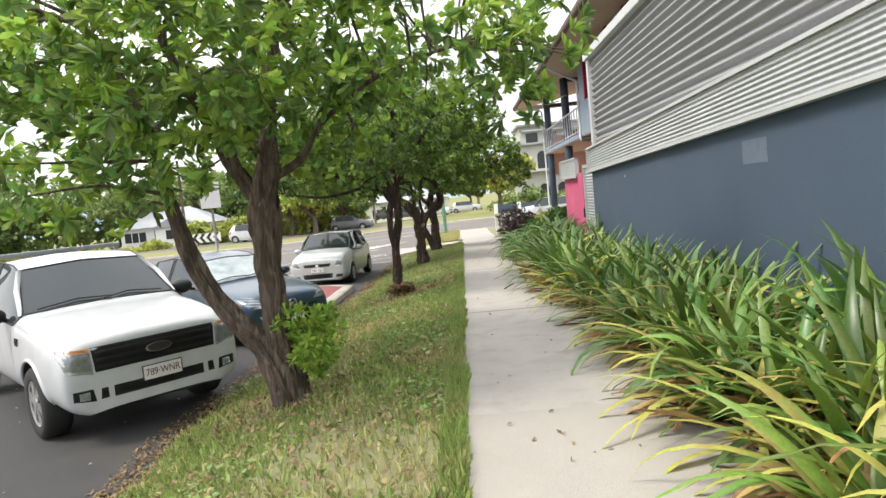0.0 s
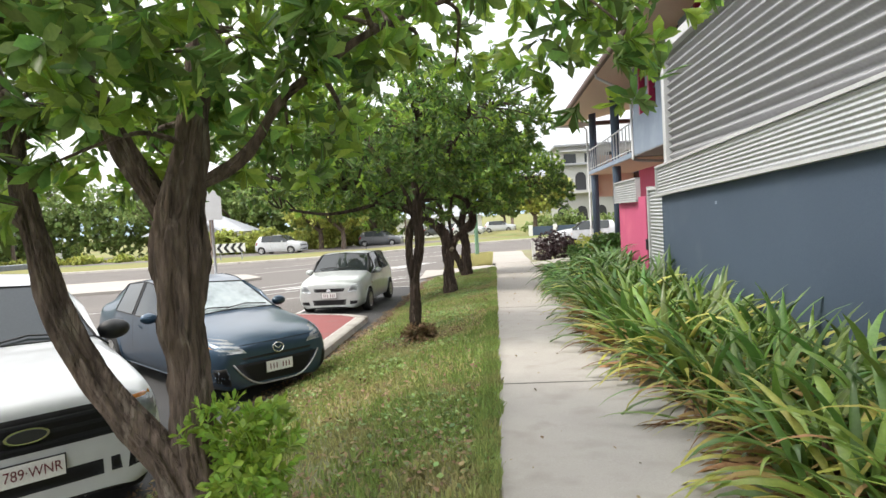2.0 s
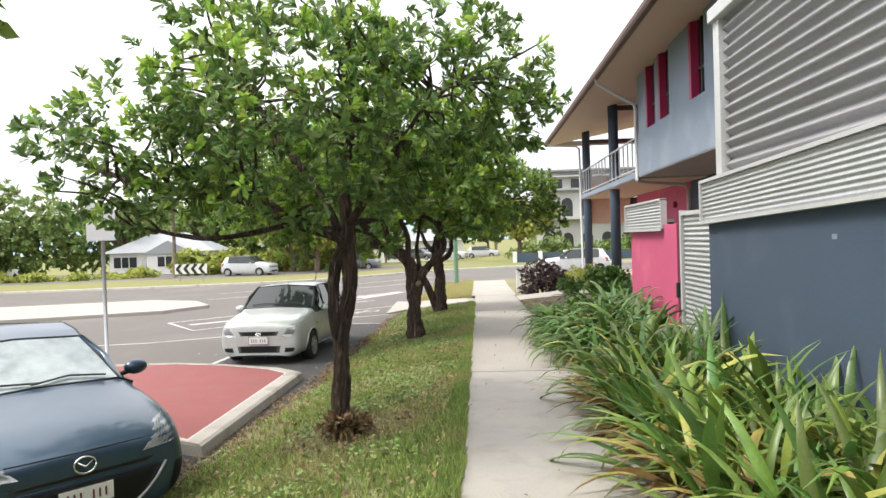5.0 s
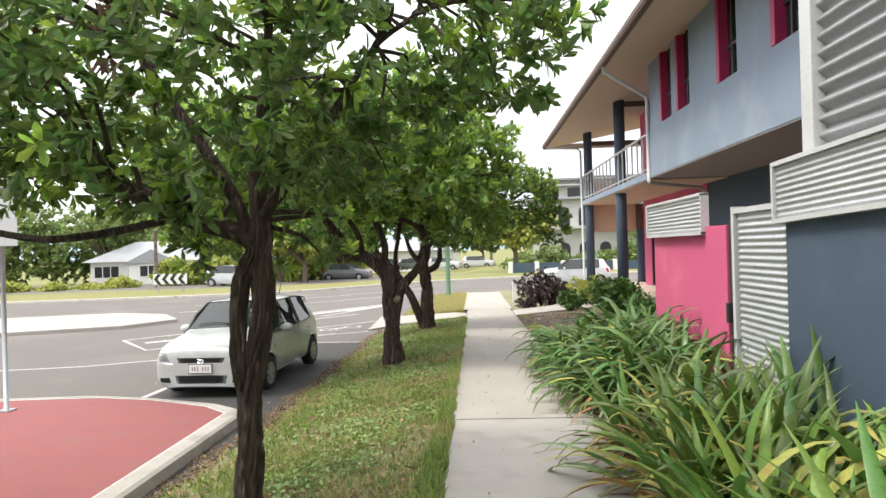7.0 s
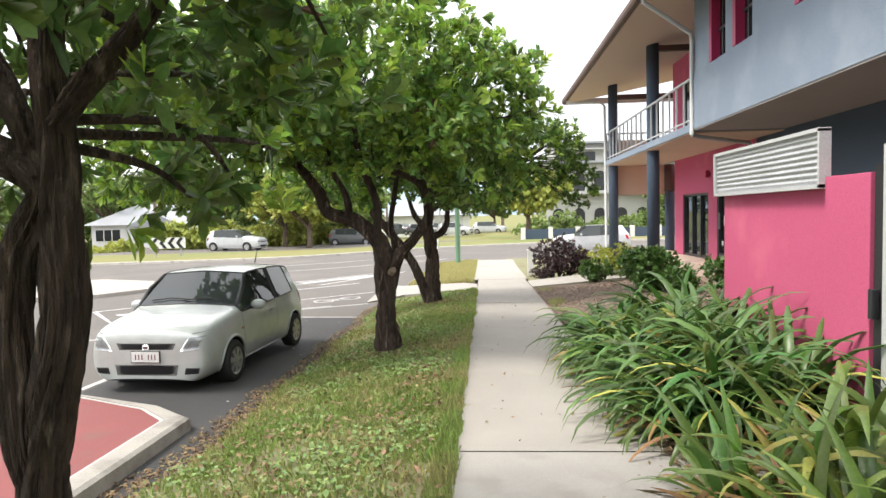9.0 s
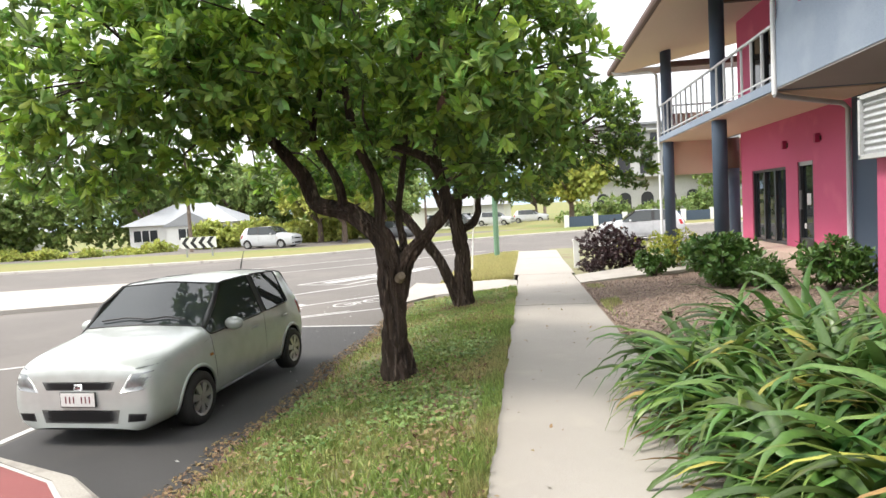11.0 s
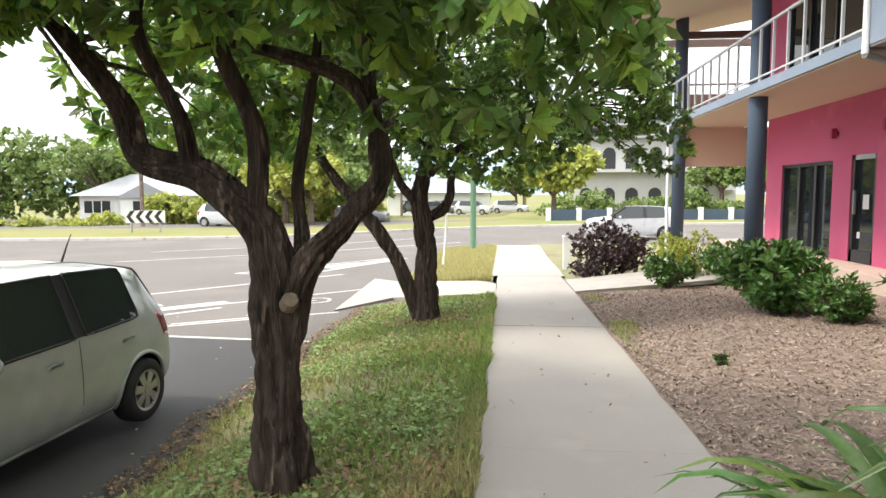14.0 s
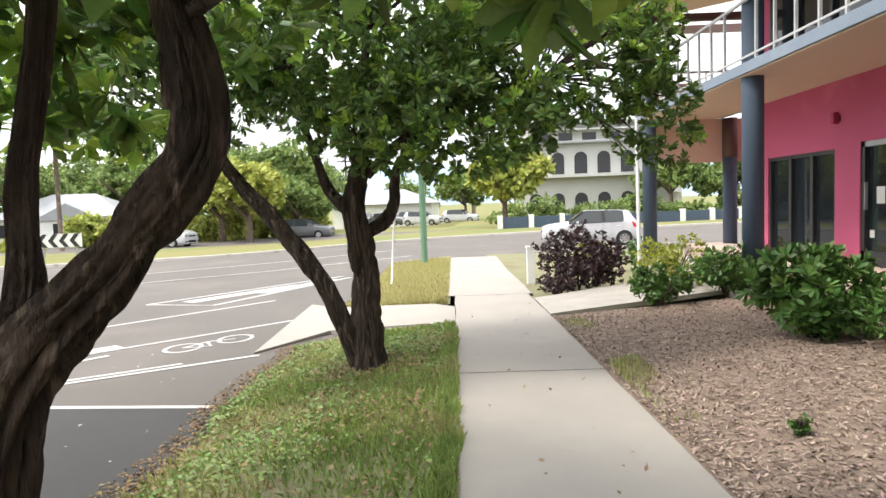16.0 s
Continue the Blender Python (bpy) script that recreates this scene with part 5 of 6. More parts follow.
# ---- far things ----
def far_tree(name, label, seed, h, r, material, tips=420):
    t = thing(name, label, "tree", None, "far trees")
    g = random.Random(seed)
    bm = bmesh.new()
    P, Rr = smooth_line([(0, 0, -0.5), (0.1, 0, h * 0.25), (-0.1, 0.1, h * 0.5), (0, 0, h * 0.75)], [0.28, 0.2, 0.15, 0.05], 4)
    tube(bm, P, Rr, 8)
    for k in range(6):
        a = g.uniform(0, 6.28)
        P, Rr = smooth_line([(0, 0, h * 0.3), (math.cos(a) * r * 0.4, math.sin(a) * r * 0.4, h * 0.5), (math.cos(a) * r * 0.8, math.sin(a) * r * 0.8, h * g.uniform(0.55, 0.75))], [0.12, 0.09, 0.03], 3)
        tube(bm, P, Rr, 6, cap=False)
    part("trunk", bm, M["bark_pale"], t, smooth=True)
    el = [((g.uniform(-0.5, 0.5) * r, g.uniform(-0.5, 0.5) * r, h * g.uniform(0.5, 0.8)), (r * g.uniform(0.4, 0.62), r * g.uniform(0.4, 0.62), h * g.uniform(0.14, 0.22))) for _ in range(9)]
    p, d = lumps(el, tips * 2, seed, 0.3)
    leaf_mesh("crown", p, d, 0.5, 0.26, material, t, seed + 1, per=9, twig=0.35)
    return t


def far_z(x, y):
    return -0.95 if x > 0 else -1.0 - 0.02 * max(0, y - 58)


protos = [far_tree("far_tree", "broad green tree across the road", 301, 7, 4.2, M["far_leaf"]), far_tree("far_tree", "tall green tree across the road", 302, 9, 4.0, M["far_leaf"]),
          far_tree("far_tree", "bright yellow-green tree across the road", 303, 6, 3.2, M["far_leaf_yellow"]), far_tree("far_tree", "dark leafy tree behind the houses", 304, 11, 5.5, M["far_leaf"])]
g = random.Random(5)
SPOTS = [(-47, 62, 3), (-48, 50, 0), (-52, 57, 3), (-38, 74, 3), (-60, 66, 3), (-33, 84, 1), (-22, 88, 3), (-14, 74, 1), (-12.5, 70, 0), (-16, 92, 3), (-7, 150, 0), (-17.5, 66, 2), (-14.5, 63, 2),
         (-20, 78, 1), (1.5, 100, 0), (4.4, 75, 2), (22, 84, 1), (27, 84, 0), (34, 82, 3), (42, 88, 1), (52, 92, 3), (66, 96, 3), (-75, 60, 3), (-95, 70, 3), (-70, 85, 3), (-9, 140, 3), (4, 150, 1), (26, 105, 1), (30, 74, 2), (-28, 96, 3), (-45, 95, 3)]
for i, (x, y, k) in enumerate(SPOTS):
    s = g.uniform(0.8, 1.15)
    m = Matrix.Translation((x, y, far_z(x, y))) @ pose(0, 0, 0, 0, 0, g.uniform(0, 360)) @ Matrix.Scale(s, 4)
    first = [j for j, q in enumerate(SPOTS) if q[2] == k][0] == i
    if first:
        protos[k].matrix_world = m
    else:
        c = copy_thing(protos[k], m)
        c.scale = (s, s, s)


def hedge(name, label, line, h, w, material, seed, count):
    """A ragged band of bushes along a line."""
    t = thing(name, label, "hedge", kind="stuff")
    gg = random.Random(seed)
    el = []
    for (xa, ya), (xb, yb) in zip(line, line[1:]):
        n = max(2, int(math.hypot(xb - xa, yb - ya) / (w * 0.8)))
        for i in range(n):
            u = i / n
            hh = h * gg.uniform(0.6, 1.2)
            el.append(((xa + (xb - xa) * u + gg.uniform(-1, 1), ya + (yb - ya) * u + gg.uniform(-1, 1), -1.2 + hh * 0.5), (w * gg.uniform(0.6, 1.0), w * 0.7, hh * 0.55)))
    p, d = lumps(el, count, seed, 0.25)
    leaf_mesh("foliage", p, d, 0.3 + h * 0.045, 0.15 + h * 0.025, material, t, seed + 1, per=8, twig=0.3)
    return t


hedge("tall_grass", "tall yellow-green grass and bushes below the cottage", [(-58, 57), (-36, 60), (-28, 62)], 0.9, 1.6, M["far_leaf_yellow"], 401, 2600)
hedge("hedge", "bright green bushes beside the cottage", [(-26, 64), (-17, 68), (-11, 72)], 2.4, 2.2, M["far_leaf_yellow"], 402, 2000)
hedge("tree_belt", "dense belt of green trees behind the cottage", [(-80, 70), (-55, 78), (-30, 86), (-14, 98)], 8, 5, M["far_leaf"], 403, 5200)
hedge("tree_belt", "dense green garden trees behind the fence", [(5, 84), (14, 80), (30, 82), (60, 92)], 2.6, 2.2, M["far_leaf"], 404, 3000)
hedge("roadside_trees", "big green trees at the roadside far off", [(-75, 48), (-55, 52), (-44, 56)], 7.5, 4.5, M["far_leaf"], 405, 3600)


def gable_house(name, label, x, y, z, w, d, h, roof_h, turn, wall_mat, wins, parts_seed=0, verandah=True):
    t = thing(name, label, "house", pose(x, y, z, 0, 0, turn))
    part("wall", boxed(-w / 2, w / 2, 0, d, -2, h), wall_mat, t)
    bm = bmesh.new()
    o = 0.6
    v = [bm.verts.new(c) for c in ((-w / 2 - o, -o, h - 0.1), (w / 2 + o, -o, h - 0.1), (w / 2 + o, d + o, h - 0.1), (-w / 2 - o, d + o, h - 0.1), (-w * 0.18, d * 0.45, h + roof_h), (w * 0.18, d * 0.45, h + roof_h))]
    for f in ((0, 1, 5, 4), (1, 2, 5), (2, 3, 4, 5), (3, 0, 4), (0, 3, 2, 1)):
        bm.faces.new([v[i] for i in f])
    bmesh.ops.recalc_face_normals(bm, faces=bm.faces)
    part("roof", bm, M["roof"], t)
    if verandah:
        bm = bmesh.new()
        gx, gw = w * 0.12, w * 0.26
        v = [bm.verts.new(c) for c in ((gx - gw, -1.4, h - 0.3), (gx + gw, -1.4, h - 0.3), (gx, -1.4, h + roof_h * 0.55), (gx - gw, d * 0.4, h - 0.3), (gx + gw, d * 0.4, h - 0.3), (gx, d * 0.4, h + roof_h * 0.55))]
        for f in ((0, 2, 5, 3), (2, 1, 4, 5), (0, 1, 2)):
            bm.faces.new([v[i] for i in f])
        part("gable", bm, M["roof"], t)
        part("bay", boxed(gx - gw * 0.85, gx + gw * 0.85, -1.2, 0, -2, h - 0.3), wall_mat, t)
    for wx, wy, ww, z0, z1 in wins:
        win = part("window", boxed(wx, wx + ww, wy - 0.06, wy - 0.02, z0, z1), M["glass"], t)
        part("frame", boxed(wx - 0.06, wx + ww + 0.06, wy - 0.04, wy - 0.01, z0 - 0.08, z1 + 0.08), M["white_paint"], win)
        for k in range(1, max(2, int(ww / 0.6))):
            part("glazing_bar", boxed(wx + ww * k / max(2, int(ww / 0.6)) - 0.04, wx + ww * k / max(2, int(ww / 0.6)) + 0.04, wy - 0.09, wy - 0.06, z0, z1), M["white_paint"], win)
    return t


gable_house("weatherboard_house", "white weatherboard cottage with grey gabled roof", -32.3, 70, -1.15, 9.8, 8, 2.5, 1.9, 10, M["white_paint"],
            [(-4.5, 0, 2.2, 0.9, 1.95), (-1.4, 0, 1.0, 0.5, 2.0), (0.1, -1.2, 2.2, 0.95, 1.95), (3.7, 0, 0.8, 0.9, 1.95)])
gable_house("far_house", "pale house with low roof among trees", -62, 78, -2, 12, 8, 3, 1.6, 20, M["white_paint"], [(-4, 0, 2, 1, 2.2), (1, 0, 2, 1, 2.2)], verandah=False)
gable_house("far_house", "white far house behind the trees", -10, 108, -2, 14, 9, 3.6, 2, -5, M["white_paint"], [(-5, 0, 2, 1, 2.4), (0, 0, 2, 1, 2.4)], verandah=False)

# white arched villa and dark panelled fence across the side street
villa = thing("villa", "white three-storey villa with dark arched openings", "house", pose(14.5, 90, -1.0, 0, 0, -6))
part("wall", boxed(-7, 9, 0, 8, 0, 8.4), M["villa_render"], villa)
part("roof", boxed(-7.5, 9.5, -0.7, 8.6, 8.4, 8.7, bevel=0.05), M["roof"], villa)
part("balcony", boxed(-6.8, 9.0, -1.1, 0, 4.7, 5.0), M["villa_render"], villa)
for i in range(6):
    for lev, z in enumerate((0.6, 5.1)):
        x = -6.0 + i * 2.5
        bm = bmesh.new()
        pts = [(x, z), (x + 1.4, z), (x + 1.4, z + 1.7)] + [(x + 0.7 + 0.7 * math.cos(a), z + 1.7 + 0.7 * math.sin(a)) for a in [math.pi * k / 8 for k in range(1, 8)]] + [(x, z + 1.7)]
        fr = [bm.verts.new((a, -0.03, b)) for a, b in pts]
        bk = [bm.verts.new((a, 0.02, b)) for a, b in pts]
        bm.faces.new(fr)
        for k in range(len(pts)):
            bm.faces.new((fr[k], fr[(k + 1) % len(pts)], bk[(k + 1) % len(pts)], bk[k]))
        bmesh.ops.recalc_face_normals(bm, faces=bm.faces)
        part("arched_window", bm, M["dark_metal"], villa)
apartment = thing("apartment_building", "pale multi-storey apartment block with balconies", "building", pose(19, 112, -1, 0, 0, 0))
part("wall", boxed(-8, 14, 0, 10, 0, 13), M["villa_render"], apartment)
part("roof", boxed(-8.6, 14.6, -1.2, 10.6, 13, 13.3), M["roof"], apartment)
for lev in range(4):
    part("balcony", boxed(-7.6, 13.6, -1.2, 0, 2.8 + lev * 3.1, 3.0 + lev * 3.1), M["white_trim"], apartment)
    for i in range(6):
        part("window", boxed(-7 + i * 3.4, -5 + i * 3.4, -0.04, 0.02, 0.7 + lev * 3.1, 2.5 + lev * 3.1), M["glass"], apartment)

fence = thing("panel_fence", "dark panelled fence with white posts along the side street", "fence")
fx0, fx1, fy0, fy1 = 3.6, 46.0, 69.0, 74.0
n = 17
for i in range(n + 1):
    t = i / n
    x, y = fx0 + (fx1 - fx0) * t, fy0 + (fy1 - fy0) * t
    part("post", boxed(x - 0.2, x + 0.2, y - 0.2, y + 0.2, -1.1, 0.2, bevel=0.02), M["white_paint"], fence)
    if i < n:
        x2, y2 = fx0 + (fx1 - fx0) * (i + 1) / n, fy0 + (fy1 - fy0) * (i + 1) / n
        bm = bmesh.new()
        vs = [bm.verts.new(c) for c in ((x, y, -0.85), (x2, y2, -0.85), (x2, y2, 0.05), (x, y, 0.05), (x, y + 0.08, -0.85), (x2, y2 + 0.08, -0.85), (x2, y2 + 0.08, 0.05), (x, y + 0.08, 0.05))]
        for f in ((0, 1, 2, 3), (7, 6, 5, 4), (0, 4, 5, 1), (3, 2, 6, 7)):
            bm.faces.new([vs[k] for k in f])
        part("panel", bm, M["render_blue"], fence)

# poles and signs
def cyl(bm, p, q, r, sides=16):
    return tube(bm, [p, q], r, sides)


pole = thing("street_pole", "pale green painted steel street pole", "pole", pose(-1.15, 40.5, road_z(40) + 0.05))
bm = bmesh.new()
tube(bm, [(0, 0, -0.3), (0, 0, 0.05), (0, 0, 7.2)], [0.13, 0.12, 0.1], 18)
part("shaft", bm, M["green_pole"], pole, smooth=True)
bm = bmesh.new()
tube(bm, [(0, 0, -0.02), (0, 0, 0.06)], 0.2, 18)
part("base_flange", bm, M["green_pole"], pole)
marker = thing("marker_post", "thin leaning white marker post on the verge", "post", pose(-1.75, 34.4, far_z(1, 0) + 0.1, 0, 3, 0))
bm = bmesh.new()
tube(bm, [(0, 0, -0.1), (0.03, 0, 1.2), (0.08, 0, 2.6)], [0.03, 0.028, 0.025], 8)
part("shaft", bm, M["white_paint"], marker, smooth=True)
sign = thing("parking_sign", "grey steel sign pole with blank white sign back", "sign", pose(-6.45, 16.65, road_z(16.6) + 0.13))
bm = bmesh.new()
tube(bm, [(0, 0, 0), (0, 0, 3.15)], 0.032, 14)
part("pole", bm, M["steel"], sign, smooth=True)
part("base_plate", boxed(-0.09, 0.09, -0.09, 0.09, -0.005, 0.025, bevel=0.005), M["steel"], sign)
part("sign_board", boxed(-0.26, 0.26, -0.05, -0.036, 2.32, 2.98, bevel=0.004), M["white_trim"], sign)
for z in (2.45, 2.85):
    part("clamp", boxed(-0.05, 0.05, -0.036, 0.04, z, z + 0.04), M["steel"], sign)
chevron = thing("chevron_sign", "black and white chevron road sign on posts", "sign", pose(-20.3, 50.5, -0.8, 0, 0, 8))
part("board", boxed(-1.1, 1.1, 0, 0.05, 0.55, 1.25), M["white_paint"], chevron)
for k in range(4):
    bm = bmesh.new()
    x = -1.05 + k * 0.52
    vs = [bm.verts.new((a, -0.012, b)) for a, b in ((x + 0.26, 1.24), (x + 0.5, 1.24), (x + 0.24, 0.9), (x + 0.5, 0.56), (x + 0.26, 0.56), (x, 0.9))]
    bm.faces.new((vs[0], vs[5], vs[2], vs[1]))
    bm.faces.new((vs[5], vs[4], vs[3], vs[2]))
    part("chevron", bm, M["black"], chevron)
for x in (-0.8, 0.8):
    part("post", boxed(x - 0.04, x + 0.04, 0.05, 0.13, -0.3, 1.2), M["steel"], chevron)
for x, y, h in ((-26, 60, 8.5), (-13.5, 100, 9), (3.0, 110, 9)):
    up = thing("power_pole", "weathered wooden power pole", "pole", pose(x, y, -1.3), "power poles")
    bm = bmesh.new()
    tube(bm, [(0, 0, -0.3), (0, 0, h)], [0.16, 0.11], 12)
    part("shaft", bm, M["bark_pale"], up, smooth=True)
    part("crossarm", boxed(-1.1, 1.1, -0.05, 0.05, h - 0.7, h - 0.58), M["bark_pale"], up)
bollard = thing("white_bollard", "short square white post beside purple shrub", "post", pose(1.75, 33.4, path_z(33.4) - 0.03))
part("shaft", boxed(-0.09, 0.09, -0.09, 0.09, -0.05, 0.85, bevel=0.01), M["white_paint"], bollard)
part("cap", boxed(-0.11, 0.11, -0.11, 0.11, 0.85, 0.9, bevel=0.01), M["white_paint"], bollard)

# ---- vehicles ----
from mathutils.bvhtree import BVHTree

M["paint_white"] = mat("white_car_paint", (0.52, 0.535, 0.555), (0.5, 0.515, 0.535), 2, 0.28, coat=0.7, fine=5)
M["paint_pale"] = mat("pale_silver_green_car_paint", (0.48, 0.51, 0.495), (0.45, 0.48, 0.465), 2, 0.3, metal=0.15, coat=0.6, fine=5)
M["paint_blue"] = mat("steel_blue_car_paint", (0.034, 0.066, 0.108), (0.03, 0.06, 0.1), 2, 0.34, metal=0.35, coat=0.5, fine=5)
M["paint_grey"] = mat("grey_car_paint", (0.12, 0.125, 0.135), (0.1, 0.105, 0.11), 2, 0.3, coat=0.7)
M["car_glass"] = glass_mat("car_glass", (0.035, 0.042, 0.045), 0.02)
M["shaded_glass"] = mat("windscreen_with_silver_shade", (0.36, 0.42, 0.42), (0.1, 0.14, 0.15), 2.6, 0.12, coat=1.0, fine=6)
M["tyre"] = mat("tyre_rubber", (0.022, 0.022, 0.023), (0.03, 0.029, 0.028), 9, 0.85, 0.2, 60)
M["rim"] = mat("silver_rim", (0.5, 0.5, 0.5), (0.42, 0.42, 0.42), 6, 0.35, metal=0.7)
M["lens"] = mat("clear_headlight", (0.55, 0.57, 0.58), (0.35, 0.37, 0.38), 9, 0.08, metal=0.4, coat=1.0, fine=25)
M["amber"] = mat("amber_indicator", (0.62, 0.26, 0.05), (0.55, 0.2, 0.04), 9, 0.15, coat=1.0)
M["red_lamp"] = mat("red_tail_lamp", (0.45, 0.02, 0.02), (0.36, 0.015, 0.015), 9, 0.12, coat=1.0)
M["chrome"] = mat("chrome", (0.75, 0.75, 0.76), (0.7, 0.7, 0.7), 9, 0.1, metal=1.0)
M["plate_white"] = mat("number_plate", (0.75, 0.74, 0.72), (0.7, 0.69, 0.68), 9, 0.5)
M["plate_ink"] = mat("number_plate_ink", (0.14, 0.02, 0.03), (0.12, 0.02, 0.03), 9, 0.6)


def evaluated(ob):
    return bpy.data.meshes.new_from_object(ob.evaluated_get(bpy.context.evaluated_depsgraph_get()))


def car_shell(stations, glass_rows, front_glass, rear_glass, wheels, wheel_r, level=3):
    """A smooth shell lofted over stations; returns a mesh with material numbers 0 paint, 1 windscreen, 2 side glass, 3 rear glass, 4 dark."""
    bm = bmesh.new()
    rings = []
    for y, zl, w1, w2, z2, w3, z3, w4, z4, z5 in stations:
        half = [(w1 * 0.8, zl), (w1, zl + 0.07), (w2, z2), (w3, z3), (w4, z4)]
        pts = [(0, zl)] + half + [(0, z5)] + [(-x, z) for x, z in half[::-1]]
        rings.append([bm.verts.new((x, y, z)) for x, z in pts])
    n = len(rings[0])
    for i in range(len(rings) - 1):
        for k in range(n):
            f = bm.faces.new((rings[i][k], rings[i][(k + 1) % n], rings[i + 1][(k + 1) % n], rings[i + 1][k]))
            band = k if k < 6 else 11 - k
            f.material_index = 4 if band == 0 else 0
            if band == 4 and i in glass_rows:
                f.material_index = 2
            if band == 4 and glass_rows[0] < i < glass_rows[-1] and i not in glass_rows:
                f.material_index = 4
            if band == 5 and i == front_glass:
                f.material_index = 1
            if band == 5 and i == rear_glass:
                f.material_index = 3
    bm.faces.new(rings[0])
    bm.faces.new(rings[-1][::-1])
    bmesh.ops.recalc_face_normals(bm, faces=bm.faces)
    crease = bm.edges.layers.float.get("crease_edge") or bm.edges.layers.float.new("crease_edge")
    for e in bm.edges:
        if len({f.material_index for f in e.link_faces}) > 1:
            e[crease] = 1.0
    corner = bm.verts.layers.float.get("crease_vert") or bm.verts.layers.float.new("crease_vert")
    for v in bm.verts:
        if any(f.material_index in (1, 2, 3) for f in v.link_faces):
            v[corner] = 0.8
    me = bpy.data.meshes.new("shell")
    bm.to_mesh(me)
    bm.free()
    ob = new("shell", me)
    s = ob.modifiers.new("s", "SUBSURF")
    s.levels = s.render_levels = level
    cutters = []
    bm = bmesh.new()
    for y in wheels:
        for sx in (-1, 1):
            tube(bm, [(sx * 0.52, y, wheel_r), (sx * 1.3, y, wheel_r)], wheel_r * 1.16, 28)
    bmesh.ops.recalc_face_normals(bm, faces=bm.faces)
    for f in bm.faces:
        f.material_index = 4
    cme = bpy.data.meshes.new("cutter")
    bm.to_mesh(cme)
    bm.free()
    cut = new("cutter", cme)
    b = ob.modifiers.new("b", "BOOLEAN")
    b.operation, b.object = "DIFFERENCE", cut
    for m in (ob.data, cut.data):
        for k in ("paint_white", "car_glass", "car_glass", "car_glass", "black"):
            m.materials.append(M[k])
    out = evaluated(ob)
    bpy.data.objects.remove(ob)
    bpy.data.objects.remove(cut)
    return out


def split_shell(me, parent, mats):
    names = ("body", "windscreen", "side_window", "rear_window", "underbody")
    made = {}
    for i, nm in enumerate(names):
        bm = bmesh.new()
        bm.from_mesh(me)
        bmesh.ops.delete(bm, geom=[f for f in bm.faces if f.material_index != i], context="FACES")
        if not bm.faces:
            bm.free()
            continue
        groups = [None]
        if i == 2:
            groups = [1, -1]
        for s in groups:
            b2 = bm.copy()
            if s:
                bmesh.ops.delete(b2, geom=[f for f in b2.faces if f.calc_center_median().x * s < 0], context="FACES")
            for f in b2.faces:
                f.material_index = 0
                f.smooth = True
            made[nm] = part(nm, b2, mats[i], parent)
            if i in (1, 2, 3):
                seal(made[nm])
        bm.free()
    return made


def seal(ob, radius=0.011):
    """A black rubber seal round each edge loop of a pane."""
    bm = bmesh.new()
    bm.from_mesh(ob.data)
    bmesh.ops.remove_doubles(bm, verts=bm.verts, dist=0.0004)
    left = {e for e in bm.edges if len(e.link_faces) == 1}
    out = bmesh.new()
    while left:
        e = left.pop()
        line = [e.verts[0], e.verts[1]]
        while True:
            step = [f for f in line[-1].link_edges if f in left]
            if not step:
                break
            left.discard(step[0])
            line.append(step[0].other_vert(line[-1]))
        if len(line) > 6:
            tube(out, [v.co for v in line], radius, 6)
    bmesh.ops.recalc_face_normals(out, faces=out.faces)
    bm.free()
    return part("window_seal", out, M["black"], ob, smooth=True)


def arch_lip(bvh, t, y, r, material):
    """A rolled lip round each wheel arch."""
    for s in (-1, 1):
        line = []
        for k in range(25):
            a = math.pi * (-0.06 + 1.12 * k / 24)
            p = Vector((3 * s, y + r * 1.2 * math.cos(a), r + r * 1.2 * math.sin(a)))
            hit = bvh.ray_cast(p, Vector((-s, 0, 0)))[0]
            if hit is not None and abs(hit.x) > 0.6:
                line.append(hit)
        bm = bmesh.new()
        tube(bm, line, 0.019, 8)
        bmesh.ops.recalc_face_normals(bm, faces=bm.faces)
        part("arch_lip", bm, material, t, smooth=True)


def patch(bvh, quad, side, lift, material, name, parent, n=8, m=5, label=""):
    """A piece laid on the body: corners in front view (x, z) or, with side +1 or -1, in side view (y, z)."""
    bm = bmesh.new()
    grid = []
    for j in range(m + 1):
        row = []
        for i in range(n + 1):
            u, v = i / n, j / m
            a = [quad[0][k] * (1 - u) + quad[1][k] * u for k in (0, 1)]
            b = [quad[3][k] * (1 - u) + quad[2][k] * u for k in (0, 1)]
            p = [a[k] * (1 - v) + b[k] * v for k in (0, 1)]
            if side == 0:
                o, d = Vector((p[0], -3, p[1])), Vector((0, 1, 0))
            elif side == 2:
                o, d = Vector((p[0], 9, p[1])), Vector((0, -1, 0))
            else:
                o, d = Vector((3 * side, p[0], p[1])), Vector((-side, 0, 0))
            hit = bvh.ray_cast(o, d)[0]
            if hit is None:
                hit = bvh.find_nearest(Vector((p[0], 0, p[1])) if side == 0 else o + d * 2)[0]
            edge = i in (0, n) or j in (0, m)
            row.append((hit - d * (lift if not edge else lift * 0.35), hit + d * 0.012, edge))
        grid.append(row)
    top = [[bm.verts.new(c[0]) for c in row] for row in grid]
    for j in range(m):
        for i in range(n):
            bm.faces.new((top[j][i], top[j][i + 1], top[j + 1][i + 1], top[j + 1][i]))
    bmesh.ops.solidify(bm, geom=bm.faces[:], thickness=0.008)
    bmesh.ops.recalc_face_normals(bm, faces=bm.faces)
    return part(name, bm, material, parent, label, smooth=True)


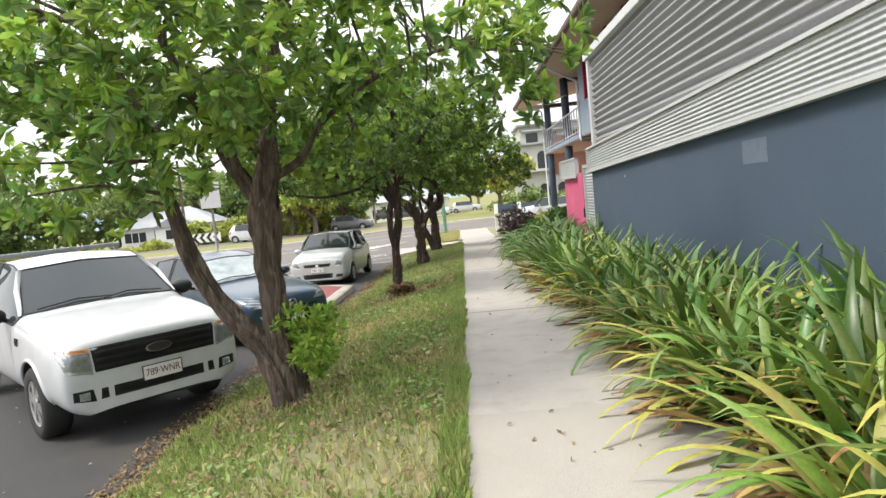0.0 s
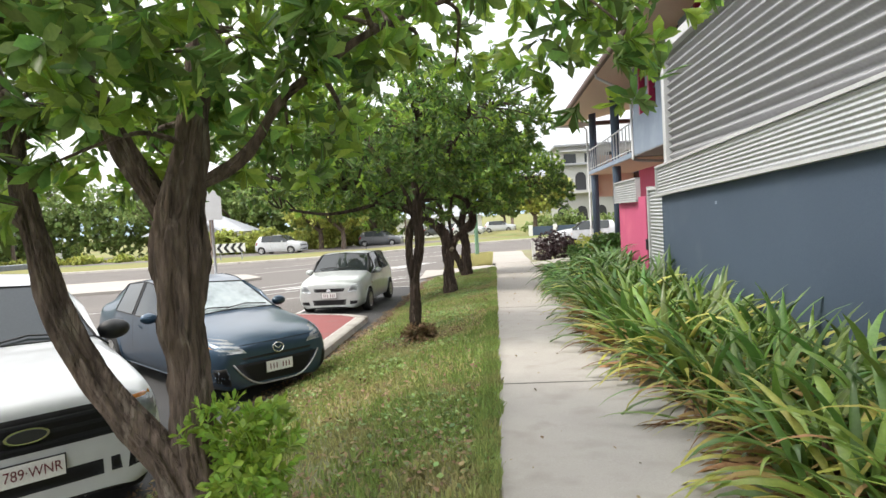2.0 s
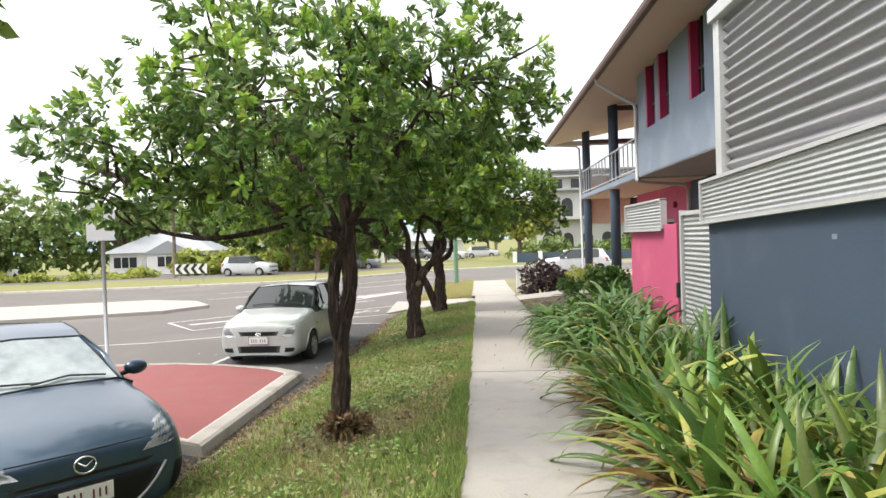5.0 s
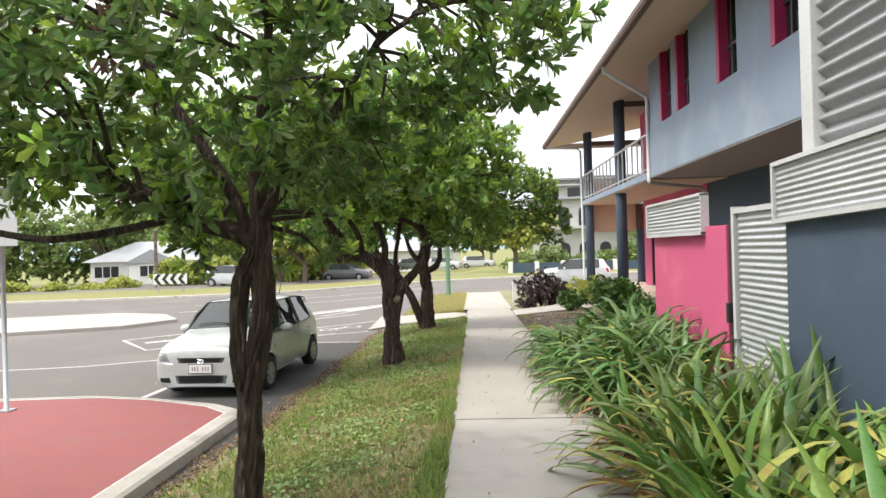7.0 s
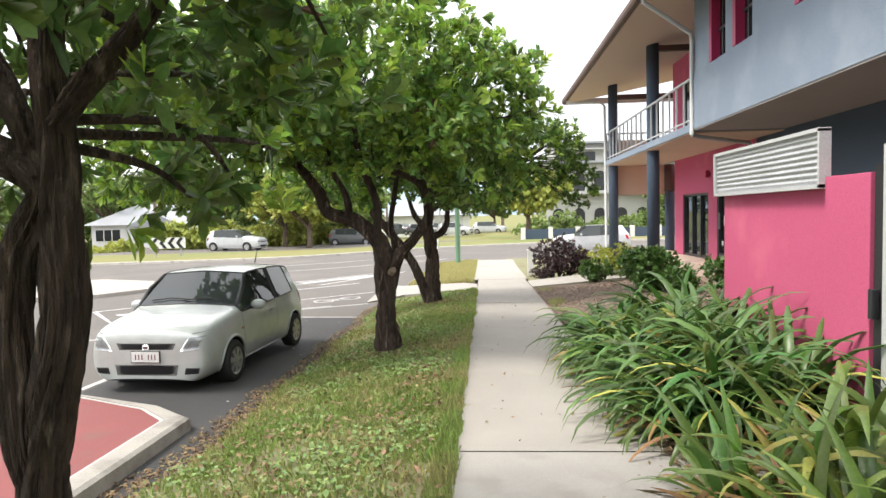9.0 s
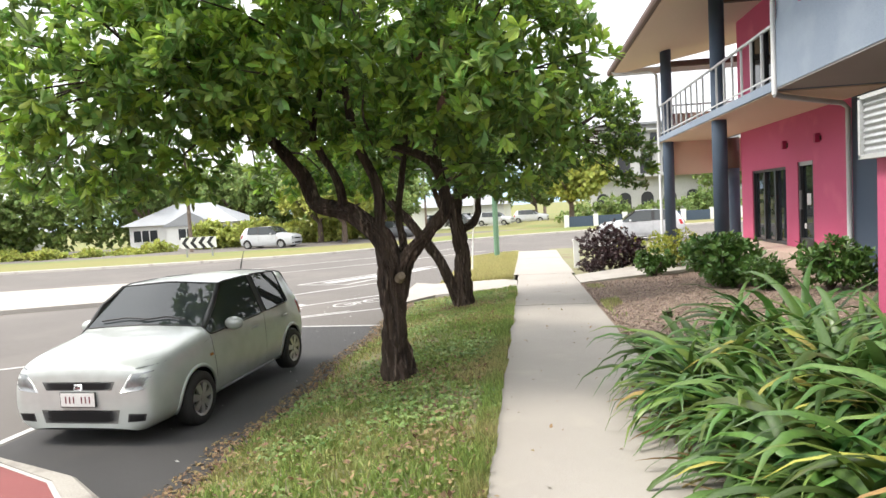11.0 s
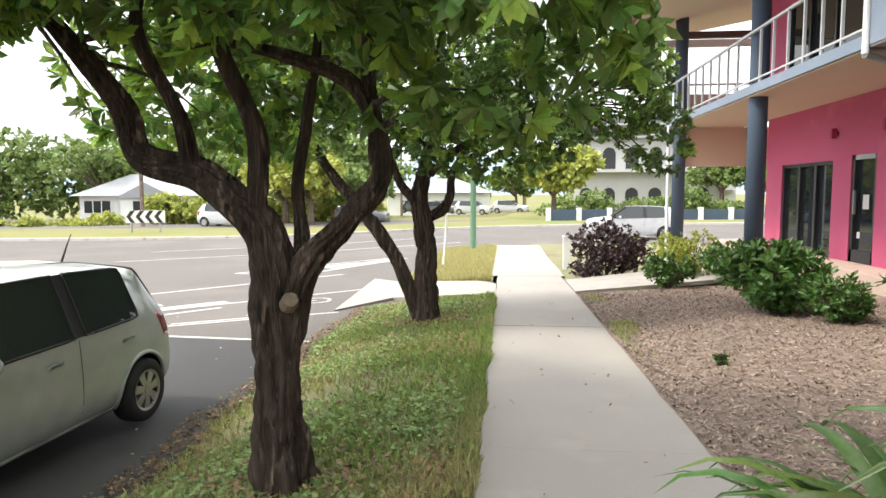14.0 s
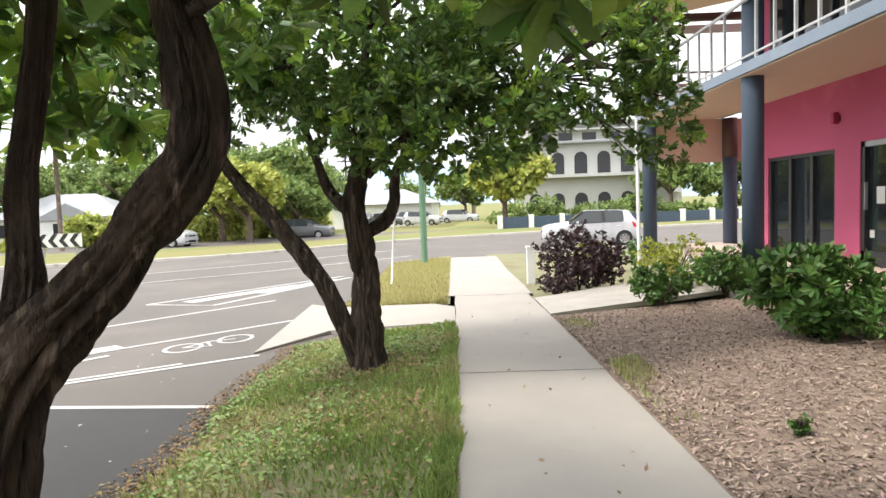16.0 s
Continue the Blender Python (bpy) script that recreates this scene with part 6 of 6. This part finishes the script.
def wheel(parent, x, y, r, width, spokes):
    s = 1 if x > 0 else -1
    prof = [(r * 0.62, -0.5), (r * 0.66, -0.5), (r * 0.9, -0.52), (r * 0.98, -0.4), (r, -0.2), (r, 0.2), (r * 0.98, 0.4), (r * 0.9, 0.52), (r * 0.66, 0.5), (r * 0.62, 0.46), (r * 0.62, -0.5)]
    bm = bmesh.new()
    n = 32
    rings = [[bm.verts.new((x + s * w * width, y + q * math.cos(2 * math.pi * k / n), r + q * math.sin(2 * math.pi * k / n))) for q, w in prof] for k in range(n)]
    for k in range(n):
        a, b = rings[k], rings[(k + 1) % n]
        for i in range(len(prof) - 1):
            bm.faces.new((a[i], a[i + 1], b[i + 1], b[i]))
    bmesh.ops.remove_doubles(bm, verts=bm.verts, dist=0.0003)
    bmesh.ops.recalc_face_normals(bm, faces=bm.faces)
    w = part("wheel", bm, M["tyre"], parent, smooth=True)
    bm = bmesh.new()
    ox = x + s * width * 0.36
    tube(bm, [(ox - s * 0.05, y, r), (ox + s * 0.03, y, r)], [r * 0.17, r * 0.14], 16)
    for k in range(spokes):
        a = 2 * math.pi * k / spokes + 0.2
        c, q = math.cos(a), math.sin(a)
        for u0, u1, h0, h1 in ((0.1, 0.63, 0.09, 0.15),):
            vs = []
            for rr, h in ((u0 * r, h0 * r), (u1 * r, h1 * r)):
                for t in (-1, 1):
                    for dx in (0.0, 0.025):
                        vs.append(bm.verts.new((ox + s * (dx - 0.01 * (rr / r)), y + rr * c - t * h * q, r + rr * q + t * h * c)))
            for f in ((0, 1, 3, 2), (4, 6, 7, 5), (0, 4, 5, 1), (2, 3, 7, 6), (1, 5, 7, 3)):
                bm.faces.new([vs[i] for i in f])
    rr = [[bm.verts.new((ox + s * dx, y + q * r * math.cos(2 * math.pi * k / n), r + q * r * math.sin(2 * math.pi * k / n))) for q, dx in ((0.65, 0.03), (0.57, 0.02), (0.57, -0.05))] for k in range(n)]
    for k in range(n):
        for i in range(2):
            bm.faces.new((rr[k][i], rr[k][i + 1], rr[(k + 1) % n][i + 1], rr[(k + 1) % n][i]))
    bmesh.ops.recalc_face_normals(bm, faces=bm.faces)
    part("rim", bm, M["rim"], w)
    bm = bmesh.new()
    tube(bm, [(x - s * width * 0.2, y, r), (x + s * width * 0.12, y, r)], r * 0.6, 24)
    part("brake_backing", bm, M["black"], w)


def mirror(parent, x, y, z, material, size=1.0):
    bm = bmesh.new()
    bmesh.ops.create_uvsphere(bm, u_segments=14, v_segments=10, radius=1)
    for v in bm.verts:
        c = v.co
        c.x, c.y, c.z = c.x * 0.115, c.y * (0.05 if c.y > 0 else 0.075), c.z * 0.075
    bmesh.ops.transform(bm, matrix=Matrix.Translation((x, y, z)) @ Matrix.Scale(size, 4), verts=bm.verts)
    ob = part("wing_mirror", bm, material, parent, smooth=True)
    s = 1 if x > 0 else -1
    bm = bmesh.new()
    tube(bm, [(x - s * 0.16 * size, y + 0.02, z - 0.06 * size), (x - s * 0.04, y + 0.01, z - 0.03)], 0.025, 8)
    part("mirror_arm", bm, M["black"], ob, smooth=True)


def plate(parent, y, z, text=None, x=0.0):
    p = part("number_plate", boxed(x - 0.186, x + 0.186, y - 0.012, y, z - 0.067, z + 0.067, bevel=0.004), M["plate_white"], parent)
    part("plate_rim", boxed(x - 0.193, x + 0.193, y - 0.009, y + 0.004, z - 0.074, z + 0.074), M["black"], p)
    if text:
        cu = bpy.data.curves.new("plate_lettering", "FONT")
        cu.body, cu.size, cu.align_x, cu.align_y, cu.extrude = text, 0.098, "CENTER", "CENTER", 0.001
        tmp = new("plate_lettering", cu)
        me = evaluated(tmp)
        bpy.data.objects.remove(tmp)
        me.materials.clear()
        me.materials.append(M["plate_ink"])
        ob = new("plate_lettering", me)
        ob.parent = p
        ob.matrix_basis = pose(x, y - 0.0145, z, 90, 0, 0) @ Matrix.Diagonal((0.82, 1, 1, 1))
    else:
        for k in range(7):
            if k != 3:
                cx = x - 0.13 + k * 0.0433
                part("character_bar", boxed(cx - 0.005, cx + 0.009, y - 0.0135, y - 0.0121, z - 0.033, z + 0.033), M["plate_ink"], p)
    return p


def pillars_and_trim(t, st, i0, i1, paint, dark):
    """A-pillars, door gaps, handles."""
    for s in (-1, 1):
        a, b = st[i0], st[i1]
        bm = bmesh.new()
        tube(bm, [(s * (a[7] + 0.01), a[0] + 0.02, a[8] - 0.02), (s * ((a[7] + b[7]) / 2 + 0.035), (a[0] + b[0]) / 2, (a[8] + b[8]) / 2 + 0.01), (s * (b[7] + 0.0), b[0], b[8] - 0.015)], [0.03, 0.032, 0.03], 8)
        part("roof_pillar", bm, paint, t, smooth=True)


def side_line(bvh, t, ya, za, yb, zb, w, name, material, lift=0.002):
    for s in (-1, 1):
        dx, dz = yb - ya, zb - za
        ln = math.hypot(dx, dz)
        nx, nz = -dz / ln * w / 2, dx / ln * w / 2
        patch(bvh, [(ya - nx, za - nz), (yb - nx, zb - nz), (yb + nx, zb + nz), (ya + nx, za + nz)], s, lift, material, name, t, 8, 1)


def bvh_of(me):
    return BVHTree.FromPolygons([v.co for v in me.vertices], [tuple(p.vertices) for p in me.polygons])


def front_y(bvh, x, z):
    return bvh.ray_cast(Vector((x, -3, z)), Vector((0, 1, 0)))[0].y


def wiper(t, bvh, pts):
    bm = bmesh.new()
    line = []
    for x, z in pts:
        h = bvh.ray_cast(Vector((x, -3, z)), Vector((0, 1, 0)))[0]
        line.append(h + Vector((0, -0.025, 0.012)))
    tube(bm, line, 0.009, 6)
    part("wiper", bm, M["black"], t)


def hatchback(m, label, paint, near=True, stretch=(1, 1, 1), category="car", name="hatchback_car", group=""):
    t = thing(name, label, category, m, group)
    kx, ky, kz = stretch
    st = [(0.0, .22, .62, .67, .46, .64, .68, .54, .76, .785), (0.04, .17, .75, .79, .46, .75, .74, .64, .83, .86), (0.25, .17, .80, .83, .54, .79, .83, .70, .92, .955), (0.7, .17, .82, .845, .58, .81, .89, .71, .975, 1.005),
          (0.98, .17, .825, .85, .6, .82, .93, .73, 1.01, 1.045), (1.05, .17, .825, .85, .6, .82, .94, .72, 1.03, 1.06), (1.62, .17, .825, .85, .6, .82, .95, .625, 1.45, 1.49), (1.74, .17, .825, .85, .6, .82, .955, .625, 1.465, 1.505),
          (2.3, .17, .825, .85, .6, .82, .965, .625, 1.47, 1.515), (2.42, .17, .825, .85, .6, .82, .97, .625, 1.47, 1.515), (3.12, .17, .825, .845, .6, .81, .99, .61, 1.44, 1.485), (3.36, .17, .82, .84, .6, .80, 1.0, .60, 1.41, 1.455),
          (3.58, .2, .80, .82, .6, .78, 1.0, .66, 1.06, 1.08), (3.67, .22, .75, .78, .6, .74, .9, .63, .98, 1.0), (3.70, .26, .66, .70, .58, .67, .78, .56, .88, .9)]
    st = [(y * ky, a * kz, b * kx, c * kx, d * kz, e * kx, f * kz, g_ * kx, h * kz, i * kz) for y, a, b, c, d, e, f, g_, h, i in st]
    r = 0.295 * kz
    wy = (0.75 * ky, 3.14 * ky)
    me = car_shell(st, (5, 6, 7, 9), 5, 11, wy, r, 3 if near else 2)
    bvh = bvh_of(me)
    split_shell(me, t, (paint, M["car_glass"], M["car_glass"], M["car_glass"], M["black"]))
    for x in (-0.76 * kx, 0.76 * kx):
        for y in wy:
            wheel(t, x, y, r, 0.19, 7)
    pillars_and_trim(t, st, 5, 6, M["black"], M["black"])
    for y in wy[:1] if len(st) == 13 else wy:
        arch_lip(bvh, t, y, r, paint)
    q = lambda pts: [(a * kx, b * kz) for a, b in pts]
    patch(bvh, q([(-.36, .6), (.36, .6), (.40, .685), (-.40, .685)]), 0, 0.004, M["black"], "grille", t)
    patch(bvh, q([(-.40, .265), (.40, .265), (.43, .40), (-.43, .40)]), 0, 0.004, M["black"], "lower_grille", t)
    for k in range(3):
        z = .31 + k * .036
        patch(bvh, q([(-.355, z), (.355, z), (.355, z + .009), (-.355, z + .009)]), 0, 0.009, M["dark_metal"], "grille_bar", t, 8, 1)
    em = patch(bvh, q([(-.045, .6), (.045, .6), (.045, .665), (-.045, .665)]), 0, 0.012, M["chrome"], "badge", t, 4, 3)
    for s in (-1, 1):
        patch(bvh, [(s * a * kx, b * kz) for a, b in ((.45, .575), (.69, .60), (.815, .88), (.63, .86))], 0, 0.006, M["lens"], "headlight", t)
        patch(bvh, [(s * a * kx, b * kz) for a, b in ((.50, .275), (.68, .285), (.70, .36), (.52, .365))], 0, 0.004, M["black"], "fog_recess", t)
        mirror(t, s * 0.93 * kx, 1.38 * ky, 1.0 * kz, paint)
        patch(bvh, [(s * a * kx, b * kz) for a, b in ((.56, .72), (.70, .72), (.71, .98), (.60, 1.0))], 2, 0.008, M["red_lamp"], "tail_lamp", t)
        patch(bvh, [(3.5 * ky, .74 * kz), (3.62 * ky, .74 * kz), (3.56 * ky, .96 * kz), (3.42 * ky, .98 * kz)], s, 0.006, M["red_lamp"], "tail_lamp", t)
        for y in (1.98, 2.85):
            patch(bvh, [(y * ky, .80 * kz), ((y + .17) * ky, .805 * kz), ((y + .17) * ky, .835 * kz), (y * ky, .83 * kz)], s, 0.022, paint, "door_handle", t, 5, 2)
        patch(bvh, [(.98 * ky, .70 * kz), (1.05 * ky, .70 * kz), (1.05 * ky, .73 * kz), (.98 * ky, .73 * kz)], s, 0.01, M["amber"], "side_repeater", t, 3, 2)
    side_line(bvh, t, 1.12 * ky, .3 * kz, 1.05 * ky, .92 * kz, 0.008, "door_gap", M["black"])
    side_line(bvh, t, 2.34 * ky, .26 * kz, 2.34 * ky, .95 * kz, 0.008, "door_gap", M["black"])
    side_line(bvh, t, 1.1 * ky, .255 * kz, 2.75 * ky, .255 * kz, 0.03, "sill_moulding", paint, 0.02)
    if near:
        plate(t, front_y(bvh, 0, .49) - 0.012, .495)
        wiper(t, bvh, [(-.55, 1.06), (-.25, 1.09), (.02, 1.075)])
        wiper(t, bvh, [(-.05, 1.065), (.25, 1.09), (.5, 1.06)])
        bm = bmesh.new()
        tube(bm, [(0.25, 2.9, 1.47), (0.25, 2.98, 1.62), (0.25, 3.03, 1.7)], [0.012, 0.006, 0.004], 8)
        part("aerial", bm, M["black"], t)
    return t


def sedan(m, label, paint):
    t = thing("sedan_car", label, "car", m)
    st = [(0.0, .22, .54, .59, .42, .56, .62, .46, .68, .70), (0.06, .16, .75, .80, .44, .74, .68, .60, .745, .77), (0.38, .16, .84, .87, .54, .83, .80, .69, .855, .875), (0.85, .16, .86, .882, .6, .84, .86, .71, .915, .935),
          (1.22, .16, .855, .877, .6, .835, .91, .72, .965, .995), (1.3, .16, .855, .877, .6, .835, .92, .71, .985, 1.015), (1.98, .16, .855, .877, .6, .835, .95, .59, 1.345, 1.385), (2.2, .16, .855, .877, .62, .835, .96, .605, 1.4, 1.44),
          (2.6, .16, .855, .877, .62, .83, .97, .61, 1.435, 1.475), (2.68, .16, .855, .877, .62, .83, .975, .61, 1.435, 1.475), (3.42, .16, .855, .875, .62, .82, .99, .585, 1.375, 1.425), (4.08, .17, .85, .865, .64, .80, 1.01, .61, 1.09, 1.11),
          (4.3, .19, .82, .84, .64, .77, 1.0, .64, 1.06, 1.08), (4.5, .22, .76, .79, .62, .72, .92, .62, 1.03, 1.05), (4.58, .28, .62, .66, .58, .62, .8, .55, .9, .93)]
    r = 0.315
    wy = (0.93, 3.57)
    me = car_shell(st, (5, 6, 7, 9), 5, 10, wy, r)
    bvh = bvh_of(me)
    split_shell(me, t, (paint, M["shaded_glass"], M["car_glass"], M["car_glass"], M["black"]))
    for x in (-0.79, 0.79):
        for y in wy:
            wheel(t, x, y, r, 0.2, 7)
    pillars_and_trim(t, st, 5, 6, paint, M["black"])
    for y in wy[:1] if len(st) == 13 else wy:
        arch_lip(bvh, t, y, r, paint)
    patch(bvh, [(-.36, .2), (.36, .2), (.58, .49), (-.58, .49)], 0, 0.004, M["black"], "lower_grille", t, 12, 6)
    patch(bvh, [(-.46, .535), (.46, .535), (.5, .565), (-.5, .565)], 0, 0.005, M["black"], "upper_grille", t, 10, 3)
    patch(bvh, [(-.5, .495), (.5, .495), (.52, .515), (-.52, .515)], 0, 0.012, paint, "grille_bar", t, 10, 2)
    patch(bvh, [(-.5, .712), (.5, .712), (.5, .719), (-.5, .719)], 0, 0.003, M["black"], "bonnet_gap", t, 12, 1)
    bm = bmesh.new()
    fy = front_y(bvh, 0, .625) - 0.018
    tube(bm, [(0.075 * math.cos(2 * math.pi * k / 20), fy + 0.012 * math.sin(2 * math.pi * k / 20), .625 + 0.058 * math.sin(2 * math.pi * k / 20)) for k in range(21)], 0.009, 8)
    tube(bm, [(-0.05, fy, .65), (0, fy - 0.004, .612), (0.05, fy, .65)], 0.008, 8)
    bmesh.ops.recalc_face_normals(bm, faces=bm.faces)
    part("badge", bm, M["chrome"], t, smooth=True)
    bm = bmesh.new()
    rim_line = []
    for k in range(17):
        x = -.6 + 1.2 * k / 16
        z = .5 - .31 * (1 - (abs(x) / .6) ** 3.2)
        hit = bvh.ray_cast(Vector((x, -3, max(z, .2))), Vector((0, 1, 0)))[0]
        if hit is not None:
            rim_line.append(hit + Vector((0, -0.008, 0)))
    tube(bm, rim_line, 0.011, 8)
    bmesh.ops.recalc_face_normals(bm, faces=bm.faces)
    part("grille_surround", bm, M["rim"], t, "thin silver grille surround", smooth=True)
    for s in (-1, 1):
        patch(bvh, [(s * a, b) for a, b in ((.42, .62), (.73, .64), (.85, .885), (.61, .825))], 0, 0.006, M["lens"], "headlight", t)
        patch(bvh, [(s * a, b) for a, b in ((.765, .70), (.785, .71), (.835, .83), (.815, .825))], 0, 0.009, M["amber"], "indicator", t, 4, 4)
        patch(bvh, [(s * a, b) for a, b in ((.62, .23), (.77, .27), (.81, .46), (.68, .47))], 0, 0.004, M["black"], "fog_recess", t)
        for k in range(3):
            patch(bvh, [(s * a, b + k * .055) for a, b in ((.655, .285), (.785, .305), (.785, .322), (.655, .302))], 0, 0.008, paint, "recess_slat", t, 5, 1)
        mirror(t, s * 0.98, 1.62, 1.01, paint)
        for y in (2.25, 3.15):
            patch(bvh, [(y, .80), (y + .18, .81), (y + .18, .84), (y, .83)], s, 0.022, paint, "door_handle", t, 5, 2)
        patch(bvh, [(s * a, b) for a, b in ((.5, .75), (.70, .75), (.70, .95), (.5, .95))], 2, 0.008, M["red_lamp"], "tail_lamp", t)
    side_line(bvh, t, 1.38, .3, 1.34, .93, 0.008, "door_gap", M["black"])
    side_line(bvh, t, 2.64, .26, 2.64, .97, 0.008, "door_gap", M["black"])
    side_line(bvh, t, 1.35, .24, 3.2, .24, 0.03, "sill_moulding", paint, 0.015)
    plate(t, front_y(bvh, 0, .4) - 0.012, .4)
    wiper(t, bvh, [(-.6, 1.02), (-.25, 1.055), (.05, 1.035)])
    wiper(t, bvh, [(-.02, 1.03), (.3, 1.055), (.6, 1.02)])
    return t


def utility(m, label, paint):
    t = thing("pickup_truck", label, "pickup truck", m)
    st = [(0.0, .36, .74, .78, .62, .74, .86, .66, .95, .97), (0.05, .30, .86, .89, .62, .86, .91, .77, 1.02, 1.045), (0.4, .36, .89, .92, .7, .88, .99, .80, 1.09, 1.12), (1.0, .36, .9, .925, .74, .9, 1.08, .82, 1.16, 1.19),
          (1.32, .36, .9, .925, .75, .9, 1.12, .82, 1.19, 1.22), (1.42, .36, .9, .925, .75, .9, 1.13, .80, 1.22, 1.25), (2.0, .36, .9, .925, .75, .9, 1.16, .66, 1.665, 1.705), (2.22, .36, .9, .925, .75, .9, 1.17, .655, 1.725, 1.775),
          (2.75, .36, .9, .925, .75, .9, 1.18, .64, 1.75, 1.81), (2.85, .36, .9, .925, .75, .9, 1.18, .64, 1.75, 1.81), (3.15, .36, .9, .925, .75, .89, 1.18, .64, 1.73, 1.79), (3.28, .38, .89, .91, .75, .87, 1.15, .66, 1.45, 1.48), (3.32, .42, .86, .88, .74, .84, 1.0, .66, 1.2, 1.22)]
    r = 0.37
    wy = (0.92, 4.14)
    me = car_shell(st, (5, 6, 7, 9), 5, 10, wy[:1], r)
    bvh = bvh_of(me)
    split_shell(me, t, (paint, M["car_glass"], M["car_glass"], M["car_glass"], M["black"]))
    for x in (-0.79, 0.79):
        for y in wy:
            wheel(t, x, y, r, 0.25, 6)
    pillars_and_trim(t, st, 5, 6, paint, M["black"])
    for y in wy[:1] if len(st) == 13 else wy:
        arch_lip(bvh, t, y, r, paint)
    patch(bvh, [(-.58, .72), (.58, .72), (.60, .955), (-.60, .955)], 0, 0.004, M["black"], "grille", t, 12, 6)
    for k in range(3):
        z = .75 + k * .07
        patch(bvh, [(-.57, z), (.57, z), (.57, z + .028), (-.57, z + .028)], 0, 0.022, M["dark_metal"], "grille_bar", t, 12, 2)
    bm = bmesh.new()
    fy = front_y(bvh, 0, .84)
    tube(bm, [(0, fy - 0.05, 0), (0, fy - 0.015, 0)], 1.0, 24)
    for v in bm.verts:
        v.co.x *= 0.13
        v.co.z = v.co.z * 0.05 + .845
    badge = part("badge", bm, M["chrome"], t)
    bm = bmesh.new()
    tube(bm, [(0, fy - 0.056, 0), (0, fy - 0.045, 0)], 1.0, 24)
    for v in bm.verts:
        v.co.x *= 0.112
        v.co.z = v.co.z * 0.039 + .845
    part("badge_face", bm, M["dark_metal"], badge)
    patch(bvh, [(-.44, .455), (.44, .455), (.44, .56), (-.44, .56)], 0, 0.004, M["black"], "lower_grille", t, 10, 3)
    for s in (-1, 1):
        patch(bvh, [(s * a, b) for a, b in ((.60, .705), (.85, .755), (.90, .935), (.61, .915))], 0, 0.007, M["lens"], "headlight", t)
        patch(bvh, [(s * a, b) for a, b in ((.62, .92), (.89, .938), (.885, .965), (.62, .95))], 0, 0.008, M["amber"], "indicator", t, 6, 2)
        patch(bvh, [(s * a, b) for a, b in ((.60, .45), (.79, .48), (.79, .575), (.62, .57))], 0, 0.004, M["black"], "fog_recess", t)
        patch(bvh, [(s * a, b) for a, b in ((.65, .47), (.74, .485), (.74, .55), (.65, .55))], 0, 0.012, M["lens"], "fog_lamp", t, 4, 4)
        patch(bvh, [(s * a, b) for a, b in ((.49, .46), (.56, .46), (.55, .56), (.49, .56))], 0, 0.004, M["black"], "bumper_slot", t, 3, 3)
        mirror(t, s * 1.03, 1.72, 1.22, M["black"], 1.25)
        patch(bvh, [(2.75, .98), (2.95, .98), (2.95, 1.02), (2.75, 1.02)], s, 0.025, M["black"], "door_handle", t, 5, 2)
        patch(bvh, [(1.28, .92), (1.42, .92), (1.42, 1.0), (1.28, 1.0)], s, 0.012, M["black"], "fender_vent", t, 4, 3)
    side_line(bvh, t, 1.6, .45, 1.55, 1.14, 0.009, "door_gap", M["black"])
    side_line(bvh, t, 3.05, .42, 3.05, 1.16, 0.009, "door_gap", M["black"])
    plate(t, front_y(bvh, 0.1, .585) - 0.012, .6, "789\u00b7WNR", 0.02)
    wiper(t, bvh, [(-.66, 1.245), (-.25, 1.29), (.1, 1.27)])
    wiper(t, bvh, [(.0, 1.255), (.3, 1.29), (.66, 1.25)])
    part("tray", boxed(-.92, .92, 3.4, 5.35, .86, .95, bevel=0.01), M["steel"], t)
    for x in (-.93, .9):
        part("tray_side", boxed(x, x + .03, 3.42, 5.33, .95, 1.2, bevel=0.006), M["paint_grey"], t)
    part("tailgate", boxed(-.92, .92, 5.32, 5.35, .95, 1.2, bevel=0.006), M["paint_grey"], t)
    part("headboard", boxed(-.92, .92, 3.41, 3.44, .95, 1.25), M["steel"], t)
    for x in (-.9, -.3, .3, .85):
        part("headboard_bar", boxed(x, x + .05, 3.4, 3.45, 1.25, 1.78), M["steel"], t)
    part("headboard_rail", boxed(-.92, .92, 3.395, 3.455, 1.78, 1.84, bevel=0.01), M["steel"], t)
    part("chassis", boxed(-.45, .45, 3.2, 5.2, .5, .72), M["black"], t)
    return t


utility(pose(-3.14, 6.25, road_z(6.5), 0, 0, 47), "white pickup truck with black grille, parked at an angle", M["paint_white"])
sedan(pose(-2.88, 10.33, road_z(10.6), 0, 0, 49), "steel-blue sedan with silver sunshade, parked at an angle", M["paint_blue"])
hatchback(pose(-4.17, 17.84, road_z(19), 0, 0, -3), "pale white hatchback parked along the verge", M["paint_pale"], stretch=(1, 1, 0.97))
suv = hatchback(pose(4.2, 49.5, road_z(47), 0, 0, -96), "white station wagon on the side street", M["paint_white"], False, (1.1, 1.22, 1.12), name="station_wagon")
hatchback(pose(-17.5, 60.5, -0.98, 0, 0, 80), "white van-like wagon parked beyond the chevron sign", M["paint_white"], False, (1.1, 1.25, 1.15), name="station_wagon")
grey = hatchback(pose(-9.5, 68, -1.05, 0, 0, 85), "dark grey car parked across the road", M["paint_grey"], False, (1.08, 1.2, 1.05), name="parked_car", group="far parked cars")
for i, (x, y, a) in enumerate(((-6.0, 96, 70), (-1.5, 93, 75), (-9.5, 99, 60), (3.0, 98, 80), (-3.5, 104, 80))):
    copy_thing(suv if i % 2 else grey, pose(x, y, -1.15, 0, 0, a))
